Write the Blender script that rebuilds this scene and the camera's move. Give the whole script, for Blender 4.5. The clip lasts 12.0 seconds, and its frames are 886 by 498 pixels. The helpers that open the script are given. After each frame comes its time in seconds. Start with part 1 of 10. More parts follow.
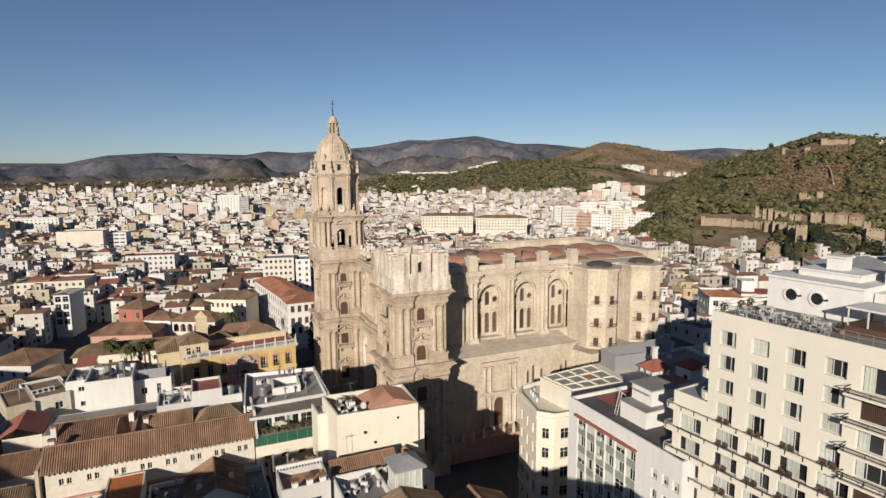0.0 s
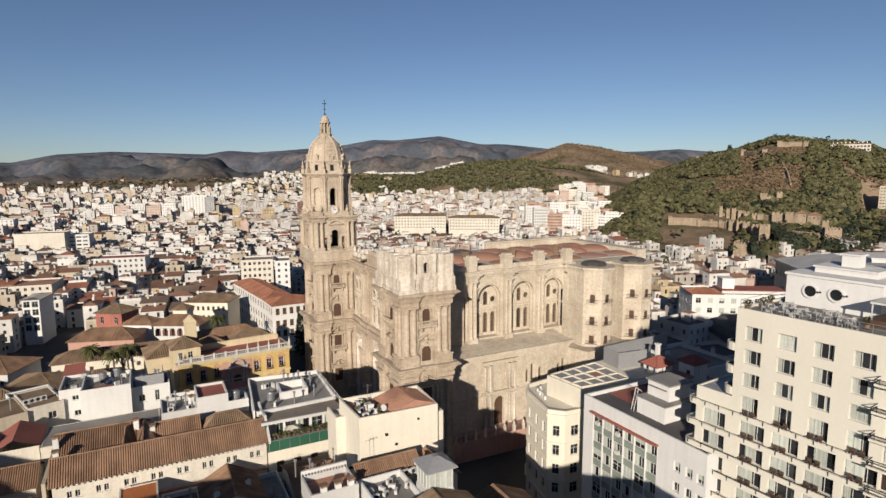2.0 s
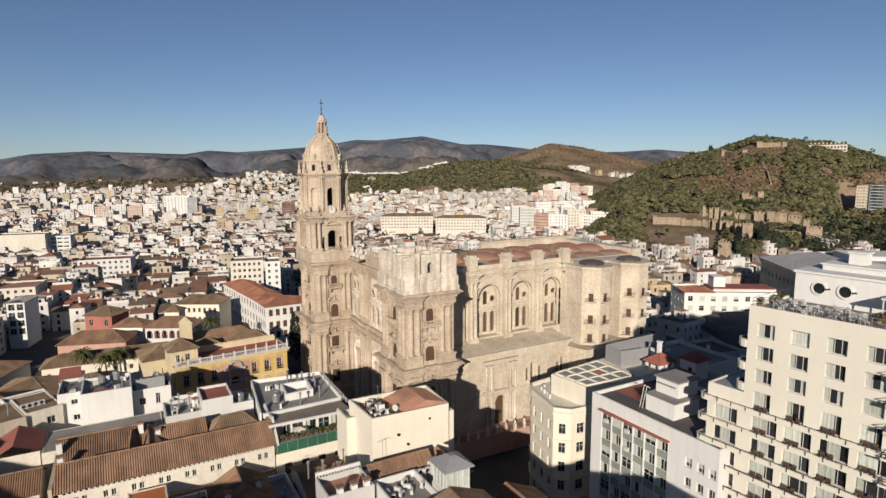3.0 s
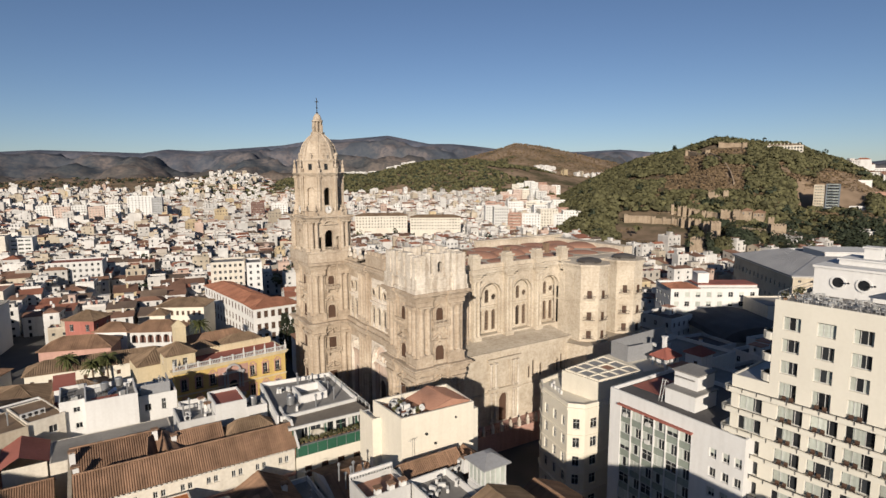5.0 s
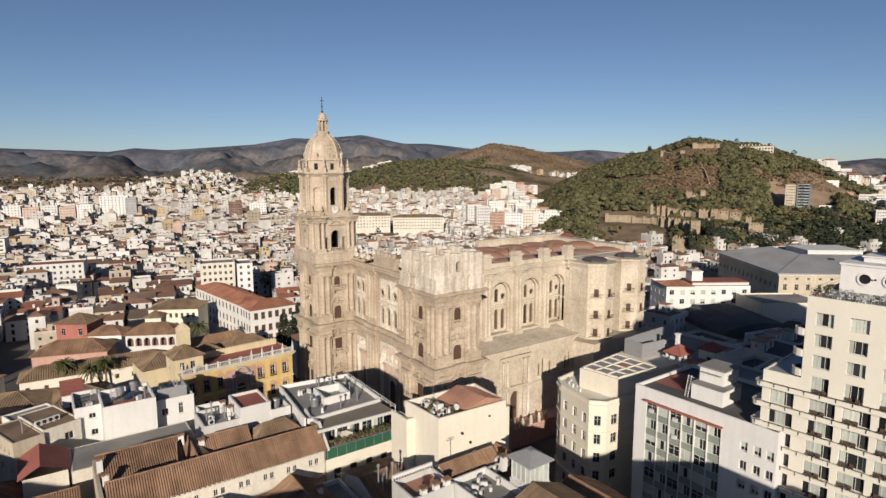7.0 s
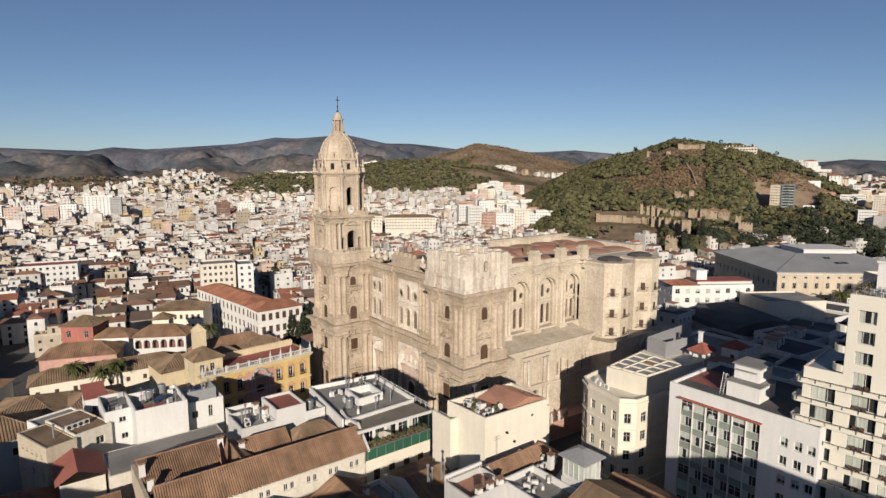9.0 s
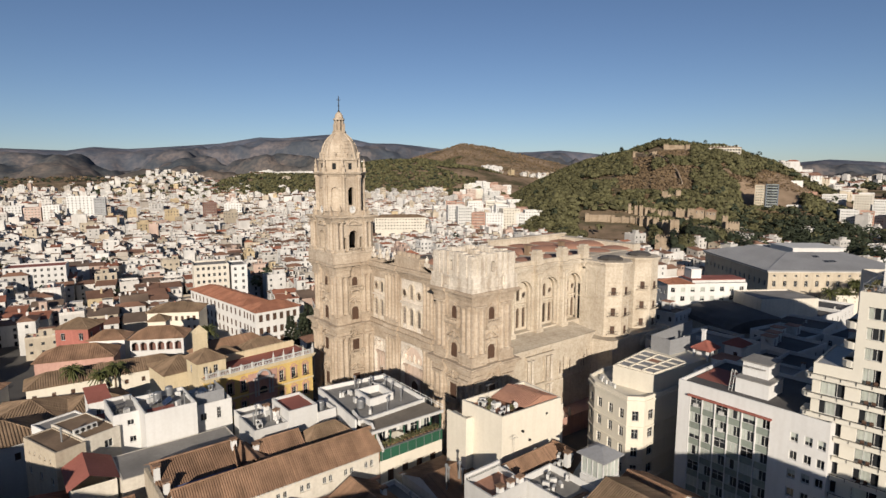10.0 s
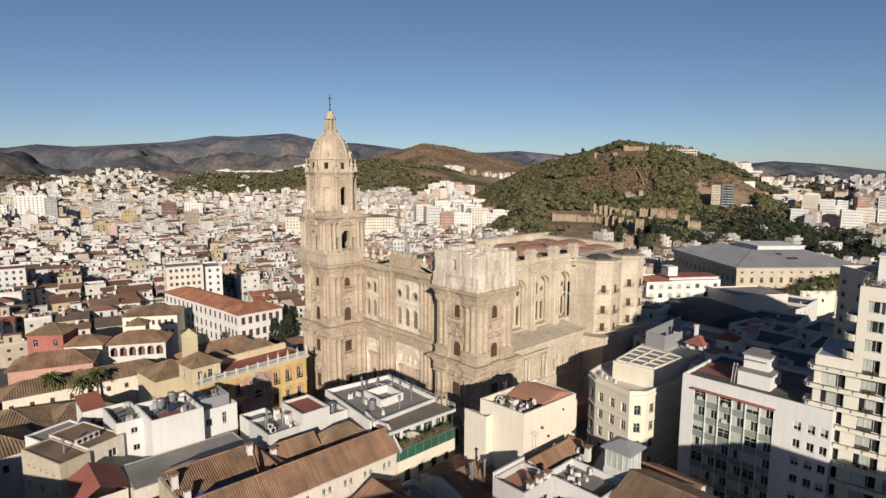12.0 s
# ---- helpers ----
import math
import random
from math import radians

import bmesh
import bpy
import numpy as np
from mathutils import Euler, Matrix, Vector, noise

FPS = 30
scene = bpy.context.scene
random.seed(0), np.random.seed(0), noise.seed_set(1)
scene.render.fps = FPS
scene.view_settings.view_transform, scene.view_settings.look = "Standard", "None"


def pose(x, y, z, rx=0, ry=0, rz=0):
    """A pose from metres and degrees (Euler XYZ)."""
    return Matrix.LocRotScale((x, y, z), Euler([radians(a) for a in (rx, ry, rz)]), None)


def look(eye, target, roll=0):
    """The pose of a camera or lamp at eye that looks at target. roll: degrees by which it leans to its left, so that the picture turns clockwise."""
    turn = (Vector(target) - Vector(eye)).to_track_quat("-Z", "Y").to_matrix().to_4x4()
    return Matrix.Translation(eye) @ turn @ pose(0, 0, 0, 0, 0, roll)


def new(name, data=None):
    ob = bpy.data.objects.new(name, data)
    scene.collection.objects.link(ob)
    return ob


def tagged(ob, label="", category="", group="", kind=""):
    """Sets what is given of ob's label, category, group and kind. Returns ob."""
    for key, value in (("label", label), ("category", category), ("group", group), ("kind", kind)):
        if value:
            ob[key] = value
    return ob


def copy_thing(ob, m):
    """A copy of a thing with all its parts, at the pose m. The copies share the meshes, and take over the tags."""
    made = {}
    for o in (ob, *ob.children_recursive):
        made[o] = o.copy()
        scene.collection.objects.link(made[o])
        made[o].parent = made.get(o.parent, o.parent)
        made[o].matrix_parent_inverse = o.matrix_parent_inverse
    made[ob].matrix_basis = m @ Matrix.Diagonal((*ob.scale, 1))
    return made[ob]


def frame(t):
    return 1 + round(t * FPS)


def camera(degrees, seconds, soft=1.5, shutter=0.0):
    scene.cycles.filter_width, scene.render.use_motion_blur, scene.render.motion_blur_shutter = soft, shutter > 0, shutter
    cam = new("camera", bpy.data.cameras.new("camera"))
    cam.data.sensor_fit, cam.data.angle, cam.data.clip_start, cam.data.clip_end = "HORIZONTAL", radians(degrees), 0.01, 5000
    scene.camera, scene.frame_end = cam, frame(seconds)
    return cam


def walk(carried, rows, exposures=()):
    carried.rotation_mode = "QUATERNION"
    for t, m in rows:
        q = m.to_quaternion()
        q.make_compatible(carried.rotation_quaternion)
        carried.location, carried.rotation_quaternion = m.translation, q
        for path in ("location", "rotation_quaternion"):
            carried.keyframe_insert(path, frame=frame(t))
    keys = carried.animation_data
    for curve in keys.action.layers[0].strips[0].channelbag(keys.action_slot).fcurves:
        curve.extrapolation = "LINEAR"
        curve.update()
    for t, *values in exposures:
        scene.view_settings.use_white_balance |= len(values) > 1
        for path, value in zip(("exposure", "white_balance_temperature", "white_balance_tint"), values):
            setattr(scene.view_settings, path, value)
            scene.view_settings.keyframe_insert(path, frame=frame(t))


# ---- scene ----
cam = camera(75.7, 12.0)
PATH = [
    (0, (-0.74, -0.012, 67.553), (0.065, 1.799, 67.289), -0.3),
    (0.5, (-2.716, 0.797, 67.62), (-1.883, 2.596, 67.356), -0.2),
    (1, (-4.711, 1.68, 67.682), (-3.849, 3.465, 67.418), -0.2),
    (1.5, (-6.682, 2.653, 67.698), (-5.793, 4.425, 67.434), -0.2),
    (2, (-8.669, 3.629, 67.705), (-7.751, 5.386, 67.441), -0.2),
    (2.5, (-10.647, 4.593, 67.709), (-9.703, 6.336, 67.446), -0.2),
    (3, (-12.657, 5.637, 67.687), (-11.685, 7.365, 67.423), -0.2),
    (5, (-20.865, 10.308, 67.662), (-19.789, 11.973, 67.396), -0.2),
    (5.5, (-22.812, 11.558, 67.671), (-21.714, 13.208, 67.405), -0.2),
    (6, (-24.797, 12.823, 67.701), (-23.678, 14.459, 67.435), -0.2),
    (6.5, (-26.807, 14.136, 67.706), (-25.671, 15.76, 67.44), -0.2),
    (7, (-28.791, 15.489, 67.72), (-27.639, 17.101, 67.453), -0.1),
    (9, (-36.61, 21.103, 67.733), (-35.408, 22.679, 67.466), -0.0),
    (9.5, (-38.535, 22.485, 67.735), (-37.313, 24.046, 67.469), -0.0),
    (10, (-40.433, 23.888, 67.72), (-39.19, 25.432, 67.453), 0.0),
    (10.5, (-42.286, 25.343, 67.688), (-41.019, 26.868, 67.421), 0.1),
    (11, (-44.127, 26.83, 67.662), (-42.832, 28.33, 67.396), 0.1),
    (11.5, (-45.964, 28.312, 67.665), (-44.641, 29.788, 67.398), 0.2),
    (12, (-47.764, 29.836, 67.695), (-46.414, 31.287, 67.428), 0.2),
]
walk(cam, [(t, look(eye, target, roll)) for t, eye, target, roll in PATH])

# ---- sky, sun and exposure ----
SUN_AZ, SUN_EL = radians(218.5), radians(17.5)
world = bpy.data.worlds.new("sky")
scene.world = world
world.use_nodes = True
wt = world.node_tree
sky = wt.nodes.new("ShaderNodeTexSky")
sky.sky_type, sky.sun_disc = "NISHITA", False
sky.sun_elevation, sky.sun_rotation = SUN_EL, SUN_AZ
sky.altitude, sky.air_density, sky.dust_density, sky.ozone_density = 60, 0.7, 0.25, 2.6
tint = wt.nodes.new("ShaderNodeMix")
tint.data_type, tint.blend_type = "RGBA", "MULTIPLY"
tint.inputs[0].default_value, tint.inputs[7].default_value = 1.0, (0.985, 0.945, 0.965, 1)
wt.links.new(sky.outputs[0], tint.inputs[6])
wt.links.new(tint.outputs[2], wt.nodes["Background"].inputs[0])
wt.nodes["Background"].inputs[1].default_value = 0.0585
sun = new("sun", bpy.data.lights.new("sun", "SUN"))
sun.data.energy, sun.data.angle, sun.data.color = 5.0, radians(0.55), (1.0, 0.885, 0.745)
SUN_DIR = Vector((math.sin(SUN_AZ) * math.cos(SUN_EL), math.cos(SUN_AZ) * math.cos(SUN_EL), math.sin(SUN_EL)))
sun.matrix_world = look(SUN_DIR * 300, (0, 0, 0))
scene.view_settings.exposure = 0.39


# ---- materials ----
def node_mat(name):
    m = bpy.data.materials.new(name)
    m.use_nodes = True
    nt = m.node_tree
    return m, nt, nt.nodes["Principled BSDF"]


def noise_at(nt, scale, detail=4.0, stretch=(1, 1, 1)):
    geo = nt.nodes.new("ShaderNodeNewGeometry")
    mp = nt.nodes.new("ShaderNodeMapping")
    mp.inputs["Scale"].default_value = stretch
    nz = nt.nodes.new("ShaderNodeTexNoise")
    nz.inputs["Scale"].default_value, nz.inputs["Detail"].default_value = scale, detail
    nt.links.new(geo.outputs["Position"], mp.inputs[0])
    nt.links.new(mp.outputs[0], nz.inputs["Vector"])
    return nz.outputs["Fac"]


def ramp(nt, fac, stops):
    r = nt.nodes.new("ShaderNodeValToRGB")
    while len(r.color_ramp.elements) < len(stops):
        r.color_ramp.elements.new(0.5)
    for e, (p, c) in zip(r.color_ramp.elements, stops):
        e.position, e.color = p, (*c, 1)
    nt.links.new(fac, r.inputs[0])
    return r.outputs[0]


def mixed(nt, a, b, fac, mode="MIX"):
    n = nt.nodes.new("ShaderNodeMix")
    n.data_type, n.blend_type = "RGBA", mode
    for sock, v in ((n.inputs[0], fac), (n.inputs[6], a), (n.inputs[7], b)):
        if isinstance(v, (int, float)):
            sock.default_value = v
        elif isinstance(v, tuple):
            sock.default_value = (*v, 1)
        else:
            nt.links.new(v, sock)
    return n.outputs[2]


def shade(c, k):
    return tuple(min(1.0, v * k) for v in c)


def surface(name, c, rough=0.85, var=0.18, big=0.12, small=2.2, streak=0.25, bump=0.25, each="", grain=18.0, metal=0.0, mottle=0.6):
    """Coloured surface with broad stains, vertical streaks, fine grain and relief."""
    m, nt, bs = node_mat(name)
    col = ramp(nt, noise_at(nt, big), [(0.3, shade(c, 1 - var)), (0.7, shade(c, 1 + var * 0.5))])
    fine = ramp(nt, noise_at(nt, small, 6), [(0.25, (0.78, 0.76, 0.74)), (0.6, (1, 1, 1))])
    col = mixed(nt, col, fine, mottle, "MULTIPLY")
    if streak:
        st = ramp(nt, noise_at(nt, 1.1, 3, (1, 1, 0.12)), [(0.35, (0.6, 0.56, 0.52)), (0.55, (1, 1, 1))])
        col = mixed(nt, col, st, streak, "MULTIPLY")
    if each:
        if each == "island":
            rnd = nt.nodes.new("ShaderNodeNewGeometry").outputs["Random Per Island"]
        else:
            rnd = nt.nodes.new("ShaderNodeObjectInfo").outputs["Random"]
        tone = ramp(nt, rnd, [(0.0, (0.74, 0.73, 0.71)), (0.5, (0.96, 0.95, 0.93)), (1.0, (1.08, 1.06, 1.03))])
        col = mixed(nt, col, tone, 0.9, "MULTIPLY")
    nt.links.new(col, bs.inputs["Base Color"])
    bs.inputs["Roughness"].default_value, bs.inputs["Metallic"].default_value = rough, metal
    bs.inputs["Specular IOR Level"].default_value = 0.25
    if bump:
        b = nt.nodes.new("ShaderNodeBump")
        b.inputs["Strength"].default_value, b.inputs["Distance"].default_value = bump, 0.05
        nt.links.new(noise_at(nt, grain * 0.3, 5), b.inputs["Height"])
        nt.links.new(b.outputs[0], bs.inputs["Normal"])
    return m


def masonry(name, c, c2, mortar, bw=1.1, bh=0.5, soot=0.35):
    """Ashlar: block to block tone, fine joints, rain streaks and soot."""
    m, nt, bs = node_mat(name)
    geo = nt.nodes.new("ShaderNodeNewGeometry")
    sep = nt.nodes.new("ShaderNodeSeparateXYZ")
    nt.links.new(geo.outputs["Position"], sep.inputs[0])
    add = nt.nodes.new("ShaderNodeMath")
    add.operation = "ADD"
    nt.links.new(sep.outputs[0], add.inputs[0])
    nt.links.new(sep.outputs[1], add.inputs[1])
    com = nt.nodes.new("ShaderNodeCombineXYZ")
    nt.links.new(add.outputs[0], com.inputs[0])
    nt.links.new(sep.outputs[2], com.inputs[1])
    br = nt.nodes.new("ShaderNodeTexBrick")
    br.inputs["Color1"].default_value, br.inputs["Color2"].default_value, br.inputs["Mortar"].default_value = (*c, 1), (*c2, 1), (*mortar, 1)
    br.inputs["Scale"].default_value, br.inputs["Brick Width"].default_value, br.inputs["Row Height"].default_value = 1.0, bw, bh
    br.inputs["Mortar Size"].default_value, br.inputs["Bias"].default_value = 0.015, 0.1
    nt.links.new(com.outputs[0], br.inputs["Vector"])
    big = ramp(nt, noise_at(nt, 0.16, 5), [(0.3, (0.76, 0.72, 0.68)), (0.65, (1.06, 1.05, 1.04))])
    col = mixed(nt, br.outputs["Color"], big, 0.85, "MULTIPLY")
    fine = ramp(nt, noise_at(nt, 1.7, 6), [(0.3, (0.74, 0.7, 0.66)), (0.6, (1, 1, 1))])
    col = mixed(nt, col, fine, 0.7, "MULTIPLY")
    st = ramp(nt, noise_at(nt, 0.9, 4, (1, 1, 0.1)), [(0.36, (0.5, 0.45, 0.41)), (0.55, (1, 1, 1))])
    col = mixed(nt, col, st, soot, "MULTIPLY")
    nt.links.new(col, bs.inputs["Base Color"])
    bs.inputs["Roughness"].default_value, bs.inputs["Specular IOR Level"].default_value = 0.92, 0.15
    b = nt.nodes.new("ShaderNodeBump")
    b.inputs["Strength"].default_value, b.inputs["Distance"].default_value = 0.3, 0.06
    nt.links.new(noise_at(nt, 3.5, 5), b.inputs["Height"])
    nt.links.new(b.outputs[0], bs.inputs["Normal"])
    return m


def glassy(name, c, rough=0.08):
    m, nt, bs = node_mat(name)
    tone = ramp(nt, nt.nodes.new("ShaderNodeObjectInfo").outputs["Random"], [(0, shade(c, 0.5)), (1, shade(c, 1.6))])
    nt.links.new(tone, bs.inputs["Base Color"])
    bs.inputs["Roughness"].default_value, bs.inputs["IOR"].default_value = rough, 1.5
    return m


STONE = masonry("sandstone", (0.47, 0.402, 0.322), (0.41, 0.348, 0.277), (0.385, 0.33, 0.265), soot=0.22)
STONE_PALE = masonry("pale_limestone", (0.656, 0.616, 0.544), (0.6, 0.56, 0.496), (0.464, 0.432, 0.376), soot=0.6)
STONE_TOWER = masonry("weathered_tower_stone", (0.496, 0.432, 0.352), (0.448, 0.388, 0.316), (0.368, 0.316, 0.252), soot=0.3)
STONE_SIDE = masonry("golden_sandstone", (0.545, 0.494, 0.412), (0.508, 0.459, 0.382), (0.455, 0.408, 0.337), soot=0.15)
STONE_BAY = masonry("white_bay_stone", (0.72, 0.675, 0.605), (0.66, 0.615, 0.55), (0.5, 0.46, 0.41), soot=0.2)
RED_MARBLE = surface("red_marble", (0.4, 0.32, 0.264), 0.6)
SHUTTER = surface("brown_wooden_shutter", (0.088, 0.052, 0.036), 0.7, bump=0.1)
DARK = glassy("dark_window_pane", (0.022, 0.024, 0.027))
LEADED = glassy("leaded_glass", (0.12, 0.085, 0.06), 0.5)
DUSTY = glassy("dusty_leaded_glass", (0.208, 0.176, 0.144), 0.6)
IRON = surface("black_iron", (0.024, 0.024, 0.026), 0.55, streak=0, bump=0)
SLATE = surface("dark_roof_lead", (0.084, 0.076, 0.07), 0.6, streak=0)
TERRA = surface("brick_paving_roof", (0.344, 0.188, 0.132), 0.9, streak=0.15)
WHITE = surface("white_plaster", (0.575, 0.578, 0.575), 0.9, var=0.07, streak=0.12, each="object", mottle=0.25)
CREAM = surface("cream_plaster", (0.608, 0.568, 0.48), 0.9, var=0.06, streak=0.1, mottle=0.25)
HOTEL = surface("hotel_cream_render", (0.575, 0.55, 0.48), 0.88, var=0.04, streak=0.05, bump=0.05, mottle=0.15)
OFFICE = surface("office_white_render", (0.585, 0.583, 0.572), 0.88, var=0.06, streak=0.12, mottle=0.2)
PALEST = surface("pale_stone_render", (0.56, 0.524, 0.456), 0.9, var=0.1, streak=0.2)
YELLOW = surface("ochre_yellow_plaster", (0.55, 0.4, 0.15), 0.9, var=0.12)
PINK = surface("pink_plaster", (0.44, 0.272, 0.224), 0.9)
BROWNRED = surface("brown_red_brick", (0.16, 0.088, 0.072), 0.9)
PALACE_CREAM = surface("palace_cream_plaster", (0.528, 0.448, 0.304), 0.9, var=0.12, mottle=0.4)
CUSTOMS = surface("weathered_palace_stone", (0.448, 0.392, 0.308), 0.9, var=0.15)
GLASSFRONT = surface("blue_grey_glass_front", (0.136, 0.16, 0.184), 0.3, streak=0, bump=0)
REDWALL = surface("red_plaster", (0.32, 0.124, 0.1), 0.9)
GREEN = surface("green_panel", (0.028, 0.096, 0.06), 0.5, streak=0.1, bump=0.05)
SAGE = surface("sage_spandrel_panel", (0.216, 0.248, 0.216), 0.6, streak=0.1, bump=0.05)
ALU = surface("white_window_frame", (0.528, 0.528, 0.512), 0.45, streak=0, bump=0)
GREYROOF = surface("grey_roof_felt", (0.24, 0.232, 0.22), 0.9, var=0.3, streak=0)
DARKROOF = surface("asphalt_and_shaded_roof", (0.096, 0.092, 0.092), 0.9, var=0.3, streak=0)
ZINC = surface("zinc_roof_sheet", (0.285, 0.29, 0.3), 0.5, var=0.15, streak=0, metal=0.2)
REDROOF = surface("red_painted_roof", (0.296, 0.108, 0.084), 0.85, var=0.25, streak=0)
CURTAIN = surface("pale_curtain", (0.44, 0.48, 0.448), 0.9, streak=0.3, bump=0, each="object")
METAL = surface("galvanised_metal", (0.336, 0.344, 0.352), 0.4, var=0.2, streak=0, metal=0.6)
TILE = surface("clay_roof_tile", (0.262, 0.165, 0.11), 0.9, var=0.35, big=0.3, streak=0.15, each="island", bump=0.4)
TILE_OLD = surface("weathered_roof_tile", (0.225, 0.16, 0.108), 0.9, var=0.35, big=0.25, streak=0.15, each="island", bump=0.4)
TILE_RED = surface("red_roof_tile", (0.3, 0.138, 0.09), 0.9, var=0.25, big=0.25, streak=0.15, each="island", bump=0.4)
LEAF = surface("tree_leaf", (0.1, 0.097, 0.046), 0.75, var=0.5, streak=0, each="island", bump=0)
LEAF_DARK = surface("cypress_leaf", (0.034, 0.044, 0.026), 0.8, var=0.4, streak=0, each="island", bump=0)
PALM = surface("palm_frond", (0.072, 0.08, 0.028), 0.7, var=0.3, streak=0, each="island", bump=0)
BARK = surface("bark", (0.128, 0.096, 0.068), 0.95, streak=0.3)
FORT = masonry("fort_stone", (0.345, 0.283, 0.212), (0.295, 0.24, 0.18), (0.24, 0.196, 0.148), 0.8, 0.4, 0.3)


# ---- mesh tools ----
class Geo:
    def __init__(self):
        self.v, self.f, self.m = [], [], []
        self.tiles = None

    def add(self, vs, fs, m=0):
        o = len(self.v)
        self.v.extend(vs)
        self.f.extend([tuple(o + i for i in f) for f in fs])
        self.m.extend([m] * len(fs))

    def box(self, x0, x1, y0, y1, z0, z1, m=0):
        self.add([(x0, y0, z0), (x1, y0, z0), (x1, y1, z0), (x0, y1, z0), (x0, y0, z1), (x1, y0, z1), (x1, y1, z1), (x0, y1, z1)],
                 [(3, 2, 1, 0), (4, 5, 6, 7), (0, 1, 5, 4), (1, 2, 6, 5), (2, 3, 7, 6), (3, 0, 4, 7)], m)

    def quad(self, a, b, c, d, m=0):
        self.add([a, b, c, d], [(0, 1, 2, 3)], m)

    def loft(self, rings, m=0, top=True, bottom=False):
        n = len(rings[0])
        vs = [p for r in rings for p in r]
        fs = [(k * n + i, k * n + (i + 1) % n, (k + 1) * n + (i + 1) % n, (k + 1) * n + i) for k in range(len(rings) - 1) for i in range(n)]
        if top:
            fs.append(tuple((len(rings) - 1) * n + i for i in range(n)))
        if bottom:
            fs.append(tuple(reversed(range(n))))
        self.add(vs, fs, m)

    def prism(self, poly, z0, z1, m=0, bottom=False):
        self.loft([[(x, y, z0) for x, y in poly], [(x, y, z1) for x, y in poly]], m, True, bottom)

    def lathe(self, cx, cy, prof, n=12, m=0, turn=0.0):
        self.loft([[(cx + r * math.cos(turn + 2 * math.pi * i / n), cy + r * math.sin(turn + 2 * math.pi * i / n), z) for i in range(n)] for r, z in prof], m)

    def tube(self, a, b, r, n=6, m=0):
        a, b = Vector(a), Vector(b)
        q = (b - a).to_track_quat("Z", "Y")
        ring = [q @ Vector((r * math.cos(2 * math.pi * i / n), r * math.sin(2 * math.pi * i / n), 0)) for i in range(n)]
        self.loft([[tuple(a + p) for p in ring], [tuple(b + p) for p in ring]], m, True, True)

    def arch(self, cx, z, r, y0, y1, r2=None, n=12, m=0, a0=0.0, a1=math.pi):
        """A curved bar in the x-z plane, from inner radius r to r2, y0 (front) to y1."""
        r2 = r2 or r + 0.3
        rings = []
        for i in range(n + 1):
            a = a0 + (a1 - a0) * i / n
            c, s = math.cos(a), math.sin(a)
            rings.append([(cx + r * c, y0, z + r * s), (cx + r2 * c, y0, z + r2 * s), (cx + r2 * c, y1, z + r2 * s), (cx + r * c, y1, z + r * s)])
        self.loft(rings, m, True, True)

    def spandrel(self, cx, z, r, y0, n=8, m=0, depth=0.4):
        """Fills the two corners over a round arch inside its square head."""
        for s in (1, -1):
            front = [(cx + s * r, y0, z + r)] + [(cx + s * r * math.cos(math.pi / 2 * i / n), y0, z + r * math.sin(math.pi / 2 * i / n)) for i in range(n + 1)]
            back = [(x, y0 + depth, zz) for x, _, zz in front]
            k = len(front)
            fs = [tuple(range(k)) if s < 0 else tuple(reversed(range(k)))]
            fs += [(i, (i + 1) % k, k + (i + 1) % k, k + i) if s > 0 else (k + i, k + (i + 1) % k, (i + 1) % k, i) for i in range(k)]
            self.add(front + back, fs, m)

    def wall(self, p, th, w, h, holes=(), depth=0.3, m=0, mr=None):
        """An upright wall panel with real openings: p its lower left corner seen from outside, th the way to its right (degrees)."""
        mr = m if mr is None else mr
        c, s = math.cos(radians(th)), math.sin(radians(th))
        us = sorted({0.0, float(w), *[round(v, 4) for q in holes for v in q[:2]]})
        zs = sorted({0.0, float(h), *[round(v, 4) for q in holes for v in q[2:4]]})
        at = lambda u, d, z: (p[0] + c * u - s * d, p[1] + s * u + c * d, p[2] + z)
        inside = lambda u, z: any(q[0] < u < q[1] and q[2] < z < q[3] for q in holes)
        grid, vs = {}, []
        for i, u in enumerate(us):
            for j, z in enumerate(zs):
                grid[i, j] = len(vs)
                vs.append(at(u, 0, z))
        fs = [(grid[i, j], grid[i + 1, j], grid[i + 1, j + 1], grid[i, j + 1]) for i in range(len(us) - 1) for j in range(len(zs) - 1)
              if not inside((us[i] + us[i + 1]) / 2, (zs[j] + zs[j + 1]) / 2)]
        self.add(vs, fs, m)
        for u0, u1, z0, z1 in [q[:4] for q in holes]:
            self.add([at(u0, 0, z0), at(u1, 0, z0), at(u1, 0, z1), at(u0, 0, z1), at(u0, depth, z0), at(u1, depth, z0), at(u1, depth, z1), at(u0, depth, z1)],
                     [(0, 4, 5, 1), (1, 5, 6, 2), (2, 6, 7, 3), (3, 7, 4, 0)], mr)

    def mesh(self, name, mats):
        me = bpy.data.meshes.new(name)
        me.from_pydata(self.v, [], self.f)
        for mt in (mats if isinstance(mats, (list, tuple)) else [mats]):
            me.materials.append(mt)
        if any(self.m):
            me.polygons.foreach_set("material_index", self.m)
        me.update()
        return me


def part(name, g, mats, parent=None, label="", m=None):
    ob = new(name, g if isinstance(g, bpy.types.Mesh) else g.mesh(name, mats))
    ob.parent = parent
    if m is not None:
        ob.matrix_basis = m
    if label:
        ob["label"] = label
    if isinstance(g, Geo) and g.tiles:
        tagged(new("roof_tile", g.tiles.mesh("roof_tile", mats)), kind="stuff").parent = ob
    return ob


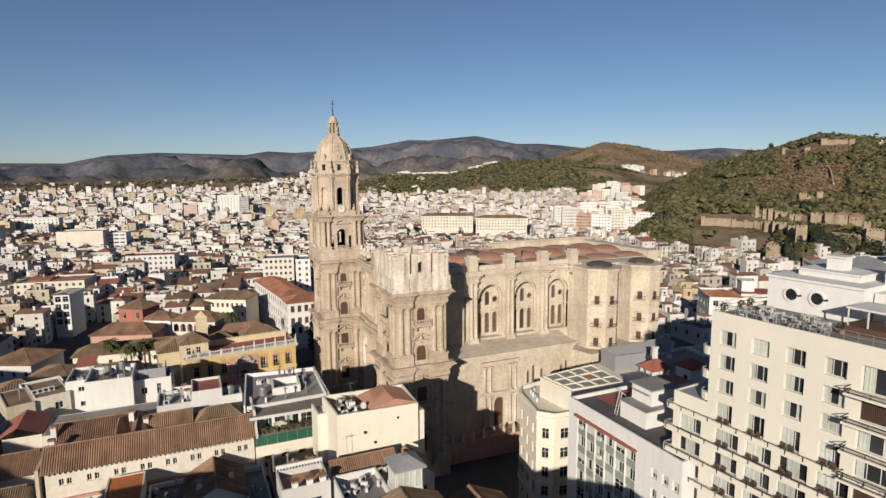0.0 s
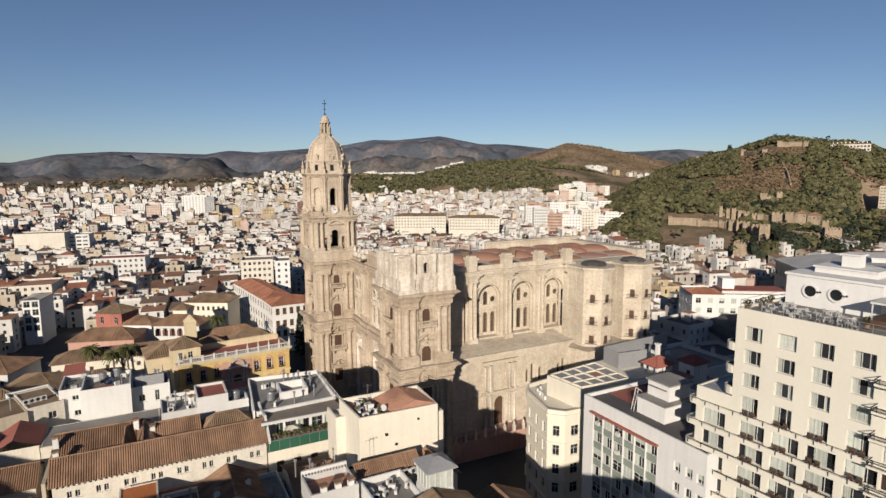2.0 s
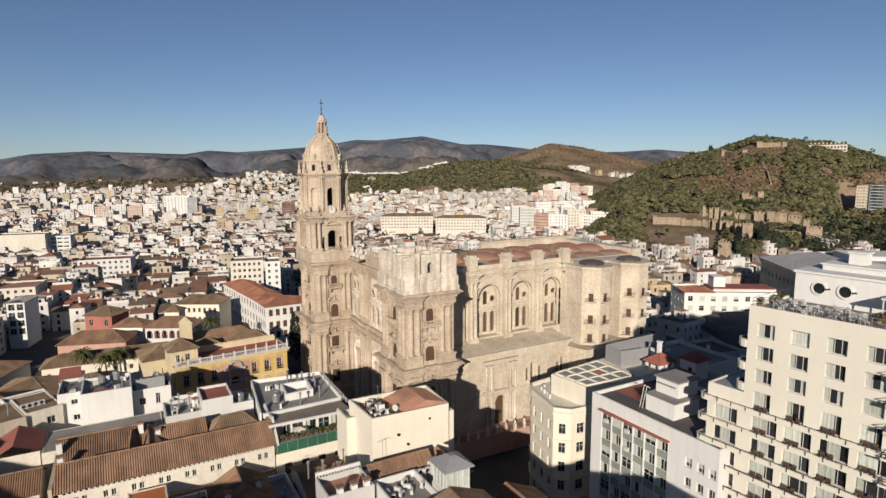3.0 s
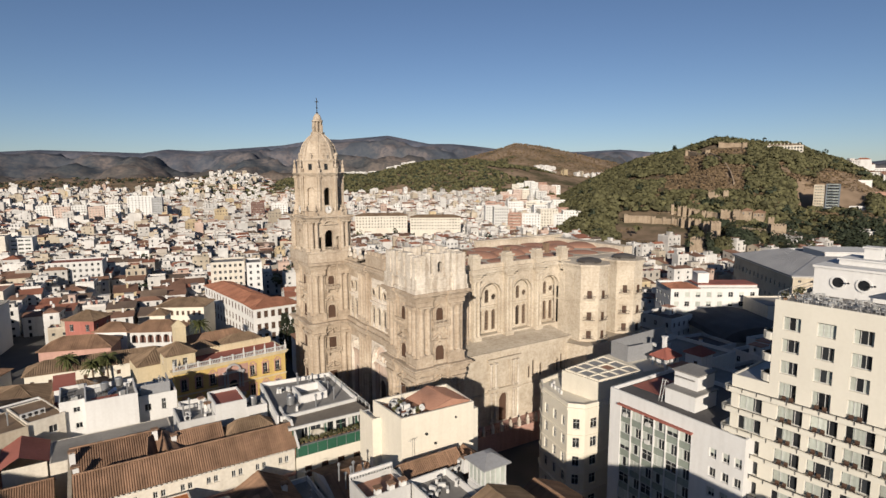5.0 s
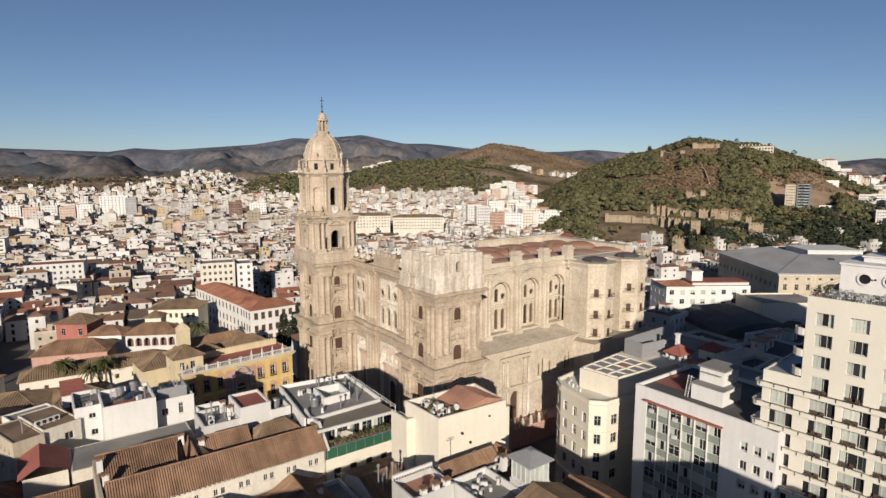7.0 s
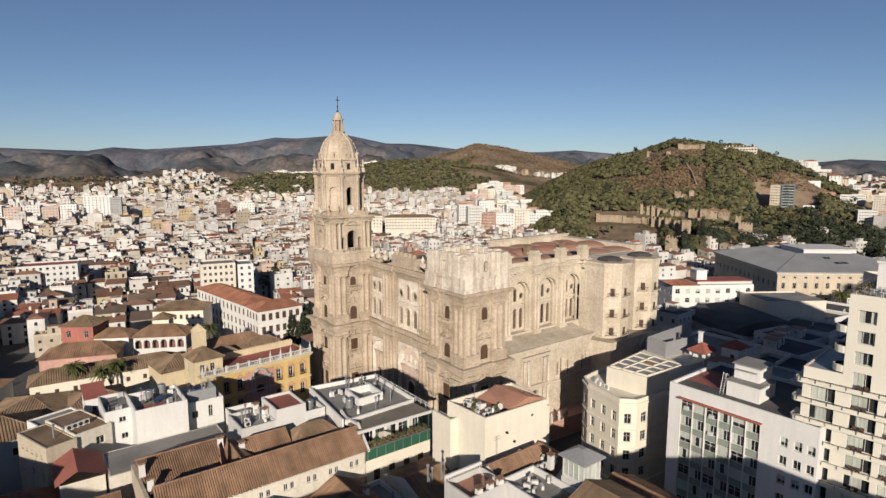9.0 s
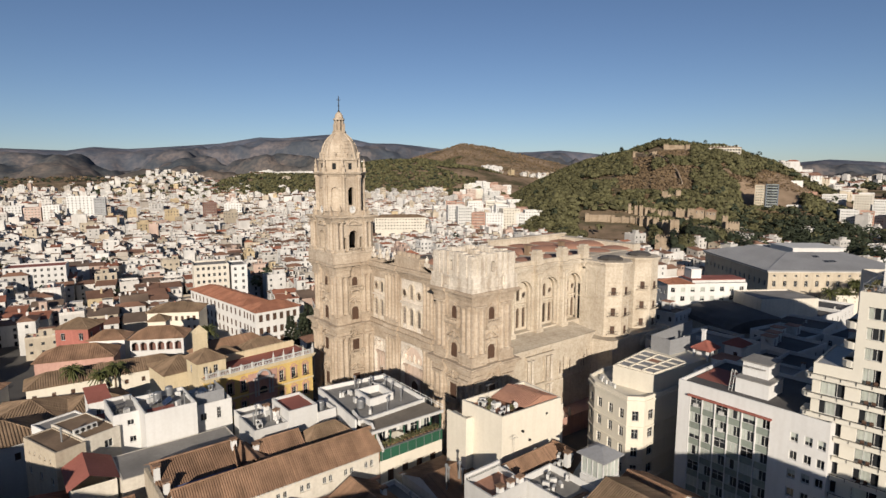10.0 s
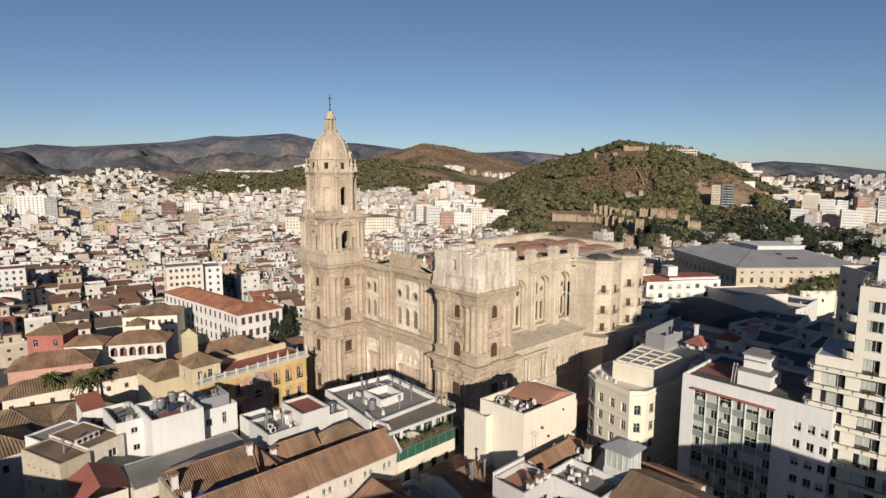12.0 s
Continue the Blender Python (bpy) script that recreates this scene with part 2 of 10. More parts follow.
def thing(name, label, category, m=None, group="", kind=""):
    ob = tagged(new(name), label, category, group, kind)
    if m is not None:
        ob.matrix_basis = m
    return ob


def rect(x0, x1, y0, y1):
    return [(x0, y0), (x1, y0), (x1, y1), (x0, y1)]


def ngon(cx, cy, r, n, turn=0.0):
    return [(cx + r * math.cos(turn + 2 * math.pi * i / n), cy + r * math.sin(turn + 2 * math.pi * i / n)) for i in range(n)]


SIDES = {"S": 0, "E": 90, "N": 180, "W": 270}


def side_origin(x0, x1, y0, y1, side):
    return {"S": ((x0, y0), x1 - x0), "E": ((x1, y0), y1 - y0), "N": ((x1, y1), x1 - x0), "W": ((x0, y1), y1 - y0)}[side]


def on_side(x0, x1, y0, y1, side, u, z, inset=0.0):
    """The pose of a thing set u along one side of a rectangle, its own front towards -y."""
    (px, py), _ = side_origin(x0, x1, y0, y1, side)
    return pose(px, py, 0, 0, 0, SIDES[side]) @ pose(u, inset, z)


# ---- ground, hills and mountains: one sheet to the horizon ----
HUB = (-24.0, 15.0)
RIDGE = [(-180, 0.4), (-60, 0.6), (-30, 0.9), (-14, 0.95), (-9, 0.95), (-6, 1.64), (-2, 1.93), (2.4, 1.85), (5.5, 1.78), (7.4, 2.13), (10, 2.0), (12, 2.15), (17.5, 2.62),
         (21, 3.25), (23, 3.2), (27.6, 3.62), (31.6, 2.8), (33.8, 2.8), (36, 2.58), (39, 2.2), (43, 1.9), (47, 1.95), (50, 2.1), (53, 1.8), (58, 1.2), (64, 0.6), (69, 0.7), (72.5, 1.05),
         (76, 0.8), (80.5, 0.2), (90, 0.05), (180, 0.2)]
HILL = [(38, -3.6), (42.5, -3.4), (44.5, -2.6), (47, -1.0), (49.5, 0.1), (52, 1.05), (54, 1.55), (55.5, 1.9), (57, 2.35), (58.2, 2.85), (60.5, 2.75), (63.5, 2.5), (65, 2.0), (66.4, 1.4), (68.2, 0.7), (70, -0.2), (72, -1.3), (75, -2.6), (79, -3.5)]
RED_HILL = [(26, -1.5), (30, -0.5), (33, 0.5), (35.4, 1.4), (38.4, 2.1), (40.2, 2.65), (42.8, 2.35), (46, 1.65), (48.5, 1.0), (55, -0.4)]
GREEN_RIDGE = [(12, -2.4), (16, -1.0), (20, 0.0), (25.5, -0.15), (29.4, 0.9), (33, 1.25), (36, 1.35), (38.5, 1.0), (42, 0.4), (46, -0.4), (50, -2.4)]


def along(table, a):
    if a <= table[0][0]:
        return table[0][1]
    for (a0, e0), (a1, e1) in zip(table, table[1:]):
        if a <= a1:
            k = (a - a0) / (a1 - a0)
            return e0 + (e1 - e0) * k
    return table[-1][1]


def step(a, b, x):
    k = min(1.0, max(0.0, (x - a) / (b - a)))
    return k * k * (3 - 2 * k)


def polar(az, r):
    return HUB[0] + r * math.sin(radians(az)), HUB[1] + r * math.cos(radians(az))


def fbm(x, y, s, oct=4):
    return noise.fractal((x * s, y * s, 3.1), 1.0, 2.1, oct)


def height(x, y):
    dx, dy = x - HUB[0], y - HUB[1]
    r = math.hypot(dx, dy)
    az = math.degrees(math.atan2(dx, dy))
    z = 0.0
    if r > 390:
        z += 10 * step(500, 1500, r) * step(-40, 20, az)
        # the castle hill
        top = 62.2 + 1040 * math.tan(radians(along(HILL, az)))
        top *= 1 if top > 0 else 0
        rise = step(430, 1040, r) ** 0.95 if r < 1040 else 1 - step(1040, 1700, r) * 0.9
        z = max(z, top * rise + 5 * fbm(x, y, 0.011) * step(5, 40, top * rise))
        # the quarry cut into its foot
        cut = step(64.7, 65.5, az) * (1 - step(69, 71, az)) * (1 - step(745, 800, r))
        z += (min(z, 25) - z) * cut
        # the fortress spur
        spur = (12 * step(395, 440, r) + 9 * step(505, 580, r) + 20 * step(565, 635, r)) * step(43, 49, az) * (1 - step(63, 69, az)) * (1 - step(680, 900, r))
        z = max(z, spur + 3 * fbm(x, y, 0.02) * step(3, 12, spur))
        # the gentle rise beyond, dotted with villas
        z = max(z, 40 * step(850, 1500, r) * step(67, 72, az) * (1 - step(82, 90, az)))
        # the bare reddish hill behind it
        top = 67.7 + 2300 * math.tan(radians(along(RED_HILL, az)))
        top = max(0, top)
        rise = step(1250, 2300, r) if r < 2300 else 1 - step(2300, 3300, r)
        z = max(z, top * rise + 9 * fbm(x, y, 0.005) * step(5, 60, top * rise))
        # the built-up slope between the town and the bare hill
        z = max(z, 36 * math.exp(-(((az - 41.6) / 3.4) ** 2)) * step(760, 1220, r) * (1 - step(1300, 1800, r) * 0.4))
        # the wooded ridge in front of it
        top = max(0, 67.7 + 1620 * math.tan(radians(along(GREEN_RIDGE, az))) - 6)
        rise = step(1080, 1620, r) if r < 1620 else 1 - step(1620, 2300, r)
        z = max(z, top * rise + 5 * fbm(x, y, 0.008) * step(5, 50, top * rise))
        # foothills and the long range
        low = 67.7 + 2100 * math.tan(radians(-0.35 + 0.75 * math.sin(az * 0.16 + 1.1))) * step(-30, 10, az) * (1 - step(60, 85, az))
        z = max(z, low * 0.8 * step(1200, 2200, r) * (0.65 + 0.5 * fbm(x, y, 0.002)))
        z = max(z, 58 * math.exp(-(((az - 12.5) / 6.0) ** 2)) * step(1050, 1750, r) * (1 - step(1850, 2600, r)) + 4 * fbm(x, y, 0.006) * step(1100, 1400, r) * step(3, 7, az) * (1 - step(17, 22, az)))
        far = 67.7 + 4300 * math.tan(radians(along(RIDGE, az)))
        wob = 0.62 + 0.38 * step(1900, 4300, r) + 1.1 * fbm(x, y, 0.0024, 9) * (1 - step(3900, 4290, r))
        slope_z = min(far * step(1900, 4300, r) ** 1.1 * wob, 67.7 + r * math.tan(radians(along(RIDGE, az))) - 14 * (1 - step(3600, 4300, r)))
        slope_z -= 80 * abs(fbm(x, y, 0.0042, 7)) * step(1900, 2500, r) * (1 - step(3700, 4290, r))
        z = max(z, slope_z) if r < 4300 else far * (1 - step(4300, 4950, r) * 0.8)
        sea = step(84, 95, az) * (1 - step(150, 200, az))
        z *= 1 - sea
    return z


def hill_material():
    m, nt, bs = node_mat("scrub_earth_and_painted_haze")
    n1 = noise_at(nt, 0.012, 8)
    n2 = noise_at(nt, 0.09, 6)
    mixn = nt.nodes.new("ShaderNodeMath")
    mixn.operation = "MULTIPLY_ADD"
    nt.links.new(n2, mixn.inputs[0])
    mixn.inputs[1].default_value = 0.45
    nt.links.new(n1, mixn.inputs[2])
    near = ramp(nt, mixn.outputs[0], [(0.5, (0.075, 0.07, 0.042)), (0.62, (0.13, 0.105, 0.07)), (0.74, (0.21, 0.155, 0.108)), (0.95, (0.30, 0.225, 0.16))])
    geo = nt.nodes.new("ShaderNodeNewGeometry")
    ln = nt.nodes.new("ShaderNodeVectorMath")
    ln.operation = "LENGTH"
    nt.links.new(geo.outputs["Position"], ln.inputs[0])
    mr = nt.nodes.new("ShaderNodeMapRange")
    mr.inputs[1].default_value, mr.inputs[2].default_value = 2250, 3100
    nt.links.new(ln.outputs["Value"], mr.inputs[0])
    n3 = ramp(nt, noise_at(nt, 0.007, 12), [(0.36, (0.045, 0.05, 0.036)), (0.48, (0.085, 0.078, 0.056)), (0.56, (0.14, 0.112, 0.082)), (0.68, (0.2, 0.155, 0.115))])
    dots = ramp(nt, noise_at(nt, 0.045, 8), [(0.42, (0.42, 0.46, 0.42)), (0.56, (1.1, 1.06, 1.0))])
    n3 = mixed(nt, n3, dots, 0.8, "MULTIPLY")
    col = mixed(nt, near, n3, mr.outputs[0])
    # painted haze: the colour fades to blue-grey with distance
    haze = nt.nodes.new("ShaderNodeMapRange")
    haze.inputs[1].default_value, haze.inputs[2].default_value, haze.inputs[4].default_value = 2000, 4100, 0.66
    nt.links.new(ln.outputs["Value"], haze.inputs[0])
    col = mixed(nt, col, (0.1, 0.118, 0.172), haze.outputs[0])
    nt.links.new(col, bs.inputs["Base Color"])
    bs.inputs["Roughness"].default_value, bs.inputs["Specular IOR Level"].default_value = 1.0, 0.0
    return m


def town_ground_material():
    m, nt, bs = node_mat("town_ground")
    col = ramp(nt, noise_at(nt, 0.05, 6), [(0.35, (0.045, 0.043, 0.041)), (0.7, (0.1, 0.092, 0.084))])
    nt.links.new(col, bs.inputs["Base Color"])
    bs.inputs["Roughness"].default_value = 0.95
    return m


def build_ground():
    g = Geo()
    radii = [0.0] + [20 * 1.062 ** k for k in range(0, 92)]
    radii = [r for r in radii if r < 1900] + list(range(1900, 4300, 42)) + [4300, 4550, 4950]
    azs = [-180 + i * 6 for i in range(0, 24)] + [-36 + i * 0.5 for i in range(0, 262)] + [95 + i * 5 for i in range(0, 17)]
    n = len(azs)
    for r in radii:
        for a in azs:
            x, y = HUB[0] + r * math.sin(radians(a)), HUB[1] + r * math.cos(radians(a))
            g.v.append((x, y, height(x, y)))
    for k in range(len(radii) - 1):
        for i in range(n):
            a, b = k * n + i, k * n + (i + 1) % n
            f = (a, a + n, b + n, b) if k else (a, a + n, b + n)
            g.f.append(f)
            zc = (g.v[a][2] + g.v[b + n][2]) / 2
            g.m.append(0 if radii[k] < 385 or zc < 4 else 1)
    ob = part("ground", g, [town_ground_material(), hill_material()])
    ob.data.polygons.foreach_set("use_smooth", [True] * len(ob.data.polygons))
    return tagged(ob, "town ground rising to scrub-covered hills and mountains", "ground", kind="structure")


build_ground()


# ---- the cathedral ----
cathedral = thing("cathedral", "sandstone Renaissance cathedral with one tall bell tower and one unfinished tower", "cathedral")


CORNICE = [(0.15, 0.0, 0.22), (0.35, 0.22, 0.5), (0.6, 0.5, 0.72), (1.0, 0.72, 0.88), (0.82, 0.88, 1.0)]


def corners(x0, x1, y0, y1, reach):
    """The four corner squares of a rectangle, with the outward sign on each axis."""
    for sx, xa, xb in ((-1, x0, x0 + reach), (1, x1 - reach, x1)):
        for sy, ya, yb in ((-1, y0, y0 + reach), (1, y1 - reach, y1)):
            yield sx, sy, xa, xb, ya, yb


def corner_box(g, c, out, back, z0, z1, m=0):
    """A block over one corner square, pushed outwards by out and drawn in by back on the inner sides."""
    sx, sy, xa, xb, ya, yb = c
    g.box(xa - (out if sx < 0 else back), xb + (out if sx > 0 else back), ya - (out if sy < 0 else back), yb + (out if sy > 0 else back), z0, z1, m)


def cornice(parent, x0, x1, y0, y1, z, h=1.8, out=1.1, mt=None, ins=0.8, reach=3.9):
    """A stepped cornice round a tower, breaking forward over the corner piers."""
    g = Geo()
    prof = CORNICE
    rings = []
    for k, a, b in prof:
        o = out * k - ins
        rings += [[(x, y, z + h * a) for x, y in rect(x0 - o, x1 + o, y0 - o, y1 + o)], [(x, y, z + h * b) for x, y in rect(x0 - o, x1 + o, y0 - o, y1 + o)]]
    g.loft(rings, 0, True, True)
    for u in range(int((x1 - x0 - 2 * reach) / 0.7)):
        ux = x0 + reach + 0.2 + u * 0.7
        g.box(ux, ux + 0.34, y0 + ins - out * 0.62, y0 + ins, z + h * 0.42, z + h * 0.56)
    for u in range(int((y1 - y0 - 2 * reach) / 0.7)):
        uy = y0 + reach + 0.2 + u * 0.7
        g.box(x0 + ins - out * 0.62, x0 + ins, uy, uy + 0.34, z + h * 0.42, z + h * 0.56)
    part("cornice", g, mt, parent)
    for c in corners(x0, x1, y0, y1, reach):
        g = Geo()
        sx, sy, xa, xb, ya, yb = c
        rings = []
        for k, a, b in prof:
            o, i = out * k + 0.2, out * k * 0.3
            q = rect(xa - (o if sx < 0 else i), xb + (o if sx > 0 else i), ya - (o if sy < 0 else i), yb + (o if sy > 0 else i))
            rings += [[(x, y, z + h * a + 0.02) for x, y in q], [(x, y, z + h * b + 0.02) for x, y in q]]
        g.loft(rings, 0, True, True)
        part("corner_cornice", g, mt, parent)


COLUMN = {}


def column_mesh(h, r, mt):
    key = (round(h, 1), r, mt.name)
    if key not in COLUMN:
        g = Geo()
        g.box(-r * 1.45, r * 1.45, -r * 1.45, r * 1.45, 0, h * 0.05)
        g.lathe(0, 0, [(r * 1.3, h * 0.05), (r * 1.3, h * 0.065), (r * 1.05, h * 0.08), (r, h * 0.35), (r * 0.88, h * 0.88), (r * 1.0, h * 0.89), (r * 0.95, h * 0.9), (r * 1.4, h * 0.965)], 10)
        g.box(-r * 1.5, r * 1.5, -r * 1.5, r * 1.5, h * 0.965, h)
        COLUMN[key] = g.mesh("column", mt)
    return COLUMN[key]


ARCHWIN = {}


def arch_window_meshes(w, h, kind, mt):
    """Moulded stone surround, dark barred leaf set back, broken pediment and balcony, each a mesh of its own."""
    key = (w, h, kind, mt.name)
    if key in ARCHWIN:
        return ARCHWIN[key]
    g, leaf, pieces = Geo(), Geo(), []
    r = w / 2
    if "round" in kind:
        g.box(-r - 0.42, -r, -0.3, 0.25, 0, h - r)
        g.box(r, r + 0.42, -0.3, 0.25, 0, h - r)
        g.arch(0, h - r, r, -0.3, 0.25, r + 0.42, 10)
        g.box(-0.22, 0.22, -0.45, 0.0, h - 0.1, h + 0.65)
        pts = [(-r, -0.04, 0), (r, -0.04, 0)] + [(r * math.cos(math.pi * i / 10), -0.04, h - r + r * math.sin(math.pi * i / 10)) for i in range(11)]
        leaf.add(pts, [tuple(range(len(pts)))])
        top = h - r
    else:
        g.box(-r - 0.42, -r, -0.3, 0.25, 0, h)
        g.box(r, r + 0.42, -0.3, 0.25, 0, h)
        g.box(-r - 0.55, r + 0.55, -0.4, 0.25, h, h + 0.45)
        leaf.quad((-r, -0.04, 0), (r, -0.04, 0), (r, -0.04, h), (-r, -0.04, h))
        top = h
    g.box(-r - 0.6, r + 0.6, -0.42, 0.25, -0.35, 0)
    lattice = Geo()
    nx, nz = 4, max(3, int(top / 0.9))
    lattice.wall((-r, -0.14, 0), 0, w, top, [(w * i / nx + 0.05, w * (i + 1) / nx - 0.05, top * k / nz + 0.05, top * (k + 1) / nz - 0.05) for i in range(nx) for k in range(nz)], 0.06)
    pieces += [("window", g.mesh("window", mt)), ("shutter", leaf.mesh("shutter", SHUTTER)), ("lattice", lattice.mesh("lattice", SHUTTER))]
    if "pediment" in kind:
        g = Geo()
        hw, z = r + 1.2, h + 0.9
        g.box(-hw, hw, -0.62, 0.1, z, z + 0.28)
        for s in (-1, 1):
            g.add([(s * hw, -0.7, z + 0.25), (s * hw, 0.1, z + 0.25), (s * 0.45, 0.1, z + 1.35), (s * 0.45, -0.7, z + 1.35), (s * hw, -0.7, z + 0.62), (s * hw, 0.1, z + 0.62), (s * 0.45, 0.1, z + 1.75), (s * 0.45, -0.7, z + 1.75)],
                  [(0, 1, 2, 3), (7, 6, 5, 4), (0, 3, 7, 4), (1, 5, 6, 2), (3, 2, 6, 7), (0, 4, 5, 1)])
            g.box(s * (hw - 0.3) - 0.2, s * (hw - 0.3) + 0.2, -0.5, 0.1, z - 0.9, z)
        g.lathe(0, -0.25, [(0.3, z + 0.25), (0.5, z + 0.7), (0.22, z + 1.2), (0.36, z + 1.6), (0.05, z + 2.1)], 8)
        pieces.append(("pediment", g.mesh("pediment", mt)))
    if "balcony" in kind:
        g = Geo()
        g.box(-r - 1.2, r + 1.2, -1.35, 0.1, -0.4, -0.05)
        g.box(-r - 1.2, r + 1.2, -1.33, -1.15, 0.9, 1.08)
        for k in range(13):
            x = -r - 1.1 + k * (w + 2.2) / 12
            g.lathe(x, -1.24, [(0.1, -0.05), (0.15, 0.25), (0.06, 0.6), (0.1, 0.9)], 6)
        for s in (-1, 1):
            g.box(s * (r + 1.12) - 0.1, s * (r + 1.12) + 0.1, -1.2, 0.1, -0.05, 1.0)
            g.box(s * (r + 0.5) - 0.22, s * (r + 0.5) + 0.22, -1.0, 0.1, -1.3, -0.4)
        pieces.append(("balcony", g.mesh("balcony", mt)))
    ARCHWIN[key] = pieces
    return pieces


def tower_stage(parent, x0, x1, y0, y1, z0, z1, spec, cols=(1.1, 2.75), r=0.55, plinth=2.2, mt=STONE, sides="SW", ins=0.8):
    """One storey of a square tower: a recessed wall, corner piers with pairs of half columns on pedestals, windows on the faces."""
    g = Geo()
    g.prism(rect(x0 + ins, x1 - ins, y0 + ins, y1 - ins), z0, z1)
    for k, a in ((0.18, 0.9), (0.36, 0.55)):
        k -= ins
        g.prism(rect(x0 - k, x1 + k, y0 - k, y1 + k), z0, z0 + a)
    part("storey", g, mt, parent)
    reach = cols[-1] + 0.95
    for c in corners(x0, x1, y0, y1, reach):
        g = Geo()
        corner_box(g, c, 0.14, 0, z0, z1)
        corner_box(g, c, 0.46, 0.1, z0, z0 + plinth)
        corner_box(g, c, 0.62, 0.2, z0 + plinth - 0.3, z0 + plinth - 0.02)
        corner_box(g, c, 0.6, 0.18, z0 + 0.01, z0 + 0.5)
        corner_box(g, c, 0.5, 0.1, z1 - 0.9, z1 - 0.02)
        part("corner_pier", g, mt, parent)
    h = z1 - z0 - plinth - 0.9
    cm = column_mesh(h, r, mt)
    for s in sides:
        (px, py), w = side_origin(x0, x1, y0, y1, s)
        for u in (*cols, *[w - c for c in cols]):
            part("column", cm, mt, parent, m=on_side(x0, x1, y0, y1, s, u, z0 + plinth, -0.1))
        for z, ww, hh, kind in spec:
            for name, me in arch_window_meshes(ww, hh, kind, mt):
                part(name, me, None, parent, m=on_side(x0, x1, y0, y1, s, w / 2, z, ins))


def crown_parts(parent, cx, cy):
    """Belfry, octagon, dome, lantern and cross of the finished tower."""
    # plain base of the belfry
    hx, hy = 6.9, 7.6
    g = Geo()
    g.prism(rect(cx - hx, cx + hx, cy - hy, cy + hy), 42.6, 45.6)
    g.prism(rect(cx - hx - 0.3, cx + hx + 0.3, cy - hy - 0.3, cy + hy + 0.3), 45.2, 45.7)
    part("belfry_base", g, STONE_TOWER, parent)
    bx, by = 6.0, 6.6
    for s in "SWNE":
        g = Geo()
        (px, py), w = side_origin(cx - bx, cx + bx, cy - by, cy + by, s)
        c = w / 2
        g.wall((0, 0, 45.6), 0, w, 8.6, [(c - 1.3, c + 1.3, 0.5, 6.0), (c - 3.0, c - 2.1, 0.5, 4.0), (c + 2.1, c + 3.0, 0.5, 4.0)], 1.3)
        g.spandrel(c, 45.6 + 4.7, 1.3, 0.0, depth=1.2)
        g.arch(c, 50.3, 1.3, -0.25, 0.1, 1.75, 12)
        g.box(c - 2.0, c + 2.0, -0.9, 0.1, 45.6, 45.95)
        for k in range(9):
            g.lathe(c - 1.9 + k * 0.475, -0.8, [(0.08, 45.95), (0.12, 46.2), (0.08, 46.7)], 6)
        g.box(c - 2.0, c + 2.0, -0.9, -0.72, 46.7, 46.85)
        g.box(c - 2.4, c + 2.4, -0.6, 0.1, 53.1, 53.4)
        g.arch(c, 52.1, 2.0, -0.55, 0.1, 2.4, 10, a0=radians(25), a1=radians(155))
        part("belfry_wall", g, STONE_TOWER, parent, m=pose(px, py, 0, 0, 0, SIDES[s]))
        cm = column_mesh(8.0, 0.5, STONE_TOWER)
        for u in (0.75, 2.15, w - 2.15, w - 0.75):
            part("column", cm, None, parent, m=pose(px, py, 0, 0, 0, SIDES[s]) @ pose(u, -0.4, 46.2))
        g = Geo()
        for u0 in (0.1, w - 2.8):
            g.box(u0, u0 + 2.7, -1.0, 0.0, 45.6, 46.2)
        part("pedestal", g, STONE_TOWER, parent, m=pose(px, py, 0, 0, 0, SIDES[s]))
    g = Geo()
    g.prism(rect(cx - bx + 1.4, cx + bx - 1.4, cy - by + 1.4, cy + by - 1.4), 45.6, 45.7)
    g.prism(rect(cx - bx + 0.3, cx + bx - 0.3, cy - by + 0.3, cy + by - 0.3), 55.6, 57.0)
    part("belfry_floor", g, STONE_TOWER, parent)
    cornice(parent, cx - bx, cx + bx, cy - by, cy + by, 54.0, 1.7, 1.2, STONE_TOWER, 0.25, 3.0)
    g = Geo()
    g.lathe(cx, cy, [(0.45, 49.2), (0.75, 49.3), (0.65, 50.1), (0.3, 50.6)], 12)
    g.box(cx - 3, cx + 3, cy - 0.1, cy + 0.1, 50.6, 50.85)
    part("bell", g, IRON, parent)
    # urns and clock faces round the foot of the octagon
    for sx in (-1, 1):
        for sy in (-1, 1):
            for k in (0, 1):
                g = Geo()
                g.box(-0.5, 0.5, -0.5, 0.5, 0, 1.0)
                g.lathe(0, 0, [(0.22, 1.0), (0.5, 1.5), (0.42, 2.0), (0.15, 2.3), (0.24, 2.6), (0.04, 3.2)], 8)
                part("urn", g, STONE_TOWER, parent, m=pose(cx + sx * (5.9 - 2.0 * k), cy + sy * (4.6 + 1.9 * k), 55.7))
    for s in "SW":
        g = Geo()
        g.arch(0, 0, 1.0, -0.3, 0.15, 1.3, 20, a0=0, a1=2 * math.pi)
        g.arch(0, 0, 0.02, -0.12, 0.1, 1.0, 20, 1, a0=0, a1=2 * math.pi)
        g.box(-0.05, 0.05, -0.2, -0.12, 0, 0.8, 2)
        g.box(0, 0.55, -0.2, -0.12, -0.05, 0.05, 2)
        part("clock_face", g, [STONE_TOWER, WHITE, IRON], parent, "round stone clock face", m=on_side(cx - 6.05, cx + 6.05, cy - 6.5, cy + 6.5, s, 6.1 if s == "S" else 6.5, 57.4, 0.2))
    # octagon
    ro = 6.4
    t8 = math.pi / 8
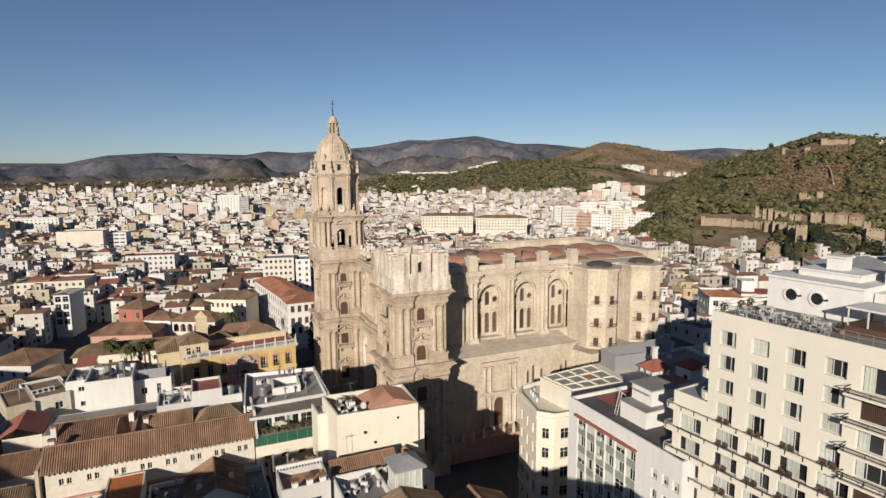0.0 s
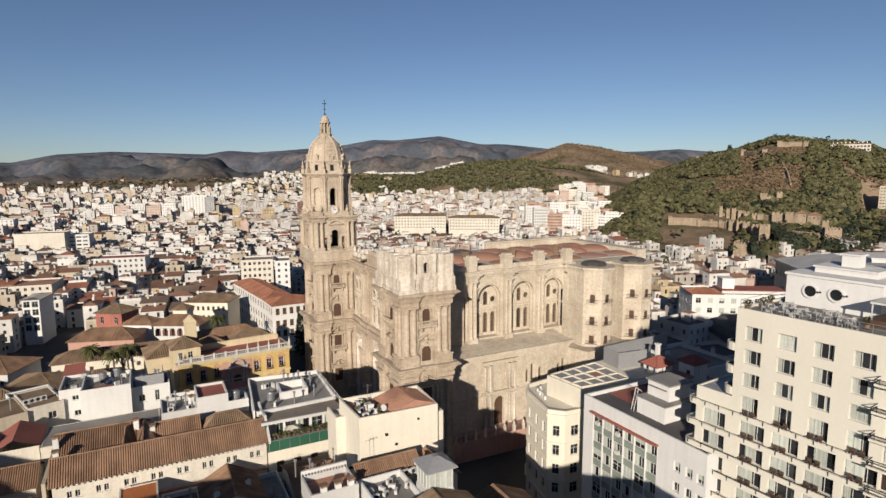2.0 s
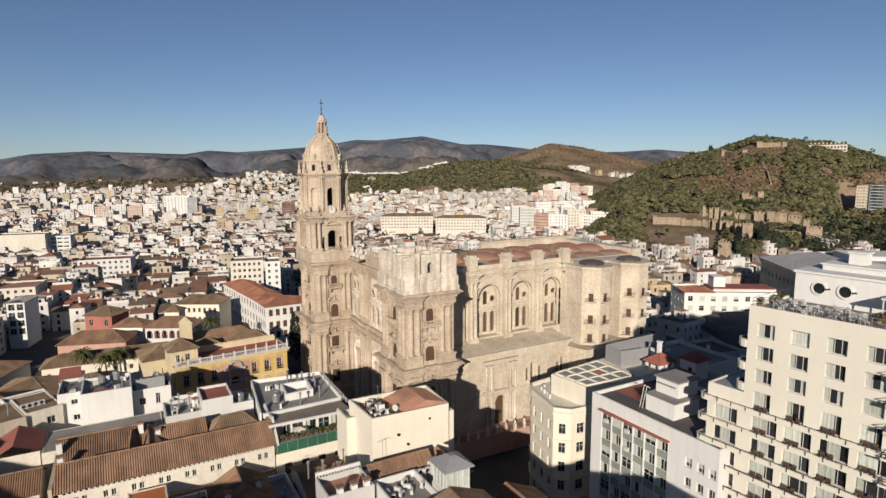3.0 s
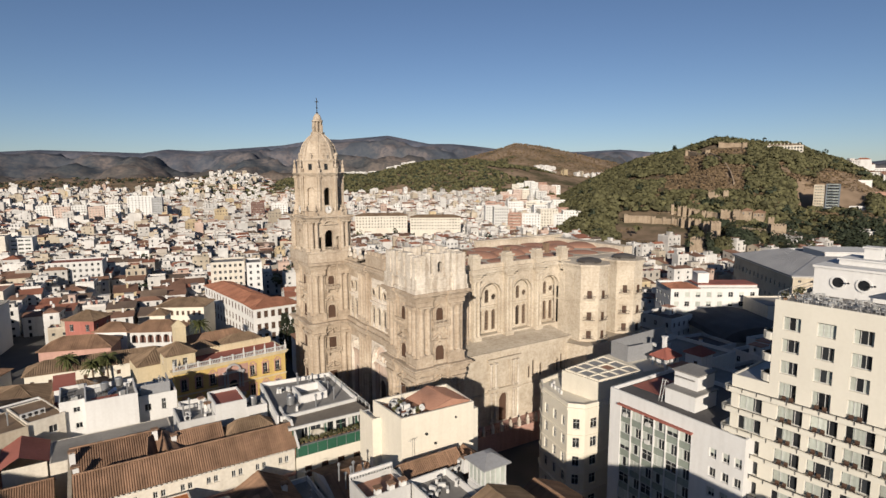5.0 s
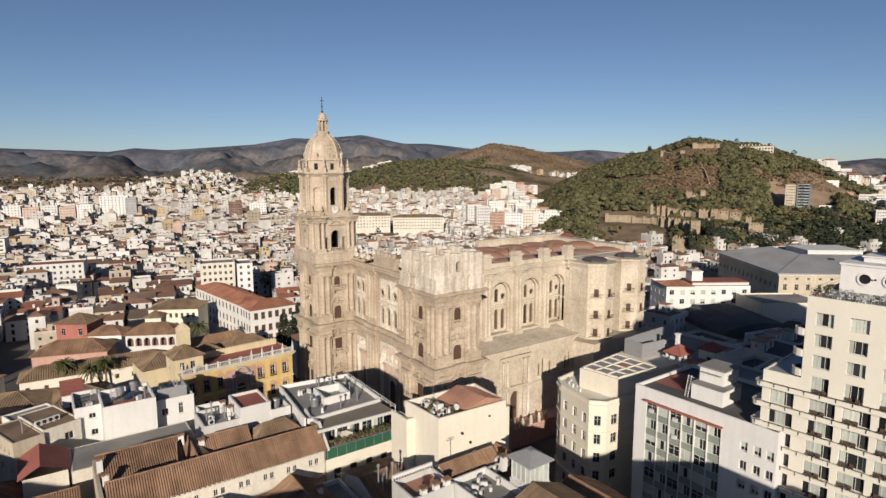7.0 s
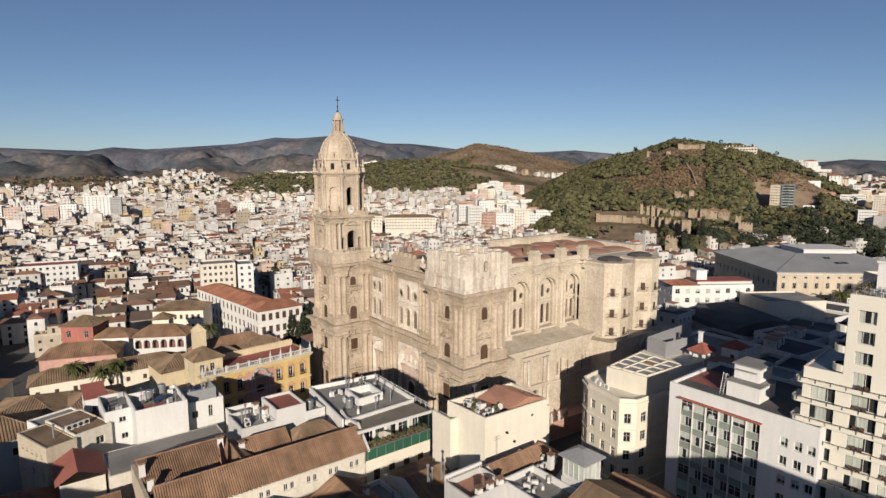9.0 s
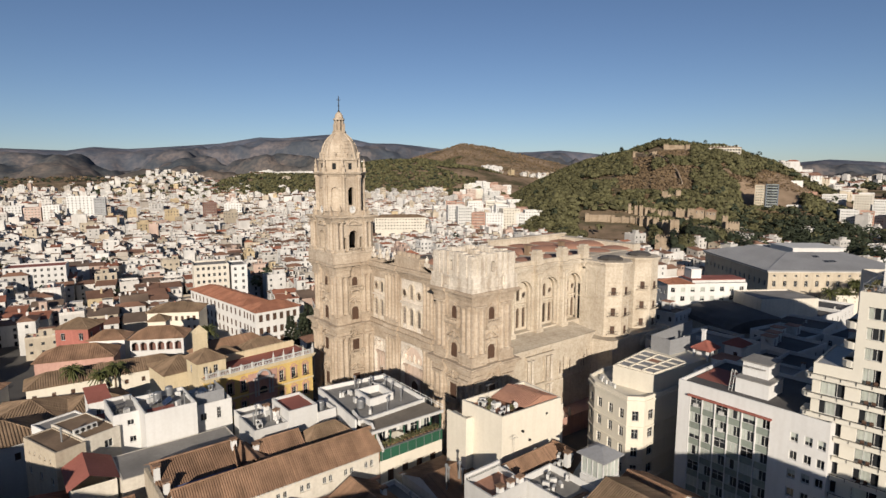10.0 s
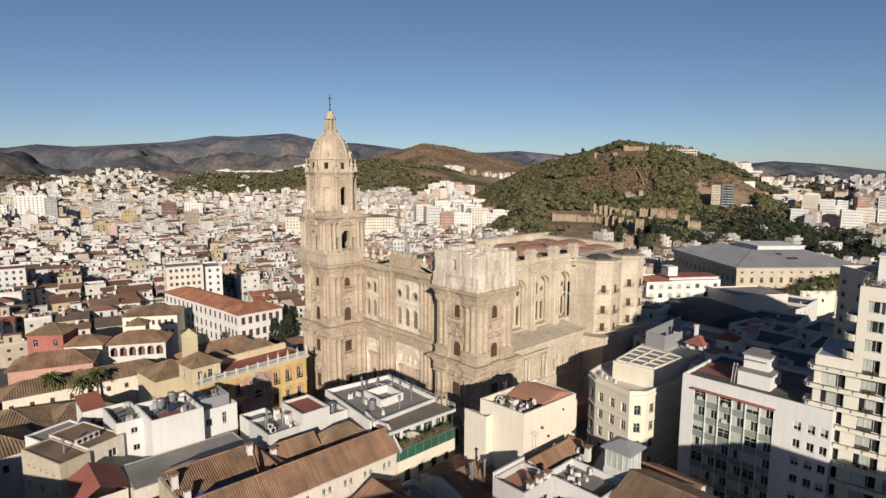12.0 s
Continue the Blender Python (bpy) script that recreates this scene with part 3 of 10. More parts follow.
    for i in range(8):
        a = i * math.pi / 4
        g = Geo()
        w = 2 * ro * math.sin(t8)
        ap = ro * math.cos(t8)
        holes = [(w / 2 - 0.85, w / 2 + 0.85, 1.6, 6.6)]
        g.wall((-w / 2, -ap, 57.0), 0, w, 10.2, holes, 0.9)
        g.spandrel(0, 57.0 + 5.75, 0.85, -ap, depth=0.8)
        g.arch(0, 62.75, 0.85, -ap - 0.2, -ap + 0.1, 1.15, 10)
        for s in (-1, 1):
            g.box(s * (w / 2) - 0.5, s * (w / 2) + 0.5, -ap - 0.4, -ap + 0.2, 57.0, 66.2)
            g.box(s * (w / 2) - 0.65, s * (w / 2) + 0.65, -ap - 0.6, -ap + 0.2, 66.2, 66.9)
            g.box(s * 1.15 - 0.14, s * 1.15 + 0.14, -ap - 0.15, -ap + 0.1, 58.2, 62.75)
        if i % 2:
            g.quad((-0.85, -ap + 0.5, 58.6), (0.85, -ap + 0.5, 58.6), (0.85, -ap + 0.5, 63.6), (-0.85, -ap + 0.5, 63.6))
        part("octagon_face", g, STONE_TOWER, parent, m=pose(cx, cy, 0, 0, 0, math.degrees(a)))
    g = Geo()
    tt = t8
    prof = [(ro + 0.2, 66.6), (ro + 0.2, 66.9), (ro + 0.5, 66.9), (ro + 0.5, 67.2), (ro + 0.9, 67.2), (ro + 0.9, 67.5), (ro + 1.15, 67.5), (ro + 1.15, 67.8),
            (ro - 0.4, 67.8), (ro - 0.4, 71.0), (ro - 0.05, 71.0), (ro - 0.05, 71.5)]
    g.loft([[(x, y, z) for x, y in ngon(cx, cy, r0, 8, tt)] for r0, z in prof], 0, True, True)
    part("attic", g, STONE_TOWER, parent)
    g = Geo()
    g.prism(ngon(cx, cy, ro - 1.4, 8, tt), 57.0, 57.1)
    part("octagon_floor", g, STONE_TOWER, parent)
    for i in range(8):
        a = tt + i * math.pi / 4
        g = Geo()
        g.box(-0.45, 0.45, -0.5, 0.5, 67.8, 69.0)
        g.lathe(0, 0, [(0.2, 69.0), (0.42, 69.5), (0.3, 70.0), (0.16, 70.4), (0.26, 70.8), (0.05, 71.5)], 8)
        part("urn", g, STONE_TOWER, parent, m=pose(cx + (ro + 0.4) * math.cos(a), cy + (ro + 0.4) * math.sin(a), 0, 0, 0, math.degrees(a)))
        g = Geo()
        ap = (ro - 0.4) * math.cos(t8)
        g.box(-0.55, 0.55, -ap - 0.06, -ap + 0.4, 68.5, 70.2, 1)
        for s in (-1, 1):
            g.box(s * 0.7 - 0.15, s * 0.7 + 0.15, -ap - 0.2, -ap + 0.2, 68.4, 70.3)
        g.box(-0.85, 0.85, -ap - 0.2, -ap + 0.2, 70.2, 70.5)
        part("attic_window", g, [STONE_TOWER, DARK], parent, m=pose(cx, cy, 0, 0, 0, i * 45))
    # dome: a tall tiered drum of stone courses that narrows in a pointed bell curve
    prof = [(5.55, 70.9), (5.55, 71.4), (5.3, 71.5), (5.2, 72.1), (5.0, 73.1), (4.75, 74.2), (4.4, 75.2), (3.9, 76.2), (3.2, 77.1), (2.4, 77.9), (1.75, 78.5), (1.4, 79.0)]
    g = Geo()
    g.lathe(cx, cy, prof, 24)
    for k in range(2, 8):
        (r0, za), (r1, zb) = prof[k], prof[k + 1]
        g.lathe(cx, cy, [(r0 * 0.97, za), (r0 + 0.12, za + 0.02), (r0 + 0.1, za + 0.22), (r1 * 0.97, za + 0.24)], 24)
    part("dome", g, STONE_TOWER, parent, "ribbed stone dome of stepped courses")
    for i in range(8):
        a = tt + i * math.pi / 4
        g = Geo()
        rings = []
        for r, z in prof[2:]:
            rings.append([(r - 0.15, -0.3, z), (r + 0.24, -0.24, z + 0.05), (r + 0.24, 0.24, z + 0.05), (r - 0.15, 0.3, z)])
        g.loft(rings)
        part("rib", g, STONE_TOWER, parent, m=pose(cx, cy, 0, 0, 0, math.degrees(a)))
        # small gabled dormer between the ribs
        g = Geo()
        g.box(-0.5, 0.5, -5.75, -4.6, 71.4, 72.6)
        g.add([(-0.7, -5.85, 72.6), (0.7, -5.85, 72.6), (0, -5.85, 73.3), (-0.7, -4.3, 72.6), (0.7, -4.3, 72.6), (0, -4.3, 73.3)], [(0, 1, 2), (1, 4, 5, 2), (0, 2, 5, 3), (0, 3, 4, 1)])
        part("dormer", g, STONE_TOWER, parent, m=pose(cx, cy, 0, 0, 0, i * 45))
    g = Geo()
    g.lathe(cx, cy, [(1.9, 78.6), (2.0, 79.0), (1.9, 79.2), (1.5, 79.3)], 8, turn=tt)
    for i in range(8):
        a = tt + i * math.pi / 4
        g.lathe(cx + 1.25 * math.cos(a), cy + 1.25 * math.sin(a), [(0.2, 79.2), (0.2, 82.4)], 6)
        if i % 2 == 0:
            g.box(cx + 1.75 * math.cos(a) - 0.2, cx + 1.75 * math.cos(a) + 0.2, cy + 1.75 * math.sin(a) - 0.2, cy + 1.75 * math.sin(a) + 0.2, 79.2, 81.2)
    g.lathe(cx, cy, [(0.75, 79.2), (0.75, 82.4)], 8)
    g.lathe(cx, cy, [(1.55, 82.2), (1.6, 82.6), (1.2, 82.8), (1.1, 83.5), (0.75, 84.1), (0.3, 84.5)], 12)
    part("lantern", g, STONE_TOWER, parent)
    g = Geo()
    g.lathe(cx, cy, [(0.3, 84.4), (0.32, 84.8), (0.12, 85.0), (0.1, 88.9)], 8)
    g.lathe(cx, cy, [(0.05, 85.9), (0.3, 86.15), (0.05, 86.4)], 8)
    g.box(cx - 0.55, cx + 0.55, cy - 0.07, cy + 0.07, 87.7, 87.9)
    part("cross", g, IRON, parent)


def build_towers():
    # north tower
    nt_ = part("north_tower", Geo_box(36.2, 44.8, 165.0, 175.4, 0, 42), STONE, cathedral)
    tower_stage(nt_, 33.4, 45.6, 162.4, 177.0, 0, 23.2, [(6.6, 2.3, 3.8, "square pediment"), (16.6, 2.2, 3.9, "square balcony pediment")], sides="SWN", plinth=4.0, r=0.62, ins=0.7)
    tower_stage(nt_, 34.0, 45.2, 163.0, 176.6, 25.2, 40.2, [(25.9, 2.2, 4.1, "round pediment"), (35.1, 1.8, 3.4, "round balcony")], sides="SWN", ins=0.35)
    cornice(nt_, 33.4, 45.6, 162.4, 177.0, 23.2, 2.1, 1.4, STONE, 0.25)
    cornice(nt_, 34.0, 45.2, 163.0, 176.6, 40.2, 2.3, 1.6, STONE, 0.25)
    g = Geo()
    g.prism(rect(33.4, 45.8, 162.4, 177.2), 42.4, 43.2)
    part("platform", g, STONE, nt_)
    crown_parts(nt_, 39.5, 169.9)
    # south tower
    st = part("south_tower", Geo_box(39.4, 47.4, 113, 121.6, 0, 43), STONE, cathedral)
    X0, X1, Y0, Y1 = 37.4, 49.4, 110.8, 123.6
    tower_stage(st, X0, X1, Y0, Y1, 0, 24.4, [(6.6, 2.3, 4.0, "square pediment"), (17.4, 2.3, 4.0, "square balcony pediment")], sides="SWN", plinth=4.0, r=0.62, ins=0.4)
    tower_stage(st, X0 + 0.3, X1 - 0.3, Y0 + 0.3, Y1 - 0.3, 26.4, 40.6, [(26.7, 2.2, 4.0, "round pediment"), (35.4, 1.8, 3.6, "round balcony")], sides="SWN", ins=0.35)
    cornice(st, X0, X1, Y0, Y1, 24.4, 2.1, 1.4, STONE, 0.3)
    cornice(st, X0 + 0.3, X1 - 0.3, Y0 + 0.3, Y1 - 0.3, 40.6, 2.0, 1.5, STONE, 0.25)
    # unfinished pale top: plain base course, then stumps of paired pilasters with slots between
    bx0, bx1, by0, by1 = X0 - 0.4, X1 + 0.5, Y0 - 0.4, Y1 + 0.4
    g = Geo()
    g.prism(rect(bx0, bx1, by0, by1), 42.6, 43.2)
    g.prism(rect(bx0 + 0.3, bx1 - 0.3, by0 + 0.3, by1 - 0.3), 43.2, 45.3)
    g.prism(rect(bx0 + 0.05, bx1 - 0.05, by0 + 0.05, by1 - 0.05), 45.3, 45.7)
    part("unfinished_base", g, STONE_PALE, st, "pale weathered stone base")
    rnd = random.Random(4)
    for c in corners(bx0, bx1, by0, by1, 3.5):
        g = Geo()
        corner_box(g, c, 0.28, 0, 42.62, 43.6)
        corner_box(g, c, 0.1, 0, 43.6, 45.72)
        part("corner_base", g, STONE_PALE, st)
        g = Geo()
        t = 50.1 + rnd.uniform(-0.15, 0.5)
        corner_box(g, c, -0.25, 0, 45.7, t)
        corner_box(g, c, 0.0, 0.1, 49.0, 49.35)
        part("corner_stump", g, STONE_PALE, st)
    for s in "SWNE":
        (px, py), w = side_origin(bx0, bx1, by0, by1, s)
        # thick wall stumps with narrow slots between and one small arched opening
        for a, b, o, hi in ((0.3, 1.5, 0.1, 50.5), (1.5, 2.6, -0.05, 50.7), (2.6, 3.75, 0.15, 50.9), (4.35, 5.35, 0.05, 50.6), (7.15, 8.55, 0.05, 50.7), (9.15, 10.3, 0.15, 50.8), (10.3, 11.7, -0.05, 50.4), (12.05, w - 0.3, 0.1, 50.5)):
            g = Geo()
            t = hi + rnd.uniform(-0.25, 0.25)
            g.box(a, b, o, 1.6, 45.7, t)
            g.box(a - 0.05, b + 0.05, o - 0.1, 1.3, 45.72, 46.1)
            g.box(a - 0.05, b + 0.05, o - 0.12, 1.3, t - 0.8, t - 0.45)
            part("wall_stump", g, STONE_PALE, st, m=pose(px, py, 0, 0, 0, SIDES[s]))
        for a, b, lo in ((3.75, 4.35, 46.6), (8.55, 9.15, 46.6), (11.7, 12.05, 47.4)):
            g = Geo()
            g.box(a, b, 0.35, 1.3, 45.7, lo)
            part("panel", g, STONE_PALE, st, m=pose(px, py, 0, 0, 0, SIDES[s]))
        g = Geo()
        g.box(5.35, 7.15, 0.3, 1.4, 45.7, 46.7)
        g.box(5.35, 5.65, 0.3, 1.4, 46.7, 48.4)
        g.box(6.85, 7.15, 0.3, 1.4, 46.7, 48.4)
        g.spandrel(6.25, 48.4, 0.6, 0.3, depth=1.1)
        g.box(5.35, 5.65, 0.3, 1.4, 48.4, 49.0)
        g.box(6.85, 7.15, 0.3, 1.4, 48.4, 49.0)
        g.box(5.35, 7.15, 0.3, 1.4, 49.0, 50.6)
        part("arch_panel", g, STONE_PALE, st, m=pose(px, py, 0, 0, 0, SIDES[s]))
        # sunk tablets in the base course
        for u in (w * 0.3, w * 0.62):
            g = Geo()
            for k in range(4):
                g.box(u + k * 0.5, u + k * 0.5 + 0.22, 0.18, 0.32, 43.5, 45.1)
            part("tablet", g, STONE_PALE, st, m=pose(px, py, 0, 0, 0, SIDES[s]))


def Geo_box(*a):
    g = Geo()
    g.box(*a)
    return g


build_towers()


def portal(parent, y, w, h, deep):
    """A recessed round-headed portal on the west front, with red marble columns and a tympanum of relief."""
    g = Geo()
    r = w / 2
    zc = h - r
    g.spandrel(0, zc, r, 0.03, depth=deep - 0.1)
    body = part("portal", g, STONE_BAY, parent, "pale stone portal with red marble", m=pose(44.6, y, 0, 0, 0, 270))
    for k in range(3):
        g = Geo()
        g.arch(0, zc, r - 0.35 * k, 0.2 * k, deep, r - 0.35 * (k - 1), 16)
        part("archivolt", g, STONE_BAY, body)
        for s in (-1, 1):
            part("jamb", Geo_box(s * (r - 0.35 * k + 0.17) - 0.18, s * (r - 0.35 * k + 0.17) + 0.18, 0.2 * k, deep, 0, zc), STONE_BAY, body)
    g = Geo()
    pts = [(-r, deep - 0.3, 0), (r, deep - 0.3, 0)] + [(r * math.cos(math.pi * i / 14), deep - 0.3, zc + r * math.sin(math.pi * i / 14)) for i in range(15)]
    g.add(pts, [tuple(range(len(pts)))])
    part("tympanum", g, surface("rosy_relief_stone", (0.56, 0.45, 0.375), 0.9, var=0.15), body)
    part("lintel", Geo_box(-r, r, deep - 0.9, deep - 0.2, zc - 0.9, zc), STONE_BAY, body)
    for k in range(5):
        g = Geo()
        x = -r + 1.0 + k * (w - 2.0) / 4
        hh = 2.2 if k == 2 else 1.5
        g.lathe(x, deep - 0.6, [(0.25, zc), (0.42, zc + hh * 0.4), (0.35, zc + hh * 0.7), (0.2, zc + hh)], 8)
        part("relief", g, STONE_PALE, body)
    dh = zc * 0.62
    g = Geo()
    dr = w * 0.16
    pts = [(-dr, 0, 0), (dr, 0, 0)] + [(dr * math.cos(math.pi * i / 10), 0, dh + dr * math.sin(math.pi * i / 10)) for i in range(11)]
    g.add(pts, [tuple(range(len(pts)))])
    for k in range(1, 6):
        g.box(-dr, dr, -0.06, 0.02, dh * k / 6 - 0.05, dh * k / 6 + 0.05)
    part("door", g, SHUTTER, body, m=pose(0, deep - 0.45, 0))
    g = Geo()
    g.arch(0, dh, dr, -0.3, 0.1, dr + 0.4, 10)
    for s in (-1, 1):
        g.box(s * (dr + 0.2) - 0.2, s * (dr + 0.2) + 0.2, -0.3, 0.1, 0, dh)
    part("door_surround", g, STONE_PALE, body, m=pose(0, deep - 0.45, 0))
    cm = column_mesh(zc - 1.0, 0.34, RED_MARBLE)
    for x in (-r + 0.9, -r + 2.0, r - 2.0, r - 0.9):
        part("column", cm, None, body, m=pose(x, deep - 0.6, 0))


def build_front():
    front = part("west_front", Geo(), STONE, cathedral)
    g = Geo()
    holes = [(162 - 147.8, 162 - 137.6, 0, 22.6), (162 - 161.4, 162 - 155.4, 0, 21.0), (162 - 131.8, 162 - 126.2, 0, 21.0),
             (162 - 147.6, 162 - 137.8, 26.4, 39.8), (162 - 161.4, 162 - 155.4, 26.4, 38.4), (162 - 131.5, 162 - 126.5, 26.4, 38.4)]
    g.wall((44.6, 162, 0), 270, 38.2, 43.2, holes, 1.6)
    g.box(46.6, 60, 123.8, 162, 0, 43.0)
    part("front_wall", g, STONE, front)
    g = Geo()
    for k, a, b in ((0.4, 23.4, 24.0), (0.9, 24.0, 24.8), (1.4, 24.8, 25.3), (0.7, 25.3, 26.3)):
        g.box(44.6 - k, 45, 123.6, 162.4, a, b)
    part("ledge", g, STONE, front)
    g = Geo()
    for k, a, b in ((0.4, 40.6, 41.2), (0.9, 41.2, 41.8), (1.6, 41.8, 42.4), (1.2, 42.4, 43.0)):
        g.box(44.6 - k, 45, 123.6, 162.4, a, b)
    for y0, y1 in ((132.6, 137.2), (148.2, 154.6)):
        for k, a, b in ((0.4, 40.6, 41.2), (0.9, 41.2, 41.8), (1.6, 41.8, 42.4), (1.2, 42.4, 43.0)):
            g.box(44.0 - k * 0.9, 45, y0 - k * 0.3, y1 + k * 0.3, a + 0.02, b + 0.03)
        for k, a, b in ((0.4, 23.4, 24.0), (0.9, 24.0, 24.8), (1.4, 24.8, 25.3), (0.7, 25.3, 26.3)):
            g.box(44.0 - k * 0.85, 45, y0 - k * 0.3, y1 + k * 0.3, a + 0.02, b + 0.03)
        g.box(44.25, 45, y0, y1, 0, 41)
    part("cornice", g, STONE, front)
    for y in (133.4, 134.9, 136.4, 149.0, 150.5, 152.2, 153.7):
        part("column", column_mesh(19.5, 0.5, STONE), None, front, m=pose(44.1, y, 4))
        part("column", column_mesh(13.0, 0.45, STONE), None, front, m=pose(44.1, y, 27.6))
    portal(front, 142.7, 10.0, 22.4, 1.5)
    portal(front, 158.4, 5.8, 20.8, 1.4)
    portal(front, 129.0, 5.4, 20.8, 1.4)
    # pale upper bays with arched windows and roundels
    for y, w, n in ((142.7, 9.8, 3), (158.4, 6.0, 2), (129.0, 5.0, 2)):
        g = Geo()
        g.box(-w / 2, w / 2, 0.3, 1.55, 26.4, 41)
        g.box(-w / 2, w / 2, -0.25, 0.6, 33.2, 33.7)
        g.box(-w / 2, w / 2, 0.05, 0.6, 26.4, 27.6)
        bay = part("window_bay", g, STONE_BAY, front, "white stone bay of arched lights", m=pose(44.6, y, 0, 0, 0, 270))
        for k in range(n):
            x = (k - (n - 1) / 2) * (w / n)
            part("arched_light", light_mesh(w / n * 0.56, 5.7, DUSTY), None, bay, m=pose(x, 0.26, 26.5))
            if n == 3 and k == 1:
                part("arched_light", light_mesh(w / n * 0.5, 3.9, DUSTY), None, bay, m=pose(x, 0.26, 34.6))
            elif n == 2 and k == 1:
                part("arched_light", light_mesh(w / n * 0.5, 3.0, DUSTY), None, bay, m=pose(x, 0.26, 34.4))
            else:
                part("roundel", roundel_mesh(0.95), None, bay, m=pose(x, 0.26, 36.0))
    # parapet with urns and the broken gable
    g = Geo()
    g.box(44.2, 45.2, 124, 162, 43.0, 44.0)
    g.box(44.0, 45.6, 138.4, 149.0, 43.0, 45.4)
    g.box(43.8, 45.8, 138.0, 149.4, 45.4, 45.9)
    for k in range(5):
        g.box(44.0, 45.0, 139.3 + k * 2.0, 140.2 + k * 2.0, 45.9, 47.0)
    for s in (1, -1):
        pts = [(143.6 + s * (5.4 + 6.2 * k / 8), 45.6 - 2.4 * (k / 8) ** 0.5) for k in range(9)]
        rings = [[(44.2, y, z - 0.7), (45.4, y, z - 0.7), (45.4, y, z), (44.2, y, z)] for y, z in pts]
        g.loft(rings, 0, True, True)
    part("parapet", g, STONE, front)
    for y in (150.4, 154.0, 157.6, 161.0, 136.0, 132.4):
        g = Geo()
        g.box(-0.5, 0.5, -0.5, 0.5, 0, 1.5)
        g.lathe(0, 0, [(0.25, 1.5), (0.55, 2.1), (0.4, 2.6), (0.15, 2.9), (0.06, 3.4)], 8)
        part("urn", g, STONE_PALE, front, m=pose(44.7, y, 43.6))


LIGHTS = {}


def light_mesh(w, h, glass=LEADED):
    """A slim arched light with stone jambs and leaded glass."""
    key = (round(w, 2), h, glass.name)
    if key not in LIGHTS:
        g = Geo()
        r = w / 2
        for s in (-1, 1):
            g.box(s * (r + 0.14) - 0.14, s * (r + 0.14) + 0.14, -0.35, 0.2, 0, h - r)
            g.lathe(s * (r + 0.3), -0.35, [(0.16, 0), (0.14, h - r)], 6)
        g.arch(0, h - r, r, -0.35, 0.2, r + 0.28, 10)
        pts = [(-r, 0.02, 0), (r, 0.02, 0)] + [(r * math.cos(math.pi * i / 10), 0.02, h - r + r * math.sin(math.pi * i / 10)) for i in range(11)]
        g.add(pts, [tuple(range(len(pts)))], 1)
        g.box(-0.04, 0.04, -0.08, 0.0, 0, h - 0.1, 2)
        for k in range(1, int(h / 0.9)):
            g.box(-r, r, -0.06, 0.0, k * 0.9 - 0.03, k * 0.9 + 0.03, 2)
        LIGHTS[key] = g.mesh("arched_light", [STONE_SIDE, glass, IRON])
    return LIGHTS[key]


def roundel_mesh(r):
    if ("o", r) not in LIGHTS:
        g = Geo()
        g.arch(0, 0, r, -0.35, 0.2, r + 0.3, 20, 0, 0, 2 * math.pi)
        pts = [(r * math.cos(2 * math.pi * i / 20), 0.02, r * math.sin(2 * math.pi * i / 20)) for i in range(20)]
        g.add(pts, [tuple(range(20))], 1)
        g.box(-0.05, 0.05, -0.06, 0, -r, r, 2)
        g.box(-r, r, -0.06, 0, -0.05, 0.05, 2)
        LIGHTS["o", r] = g.mesh("roundel", [STONE_SIDE, LEADED, IRON])
    return LIGHTS["o", r]


build_front()

PILLARS = (52.4, 62.8, 73.4, 83.8, 93.2)


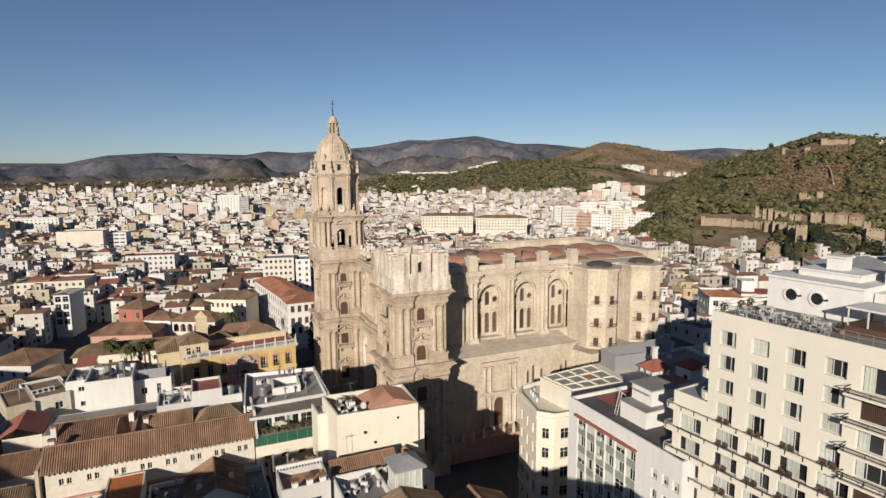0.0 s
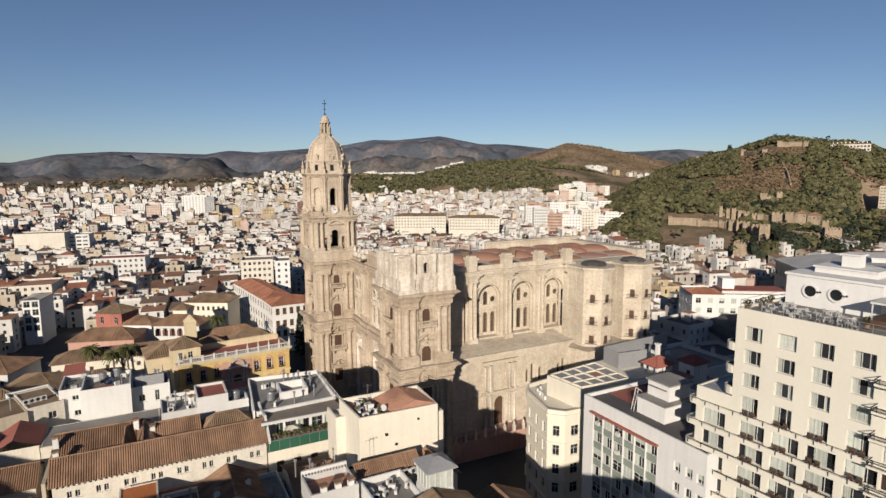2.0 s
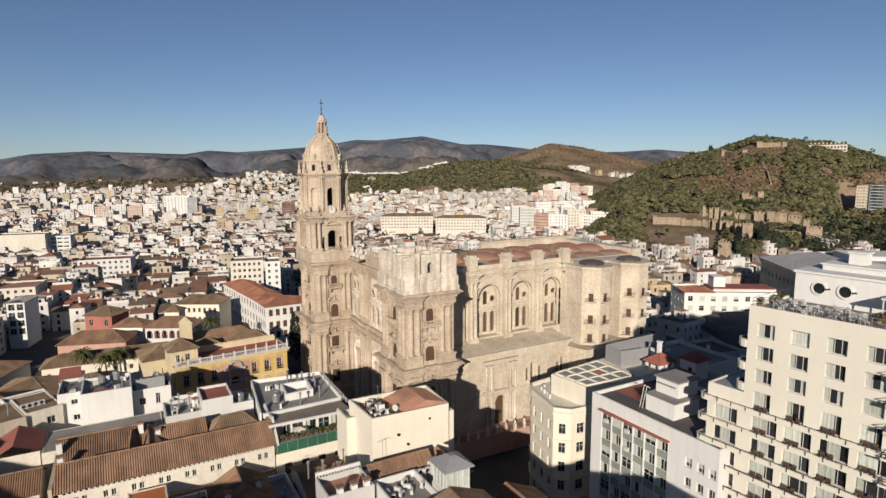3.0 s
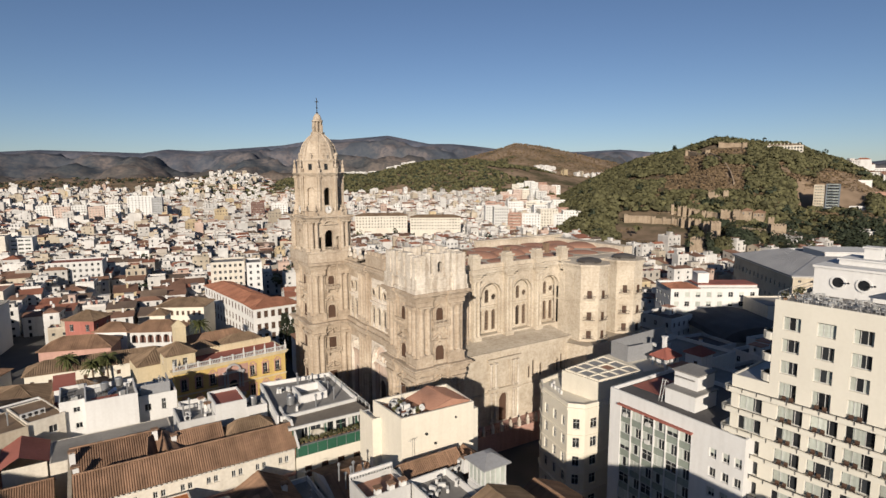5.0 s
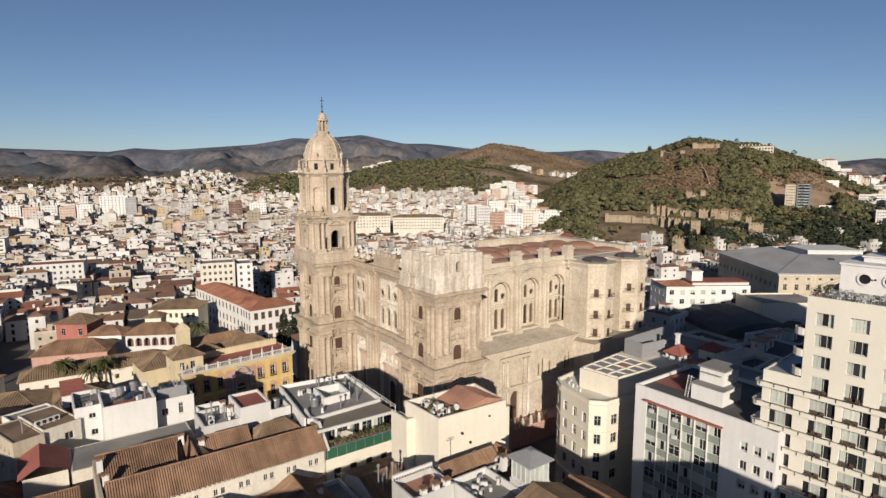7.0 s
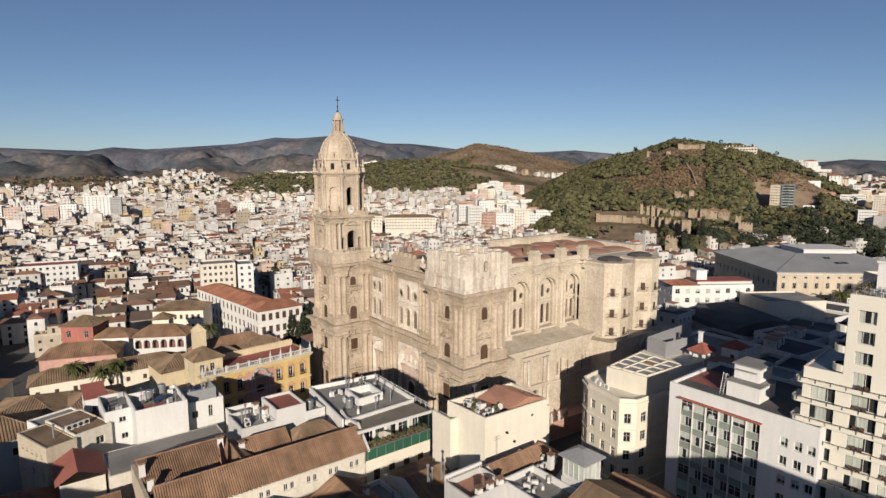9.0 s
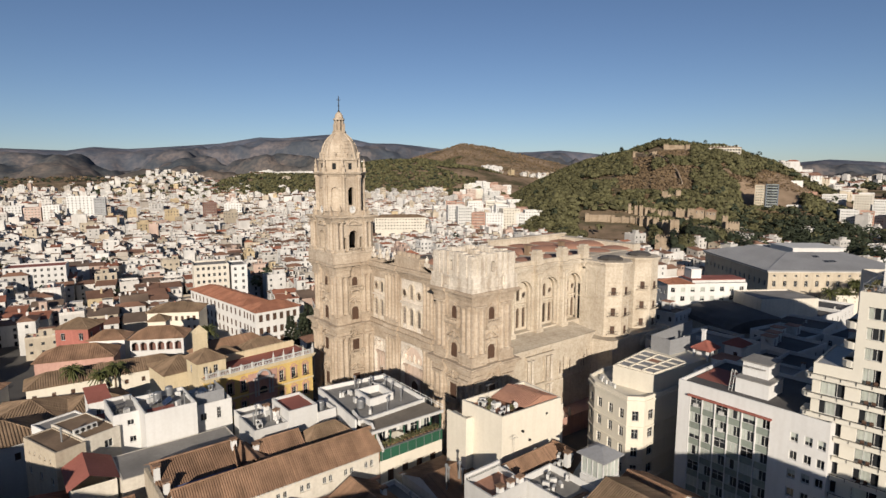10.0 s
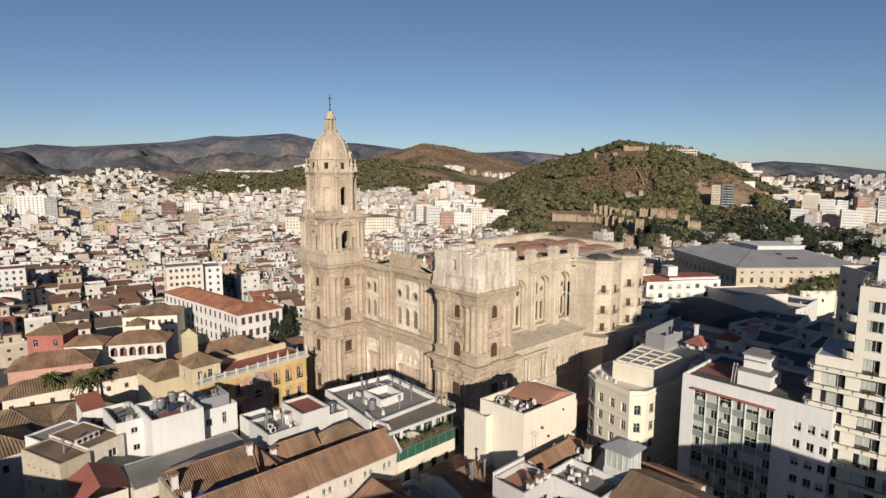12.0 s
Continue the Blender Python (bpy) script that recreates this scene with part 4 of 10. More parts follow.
def build_nave():
    nave = part("nave", Geo(), STONE_SIDE, cathedral)
    g = Geo()
    g.box(49.0, 118, 127.6, 160, 22, 43.2)
    part("nave_core", g, STONE_SIDE, nave)
    # south bays: deep arch, three tall lights below, roundel, light and roundel above
    for a, b in zip(PILLARS, PILLARS[1:]):
        c, w = (a + b) / 2, b - a
        r = 3.5
        g = Geo()
        g.wall((a, 125.2, 22.6), 0, w, 20.6, [(w / 2 - r, w / 2 + r, 3.0, 16.8)], 2.4)
        g.spandrel(c, 39.4 - r, r, 125.2, depth=2.3)
        g.arch(c, 39.4 - r, r - 0.02, 124.9, 125.4, r + 0.5, 16)
        g.arch(c, 39.4 - r, r - 0.35, 125.9, 126.5, r, 16)
        g.box(c - r, c + r, 127.3, 127.58, 25.4, 39.4)
        for s in (-1, 1):
            g.box(c + s * (r - 0.18) - 0.17, c + s * (r - 0.18) + 0.17, 125.9, 126.5, 25.6, 39.4 - r)
        g.box(c - r, c + r, 126.8, 127.4, 32.4, 32.9)
        bay = part("nave_bay", g, STONE_SIDE, nave)
        for k in (-1, 0, 1):
            part("arched_light", light_mesh(1.4, 5.5), None, bay, m=pose(c + k * 2.25, 127.28, 26.3))
        part("arched_light", light_mesh(1.4, 3.6), None, bay, m=pose(c, 127.28, 33.7))
        for k in (-1, 1):
            part("roundel", roundel_mesh(0.78), None, bay, m=pose(c + k * 2.25, 127.28, 35.1))
    for x in PILLARS:
        g = Geo()
        g.box(x - 1.1, x + 1.1, 124.3, 127, 22.6, 41.0)
        g.box(x - 1.35, x + 1.35, 123.6, 127, 22.6, 25.4)
        g.box(x - 1.3, x + 1.3, 124.0, 127, 38.6, 39.1)
        for k, za, zb in ((0.15, 41.0, 41.6), (0.45, 41.6, 42.2), (0.95, 42.2, 42.9), (0.6, 42.9, 43.3)):
            g.box(x - 1.2 - k, x + 1.2 + k, 124.1 - k, 127, za, zb)
        part("buttress", g, STONE_SIDE, nave)
        g = Geo()
        g.box(x - 1.2, x + 1.2, 124.2, 126.4, 43.3, 46.6)
        g.box(x - 1.45, x + 1.45, 123.9, 126.7, 46.2, 46.7)
        g.box(x - 1.0, x + 1.0, 124.4, 126.2, 46.7, 47.2)
        part("pinnacle_pier", g, STONE_SIDE, nave)
        for s in (-0.6, 0.6):
            part("column", column_mesh(15.6, 0.4, STONE_SIDE), None, nave, m=pose(x + s, 124.1, 25.4))
    g = Geo()
    for k, za, zb in ((0.15, 41.0, 41.6), (0.4, 41.6, 42.2), (0.9, 42.2, 42.9), (0.5, 42.9, 43.3)):
        g.box(49, 96, 125.2 - k, 127.6, za + 0.01, zb + 0.01)
    g.box(49, 92.2, 125.4, 126.2, 43.3, 44.4)
    part("cornice", g, STONE_SIDE, nave)
    # lower chapel range
    g = Geo()
    g.wall((50.2, 117.9, 0), 0, 38.4, 23.0, [(76.2 - 50.2, 77.4 - 50.2, 14.6, 19.2), (86.2 - 50.2, 87.4 - 50.2, 14.6, 19.2), (65.3 - 50.2, 68.1 - 50.2, 5.0, 12.6)], 0.8)
    g.box(50.2, 88.6, 118.9, 127.6, 0, 23.0)
    part("chapel_wall", g, STONE_SIDE, nave)
    g = Geo()
    for k, za, zb in ((0.2, 22.4, 23.0), (0.5, 23.0, 23.5), (0.9, 23.5, 24.0)):
        g.box(50.0, 88.6 + k, 117.9 - k, 118.9, za + 0.01, zb)
    g.add([(50, 117.4, 24.0), (88.8, 117.4, 24.0), (88.8, 125.3, 25.2), (50, 125.3, 25.2), (50, 117.4, 23.6), (88.8, 117.4, 23.6)], [(0, 1, 2, 3), (4, 5, 1, 0)])
    part("chapel_cornice", g, STONE_SIDE, nave)
    g = Geo()
    g.box(50.2, 88.4, 117.6, 118, 13.0, 13.5)
    part("string_course", g, STONE_SIDE, nave)
    for x in (76.8, 86.8):
        for k in (-2.0, 0, 2.0):
            part("arched_light", light_mesh(0.8, 3.4 if k else 4.4), None, nave, m=pose(x + k, 117.85 if k else 118.5, 14.8))
    # south door with paired columns
    g = Geo()
    g.spandrel(66.7, 11.2, 1.4, 117.9, depth=0.7)
    g.arch(66.7, 11.2, 1.4, 117.7, 118.0, 1.8, 12)
    g.quad((65.3, 118.6, 5), (68.1, 118.6, 5), (68.1, 118.6, 12.7), (65.3, 118.6, 12.7), 1)
    for z in (14.2, 22.0):
        g.box(61.4, 72.0, 117.1, 118.1, z - 0.7, z)
    g.arch(66.7, 19.3, 1.9, 117.6, 118.1, 2.3, 14)
    for s in (-1, 1):
        g.box(66.7 + s * 2.1 - 0.2, 66.7 + s * 2.1 + 0.2, 117.6, 118, 14.2, 19.3)
        g.arch(66.7 + s * 2.6, 22.0, 1.5, 117.3, 117.9, 2.0, 8, a0=radians(30), a1=radians(150))
    door = part("south_door", g, [STONE_SIDE, SHUTTER], nave)
    for x in (62.4, 63.9, 69.5, 71.0):
        part("column", column_mesh(8.0, 0.36, STONE_PALE), None, door, m=pose(x, 117.4, 5.5))
        part("column", column_mesh(6.6, 0.3, STONE_PALE), None, door, m=pose(x, 117.4, 14.3))
    # transept end: two stair towers with chamfered fronts and a deep bay between
    for xw, xe in ((92.0, 102.0), (106.2, 116.4)):
        cut, yf, yb = 3.3, 113.4, 127.4
        plan = lambda k: [(xw - k, yb), (xw - k, yf + cut - k * 0.4), (xw + cut - k * 0.4, yf - k), (xe - cut + k * 0.4, yf - k), (xe + k, yf + cut - k * 0.4), (xe + k, yb)]
        g = Geo()
        g.prism(plan(0), 0, 42.4)
        tw = part("stair_tower", g, STONE_SIDE, nave)
        for k, za, zb in ((0.2, 32.2, 32.6), (0.2, 22.0, 22.5), (0.25, 42.0, 42.5), (0.6, 42.5, 43.1)):
            band = Geo()
            band.prism(plan(k), za, zb, bottom=True)
            part("string_course", band, STONE_SIDE, tw)
        g = Geo()
        hx, hy = (xw + xe) / 2, 118.6
        g.loft([[(x, y, z) for x, y in ngon(hx, hy, r, 8, math.pi / 8)] for r, z in ((3.3, 43.1), (3.3, 43.6), (3.6, 43.6), (2.6, 44.1), (0.5, 44.5))])
        part("roof", g, SLATE, tw, "low dark lead roof")
        # blind arch on the plain west face
        g = Geo()
        g.arch(0, 39.2, 1.6, -0.12, 0.1, 1.85, 12)
        for s in (-1, 1):
            g.box(s * 1.72 - 0.12, s * 1.72 + 0.12, -0.12, 0.1, 33.2, 39.2)
        part("blind_arch", g, STONE_SIDE, tw, m=pose(xw, yf + cut + 4.6, 0, 0, 0, 270))
        for px, py, ang in ((xw + cut / 2, yf + cut / 2, -45), ((xw + xe) / 2, yf, 0)):
            for z in (22.9, 28.0, 33.9):
                base = pose(px, py, z, 0, 0, ang)
                g = Geo()
                for s in (-1, 1):
                    g.box(s * 0.78 - 0.16, s * 0.78 + 0.16, -0.18, 0.1, 0, 2.2)
                g.box(-1.0, 1.0, -0.24, 0.1, 2.2, 2.5)
                g.arch(0, 3.1, 0.7, -0.16, 0.1, 0.95, 8)
                part("window", g, STONE_SIDE, tw, m=base)
                g = Geo()
                g.box(-0.63, 0.63, -0.03, 0.06, 0, 2.2)
                for k in range(7):
                    g.box(-0.55, 0.55, -0.07, -0.02, 0.2 + k * 0.29, 0.32 + k * 0.29)
                part("shutter", g, SHUTTER, tw, m=base)
                g = Geo()
                g.box(-1.5, 1.5, -0.85, 0.1, -0.25, 0, 0)
                for k in range(13):
                    g.box(-1.44 + k * 0.235, -1.41 + k * 0.235, -0.8, -0.77, 0, 0.9, 1)
                g.box(-1.47, 1.47, -0.83, -0.75, 0.86, 0.94, 1)
                part("balcony", g, [STONE_SIDE, IRON], tw, m=base)
    g = Geo()
    g.box(98.4, 113.0, 121.5, 136, 0, 42.4)
    g.box(101.5, 106.8, 117.2, 121.6, 0, 21.4)
    g.box(100.0, 108.0, 121.2, 127.4, 42.4, 43.15)
    g.arch(104.1, 38.0, 2.0, 121.0, 121.6, 2.4, 12)
    part("transept", g, STONE_SIDE, nave)
    part("roundel", roundel_mesh(1.3), None, nave, m=pose(104.1, 121.4, 37.0))
    for k in (-1, 1):
        part("arched_light", light_mesh(1.5, 6.6), None, nave, m=pose(104.1 + k * 1.2, 121.4, 26.5))
    # forecourt wall of the transept with its arch
    g = Geo()
    g.prism([(88.4, 117.8), (90.0, 112.2), (104.0, 112.6), (116.5, 111.0), (117.5, 120), (89, 121)], 0, 21.8)
    g.prism([(88.2, 117.6), (89.8, 111.9), (104.0, 112.3), (116.8, 110.7), (117.8, 120), (89, 121)], 21.3, 22.0)
    g.arch(106.4, 18.4, 2.6, 111.6, 112.4, 3.1, 14)
    part("forecourt_wall", g, STONE_SIDE, nave)
    # roofs: brick terrace with low saucer vaults
    g = Geo()
    g.box(50, 125.7, 127.8, 159.7, 42.0, 42.9)
    part("roof_terrace", g, TERRA, nave, "brick-paved roof terrace")
    for i in range(7):
        for j, y in enumerate((133.0, 144.0, 155.0)):
            x = 57.5 + i * 10.4
            prof = [(5.2, 42.9), (4.9, 43.1), (4.2, 43.35), (3.2, 43.55), (1.8, 43.75), (0.4, 43.8)]
            if j == 1:
                prof = [(r_ * 1.15, 42.9 + (z_ - 42.9) * 1.9) for r_, z_ in prof]
            g = Geo()
            g.lathe(x, y, prof, 20)
            v = part("roof_vault", g, TERRA, nave)
            v.data.polygons.foreach_set("use_smooth", [True] * len(v.data.polygons))
    for x, y in ((84.5, 139), (100.0, 139), (69, 139)):
        g = Geo()
        g.box(x - 0.7, x + 0.7, y - 0.7, y + 0.7, 42.9, 45.9)
        g.box(x - 0.9, x + 0.9, y - 0.9, y + 0.9, 45.9, 46.2)
        part("roof_turret", g, TILE_OLD, nave)
    g = Geo()
    g.box(88, 125.9, 158.6, 159.9, 42, 45.2)
    g.box(88, 126.2, 158.2, 160.4, 45.2, 45.6)
    g.box(122, 126, 127.6, 160, 0, 44.6)
    g.box(117.5, 125.6, 127.9, 159.6, 0, 43.1)
    g.box(54, 118, 160, 168, 0, 24)
    part("north_parapet", g, STONE_SIDE, nave)
    for x, y, r in ((66, 152, 3.6), (56, 150, 3.4), (76, 154, 3.6)):
        g = Geo()
        g.lathe(x, y, [(r, 42.9), (r, 43.7), (r * 0.6, 44.3), (0.3, 44.7)], 10)
        part("roof_cap", g, SLATE, nave, "dark lead roof cap")


build_nave()


# ---- building kit ----
WIN = {}


def win_mesh(w, h, kind):
    """A window set in its opening, front towards -y, its foot at z 0."""
    key = (round(w, 2), round(h, 2), kind)
    if key in WIN:
        return WIN[key]
    g, f = Geo(), 0.07
    r = w / 2
    g.box(-r, -r + f, -0.02, 0.08, 0, h)
    g.box(r - f, r, -0.02, 0.08, 0, h)
    g.box(-r + f, r - f, -0.02, 0.08, 0, f)
    g.box(-r + f, r - f, -0.02, 0.08, h - f, h)
    g.quad((-r + f, 0.06, f), (r - f, 0.06, f), (r - f, 0.06, h - f), (-r + f, 0.06, h - f), 1)
    mats = [ALU, DARK, CURTAIN]
    if kind.startswith("hotel"):
        for x in (-r * 0.36, r * 0.36):
            g.box(x - 0.03, x + 0.03, -0.01, 0.05, f, h - f)
        spans = {"hotel0": [(-0.93, -0.36), (0.36, 0.93)], "hotel1": [(-0.93, -0.1)], "hotel2": [(-0.93, 0.93)], "hotel3": [(-0.93, -0.5), (0.7, 0.93)], "hotel4": [(-0.5, 0.35)], "hotel5": [(-0.93, 0.2)]}[kind]
        for a, b in spans:
            n = 6
            for k in range(n):
                u0, u1 = r * (a + (b - a) * k / n), r * (a + (b - a) * (k + 1) / n)
                y0, y1 = (0.03, 0.055) if k % 2 else (0.055, 0.03)
                g.quad((u0, y0, f), (u1, y1, f), (u1, y1, h - f), (u0, y0, h - f), 2)
    elif kind == "shutter":
        mats = [ALU, DARK, SHUTTER]
        for s in (-1, 1):
            g.box(s * r * 0.52 - r * 0.44, s * r * 0.52 + r * 0.44, -0.03, 0.05, f, h - f, 2)
            for k in range(6):
                z = f + (h - 2 * f) * (k + 0.5) / 6
                g.box(s * r * 0.52 - r * 0.36, s * r * 0.52 + r * 0.36, -0.045, -0.02, z - 0.05, z + 0.05, 2)
    elif kind == "blind":
        g.box(-r + f, r - f, 0.0, 0.05, h * 0.4, h - f, 2)
        g.box(-0.03, 0.03, -0.01, 0.05, f, h - f)
    elif kind == "slats":
        mats = [ALU, DARK, SHUTTER]
        n = int(w / 0.16)
        for k in range(n):
            x = -r + f + (w - 2 * f) * (k + 0.5) / n
            g.box(x - 0.035, x + 0.035, 0.0, 0.05, f, h - f, 2)
    else:
        g.box(-0.03, 0.03, -0.01, 0.05, f, h - f)
        if h > 1.6:
            g.box(-r + f, r - f, -0.01, 0.05, h * 0.62, h * 0.62 + 0.05)
    WIN[key] = g.mesh("window", mats)
    return WIN[key]


def slope(g, a, b, d, c, pitch=0.45, m=0, lift=0.14):
    """Rows of barrel tiles from the eave a-b up to the ridge d-c, cut along the hips."""
    a, b, c, d = Vector(a), Vector(b), Vector(c), Vector(d)
    e = (b - a)
    ln = e.length
    e = e / ln
    sd, sc = (d - a).dot(e) / ln, (c - a).dot(e) / ln
    up = (d - a) - e * (d - a).dot(e)
    nrm = e.cross(up).normalized()
    if nrm.z < 0:
        nrm = -nrm
    g.add([tuple(a), tuple(b), tuple(c), tuple(d)], [(0, 1, 2, 3)], m)
    n = max(2, int(ln / pitch))
    w = ln / n * 0.29
    for i in range(n):
        s = (i + 0.5) / n
        t = 1.0
        if sd > 1e-4:
            t = min(t, s / sd)
        if sc < 1 - 1e-4:
            t = min(t, (1 - s) / (1 - sc))
        p0 = a + e * (s * ln) - up.normalized() * 0.12
        p1 = a + e * (s * ln) + up * t
        ring = [-e * w + nrm * 0.01, -e * w * 0.6 + nrm * lift, e * w * 0.6 + nrm * lift, e * w + nrm * 0.01]
        vs = [tuple(p0 + q) for q in ring] + [tuple(p1 + q) for q in ring]
        g.tiles = g.tiles or Geo()
        g.tiles.add(vs, [(0, 1, 5, 4), (1, 2, 6, 5), (2, 3, 7, 6), (3, 2, 1, 0)], m)


def cap(g, a, b, m=0, r=0.17):
    a, b = Vector(a), Vector(b)
    n = max(1, int((b - a).length / 0.9))
    for i in range(n):
        g.tiles = g.tiles or Geo()
        g.tiles.tube(a.lerp(b, i / n), a.lerp(b, (i + 0.94) / n), r, 6, m)


def hip_roof(g, x0, x1, y0, y1, z, h, over=0.4, m=0, pitch=0.45, thick=True):
    x0, x1, y0, y1 = x0 - over, x1 + over, y0 - over, y1 + over
    if x1 - x0 >= y1 - y0:
        k = (y1 - y0) / 2
        r0, r1 = (x0 + k, (y0 + y1) / 2, z + h), (x1 - k, (y0 + y1) / 2, z + h)
        ss = [((x0, y0, z), (x1, y0, z), r0, r1), ((x1, y1, z), (x0, y1, z), r1, r0), ((x0, y1, z), (x0, y0, z), r0, r0), ((x1, y0, z), (x1, y1, z), r1, r1)]
        hips = [((x0, y0, z), r0), ((x0, y1, z), r0), ((x1, y0, z), r1), ((x1, y1, z), r1), (r0, r1)]
    else:
        k = (x1 - x0) / 2
        r0, r1 = ((x0 + x1) / 2, y0 + k, z + h), ((x0 + x1) / 2, y1 - k, z + h)
        ss = [((x0, y0, z), (x1, y0, z), r0, r0), ((x1, y1, z), (x0, y1, z), r1, r1), ((x0, y1, z), (x0, y0, z), r1, r0), ((x1, y0, z), (x1, y1, z), r0, r1)]
        hips = [((x0, y0, z), r0), ((x1, y0, z), r0), ((x0, y1, z), r1), ((x1, y1, z), r1), (r0, r1)]
    for a, b, d, c in ss:
        slope(g, a, b, d, c, pitch, m)
    for a, b in hips:
        if (Vector(a) - Vector(b)).length > 0.5:
            cap(g, a, b, m)
    if thick:
        g.box(x0 + 0.05, x1 - 0.05, y0 + 0.05, y1 - 0.05, z - 0.16, z - 0.01, m)


def gable_roof(g, x0, x1, y0, y1, z, h, over=0.35, m=0, pitch=0.45, axis="x", mw=1):
    if axis == "x":
        c = (y0 + y1) / 2
        r0, r1 = (x0 - over, c, z + h), (x1 + over, c, z + h)
        slope(g, (x0 - over, y0 - over, z), (x1 + over, y0 - over, z), r0, r1, pitch, m)
        slope(g, (x1 + over, y1 + over, z), (x0 - over, y1 + over, z), r1, r0, pitch, m)
        for x, s in ((x0, -1), (x1, 1)):
            g.add([(x, y0, z), (x, y1, z), (x, c, z + h - 0.1)], [(0, 1, 2) if s > 0 else (2, 1, 0)], mw)
    else:
        c = (x0 + x1) / 2
        r0, r1 = (c, y0 - over, z + h), (c, y1 + over, z + h)
        slope(g, (x0 - over, y1 + over, z), (x0 - over, y0 - over, z), r1, r0, pitch, m)
        slope(g, (x1 + over, y0 - over, z), (x1 + over, y1 + over, z), r0, r1, pitch, m)
        for y, s in ((y0, -1), (y1, 1)):
            g.add([(x0, y, z), (x1, y, z), (c, y, z + h - 0.1)], [(0, 1, 2) if s < 0 else (2, 1, 0)], mw)
    cap(g, r0, r1, m)


def even(w, n, ww, z, hh, margin=1.2):
    """n equal openings along a side w wide."""
    if n == 1:
        return [(w / 2 - ww / 2, w / 2 + ww / 2, z, z + hh)]
    st = (w - 2 * margin - ww) / (n - 1)
    return [(margin + k * st, margin + k * st + ww, z, z + hh) for k in range(n)]


SPLIT = {}


def put_window(me, root, m, split):
    """One window; on the near fronts its frame, pane and curtain are parts of their own."""
    if not split:
        return part("window", me, None, root, m=m)
    if me.name not in SPLIT:
        pieces = []
        for k, name in enumerate(("window", "pane", "curtain")):
            g = Geo()
            for p in me.polygons:
                if p.material_index == k:
                    g.add([tuple(me.vertices[i].co) for i in p.vertices], [tuple(range(len(p.vertices)))])
            if g.f:
                name = "shutter" if k == 2 and me.materials[2].name.startswith("brown") else name
                pieces.append((name, g.mesh(name, me.materials[k])))
        SPLIT[me.name] = pieces
    win = part(*SPLIT[me.name][0], None, root, m=m)
    for name, piece in SPLIT[me.name][1:]:
        part(name, piece, None, win)
    return win


SILLS = {}


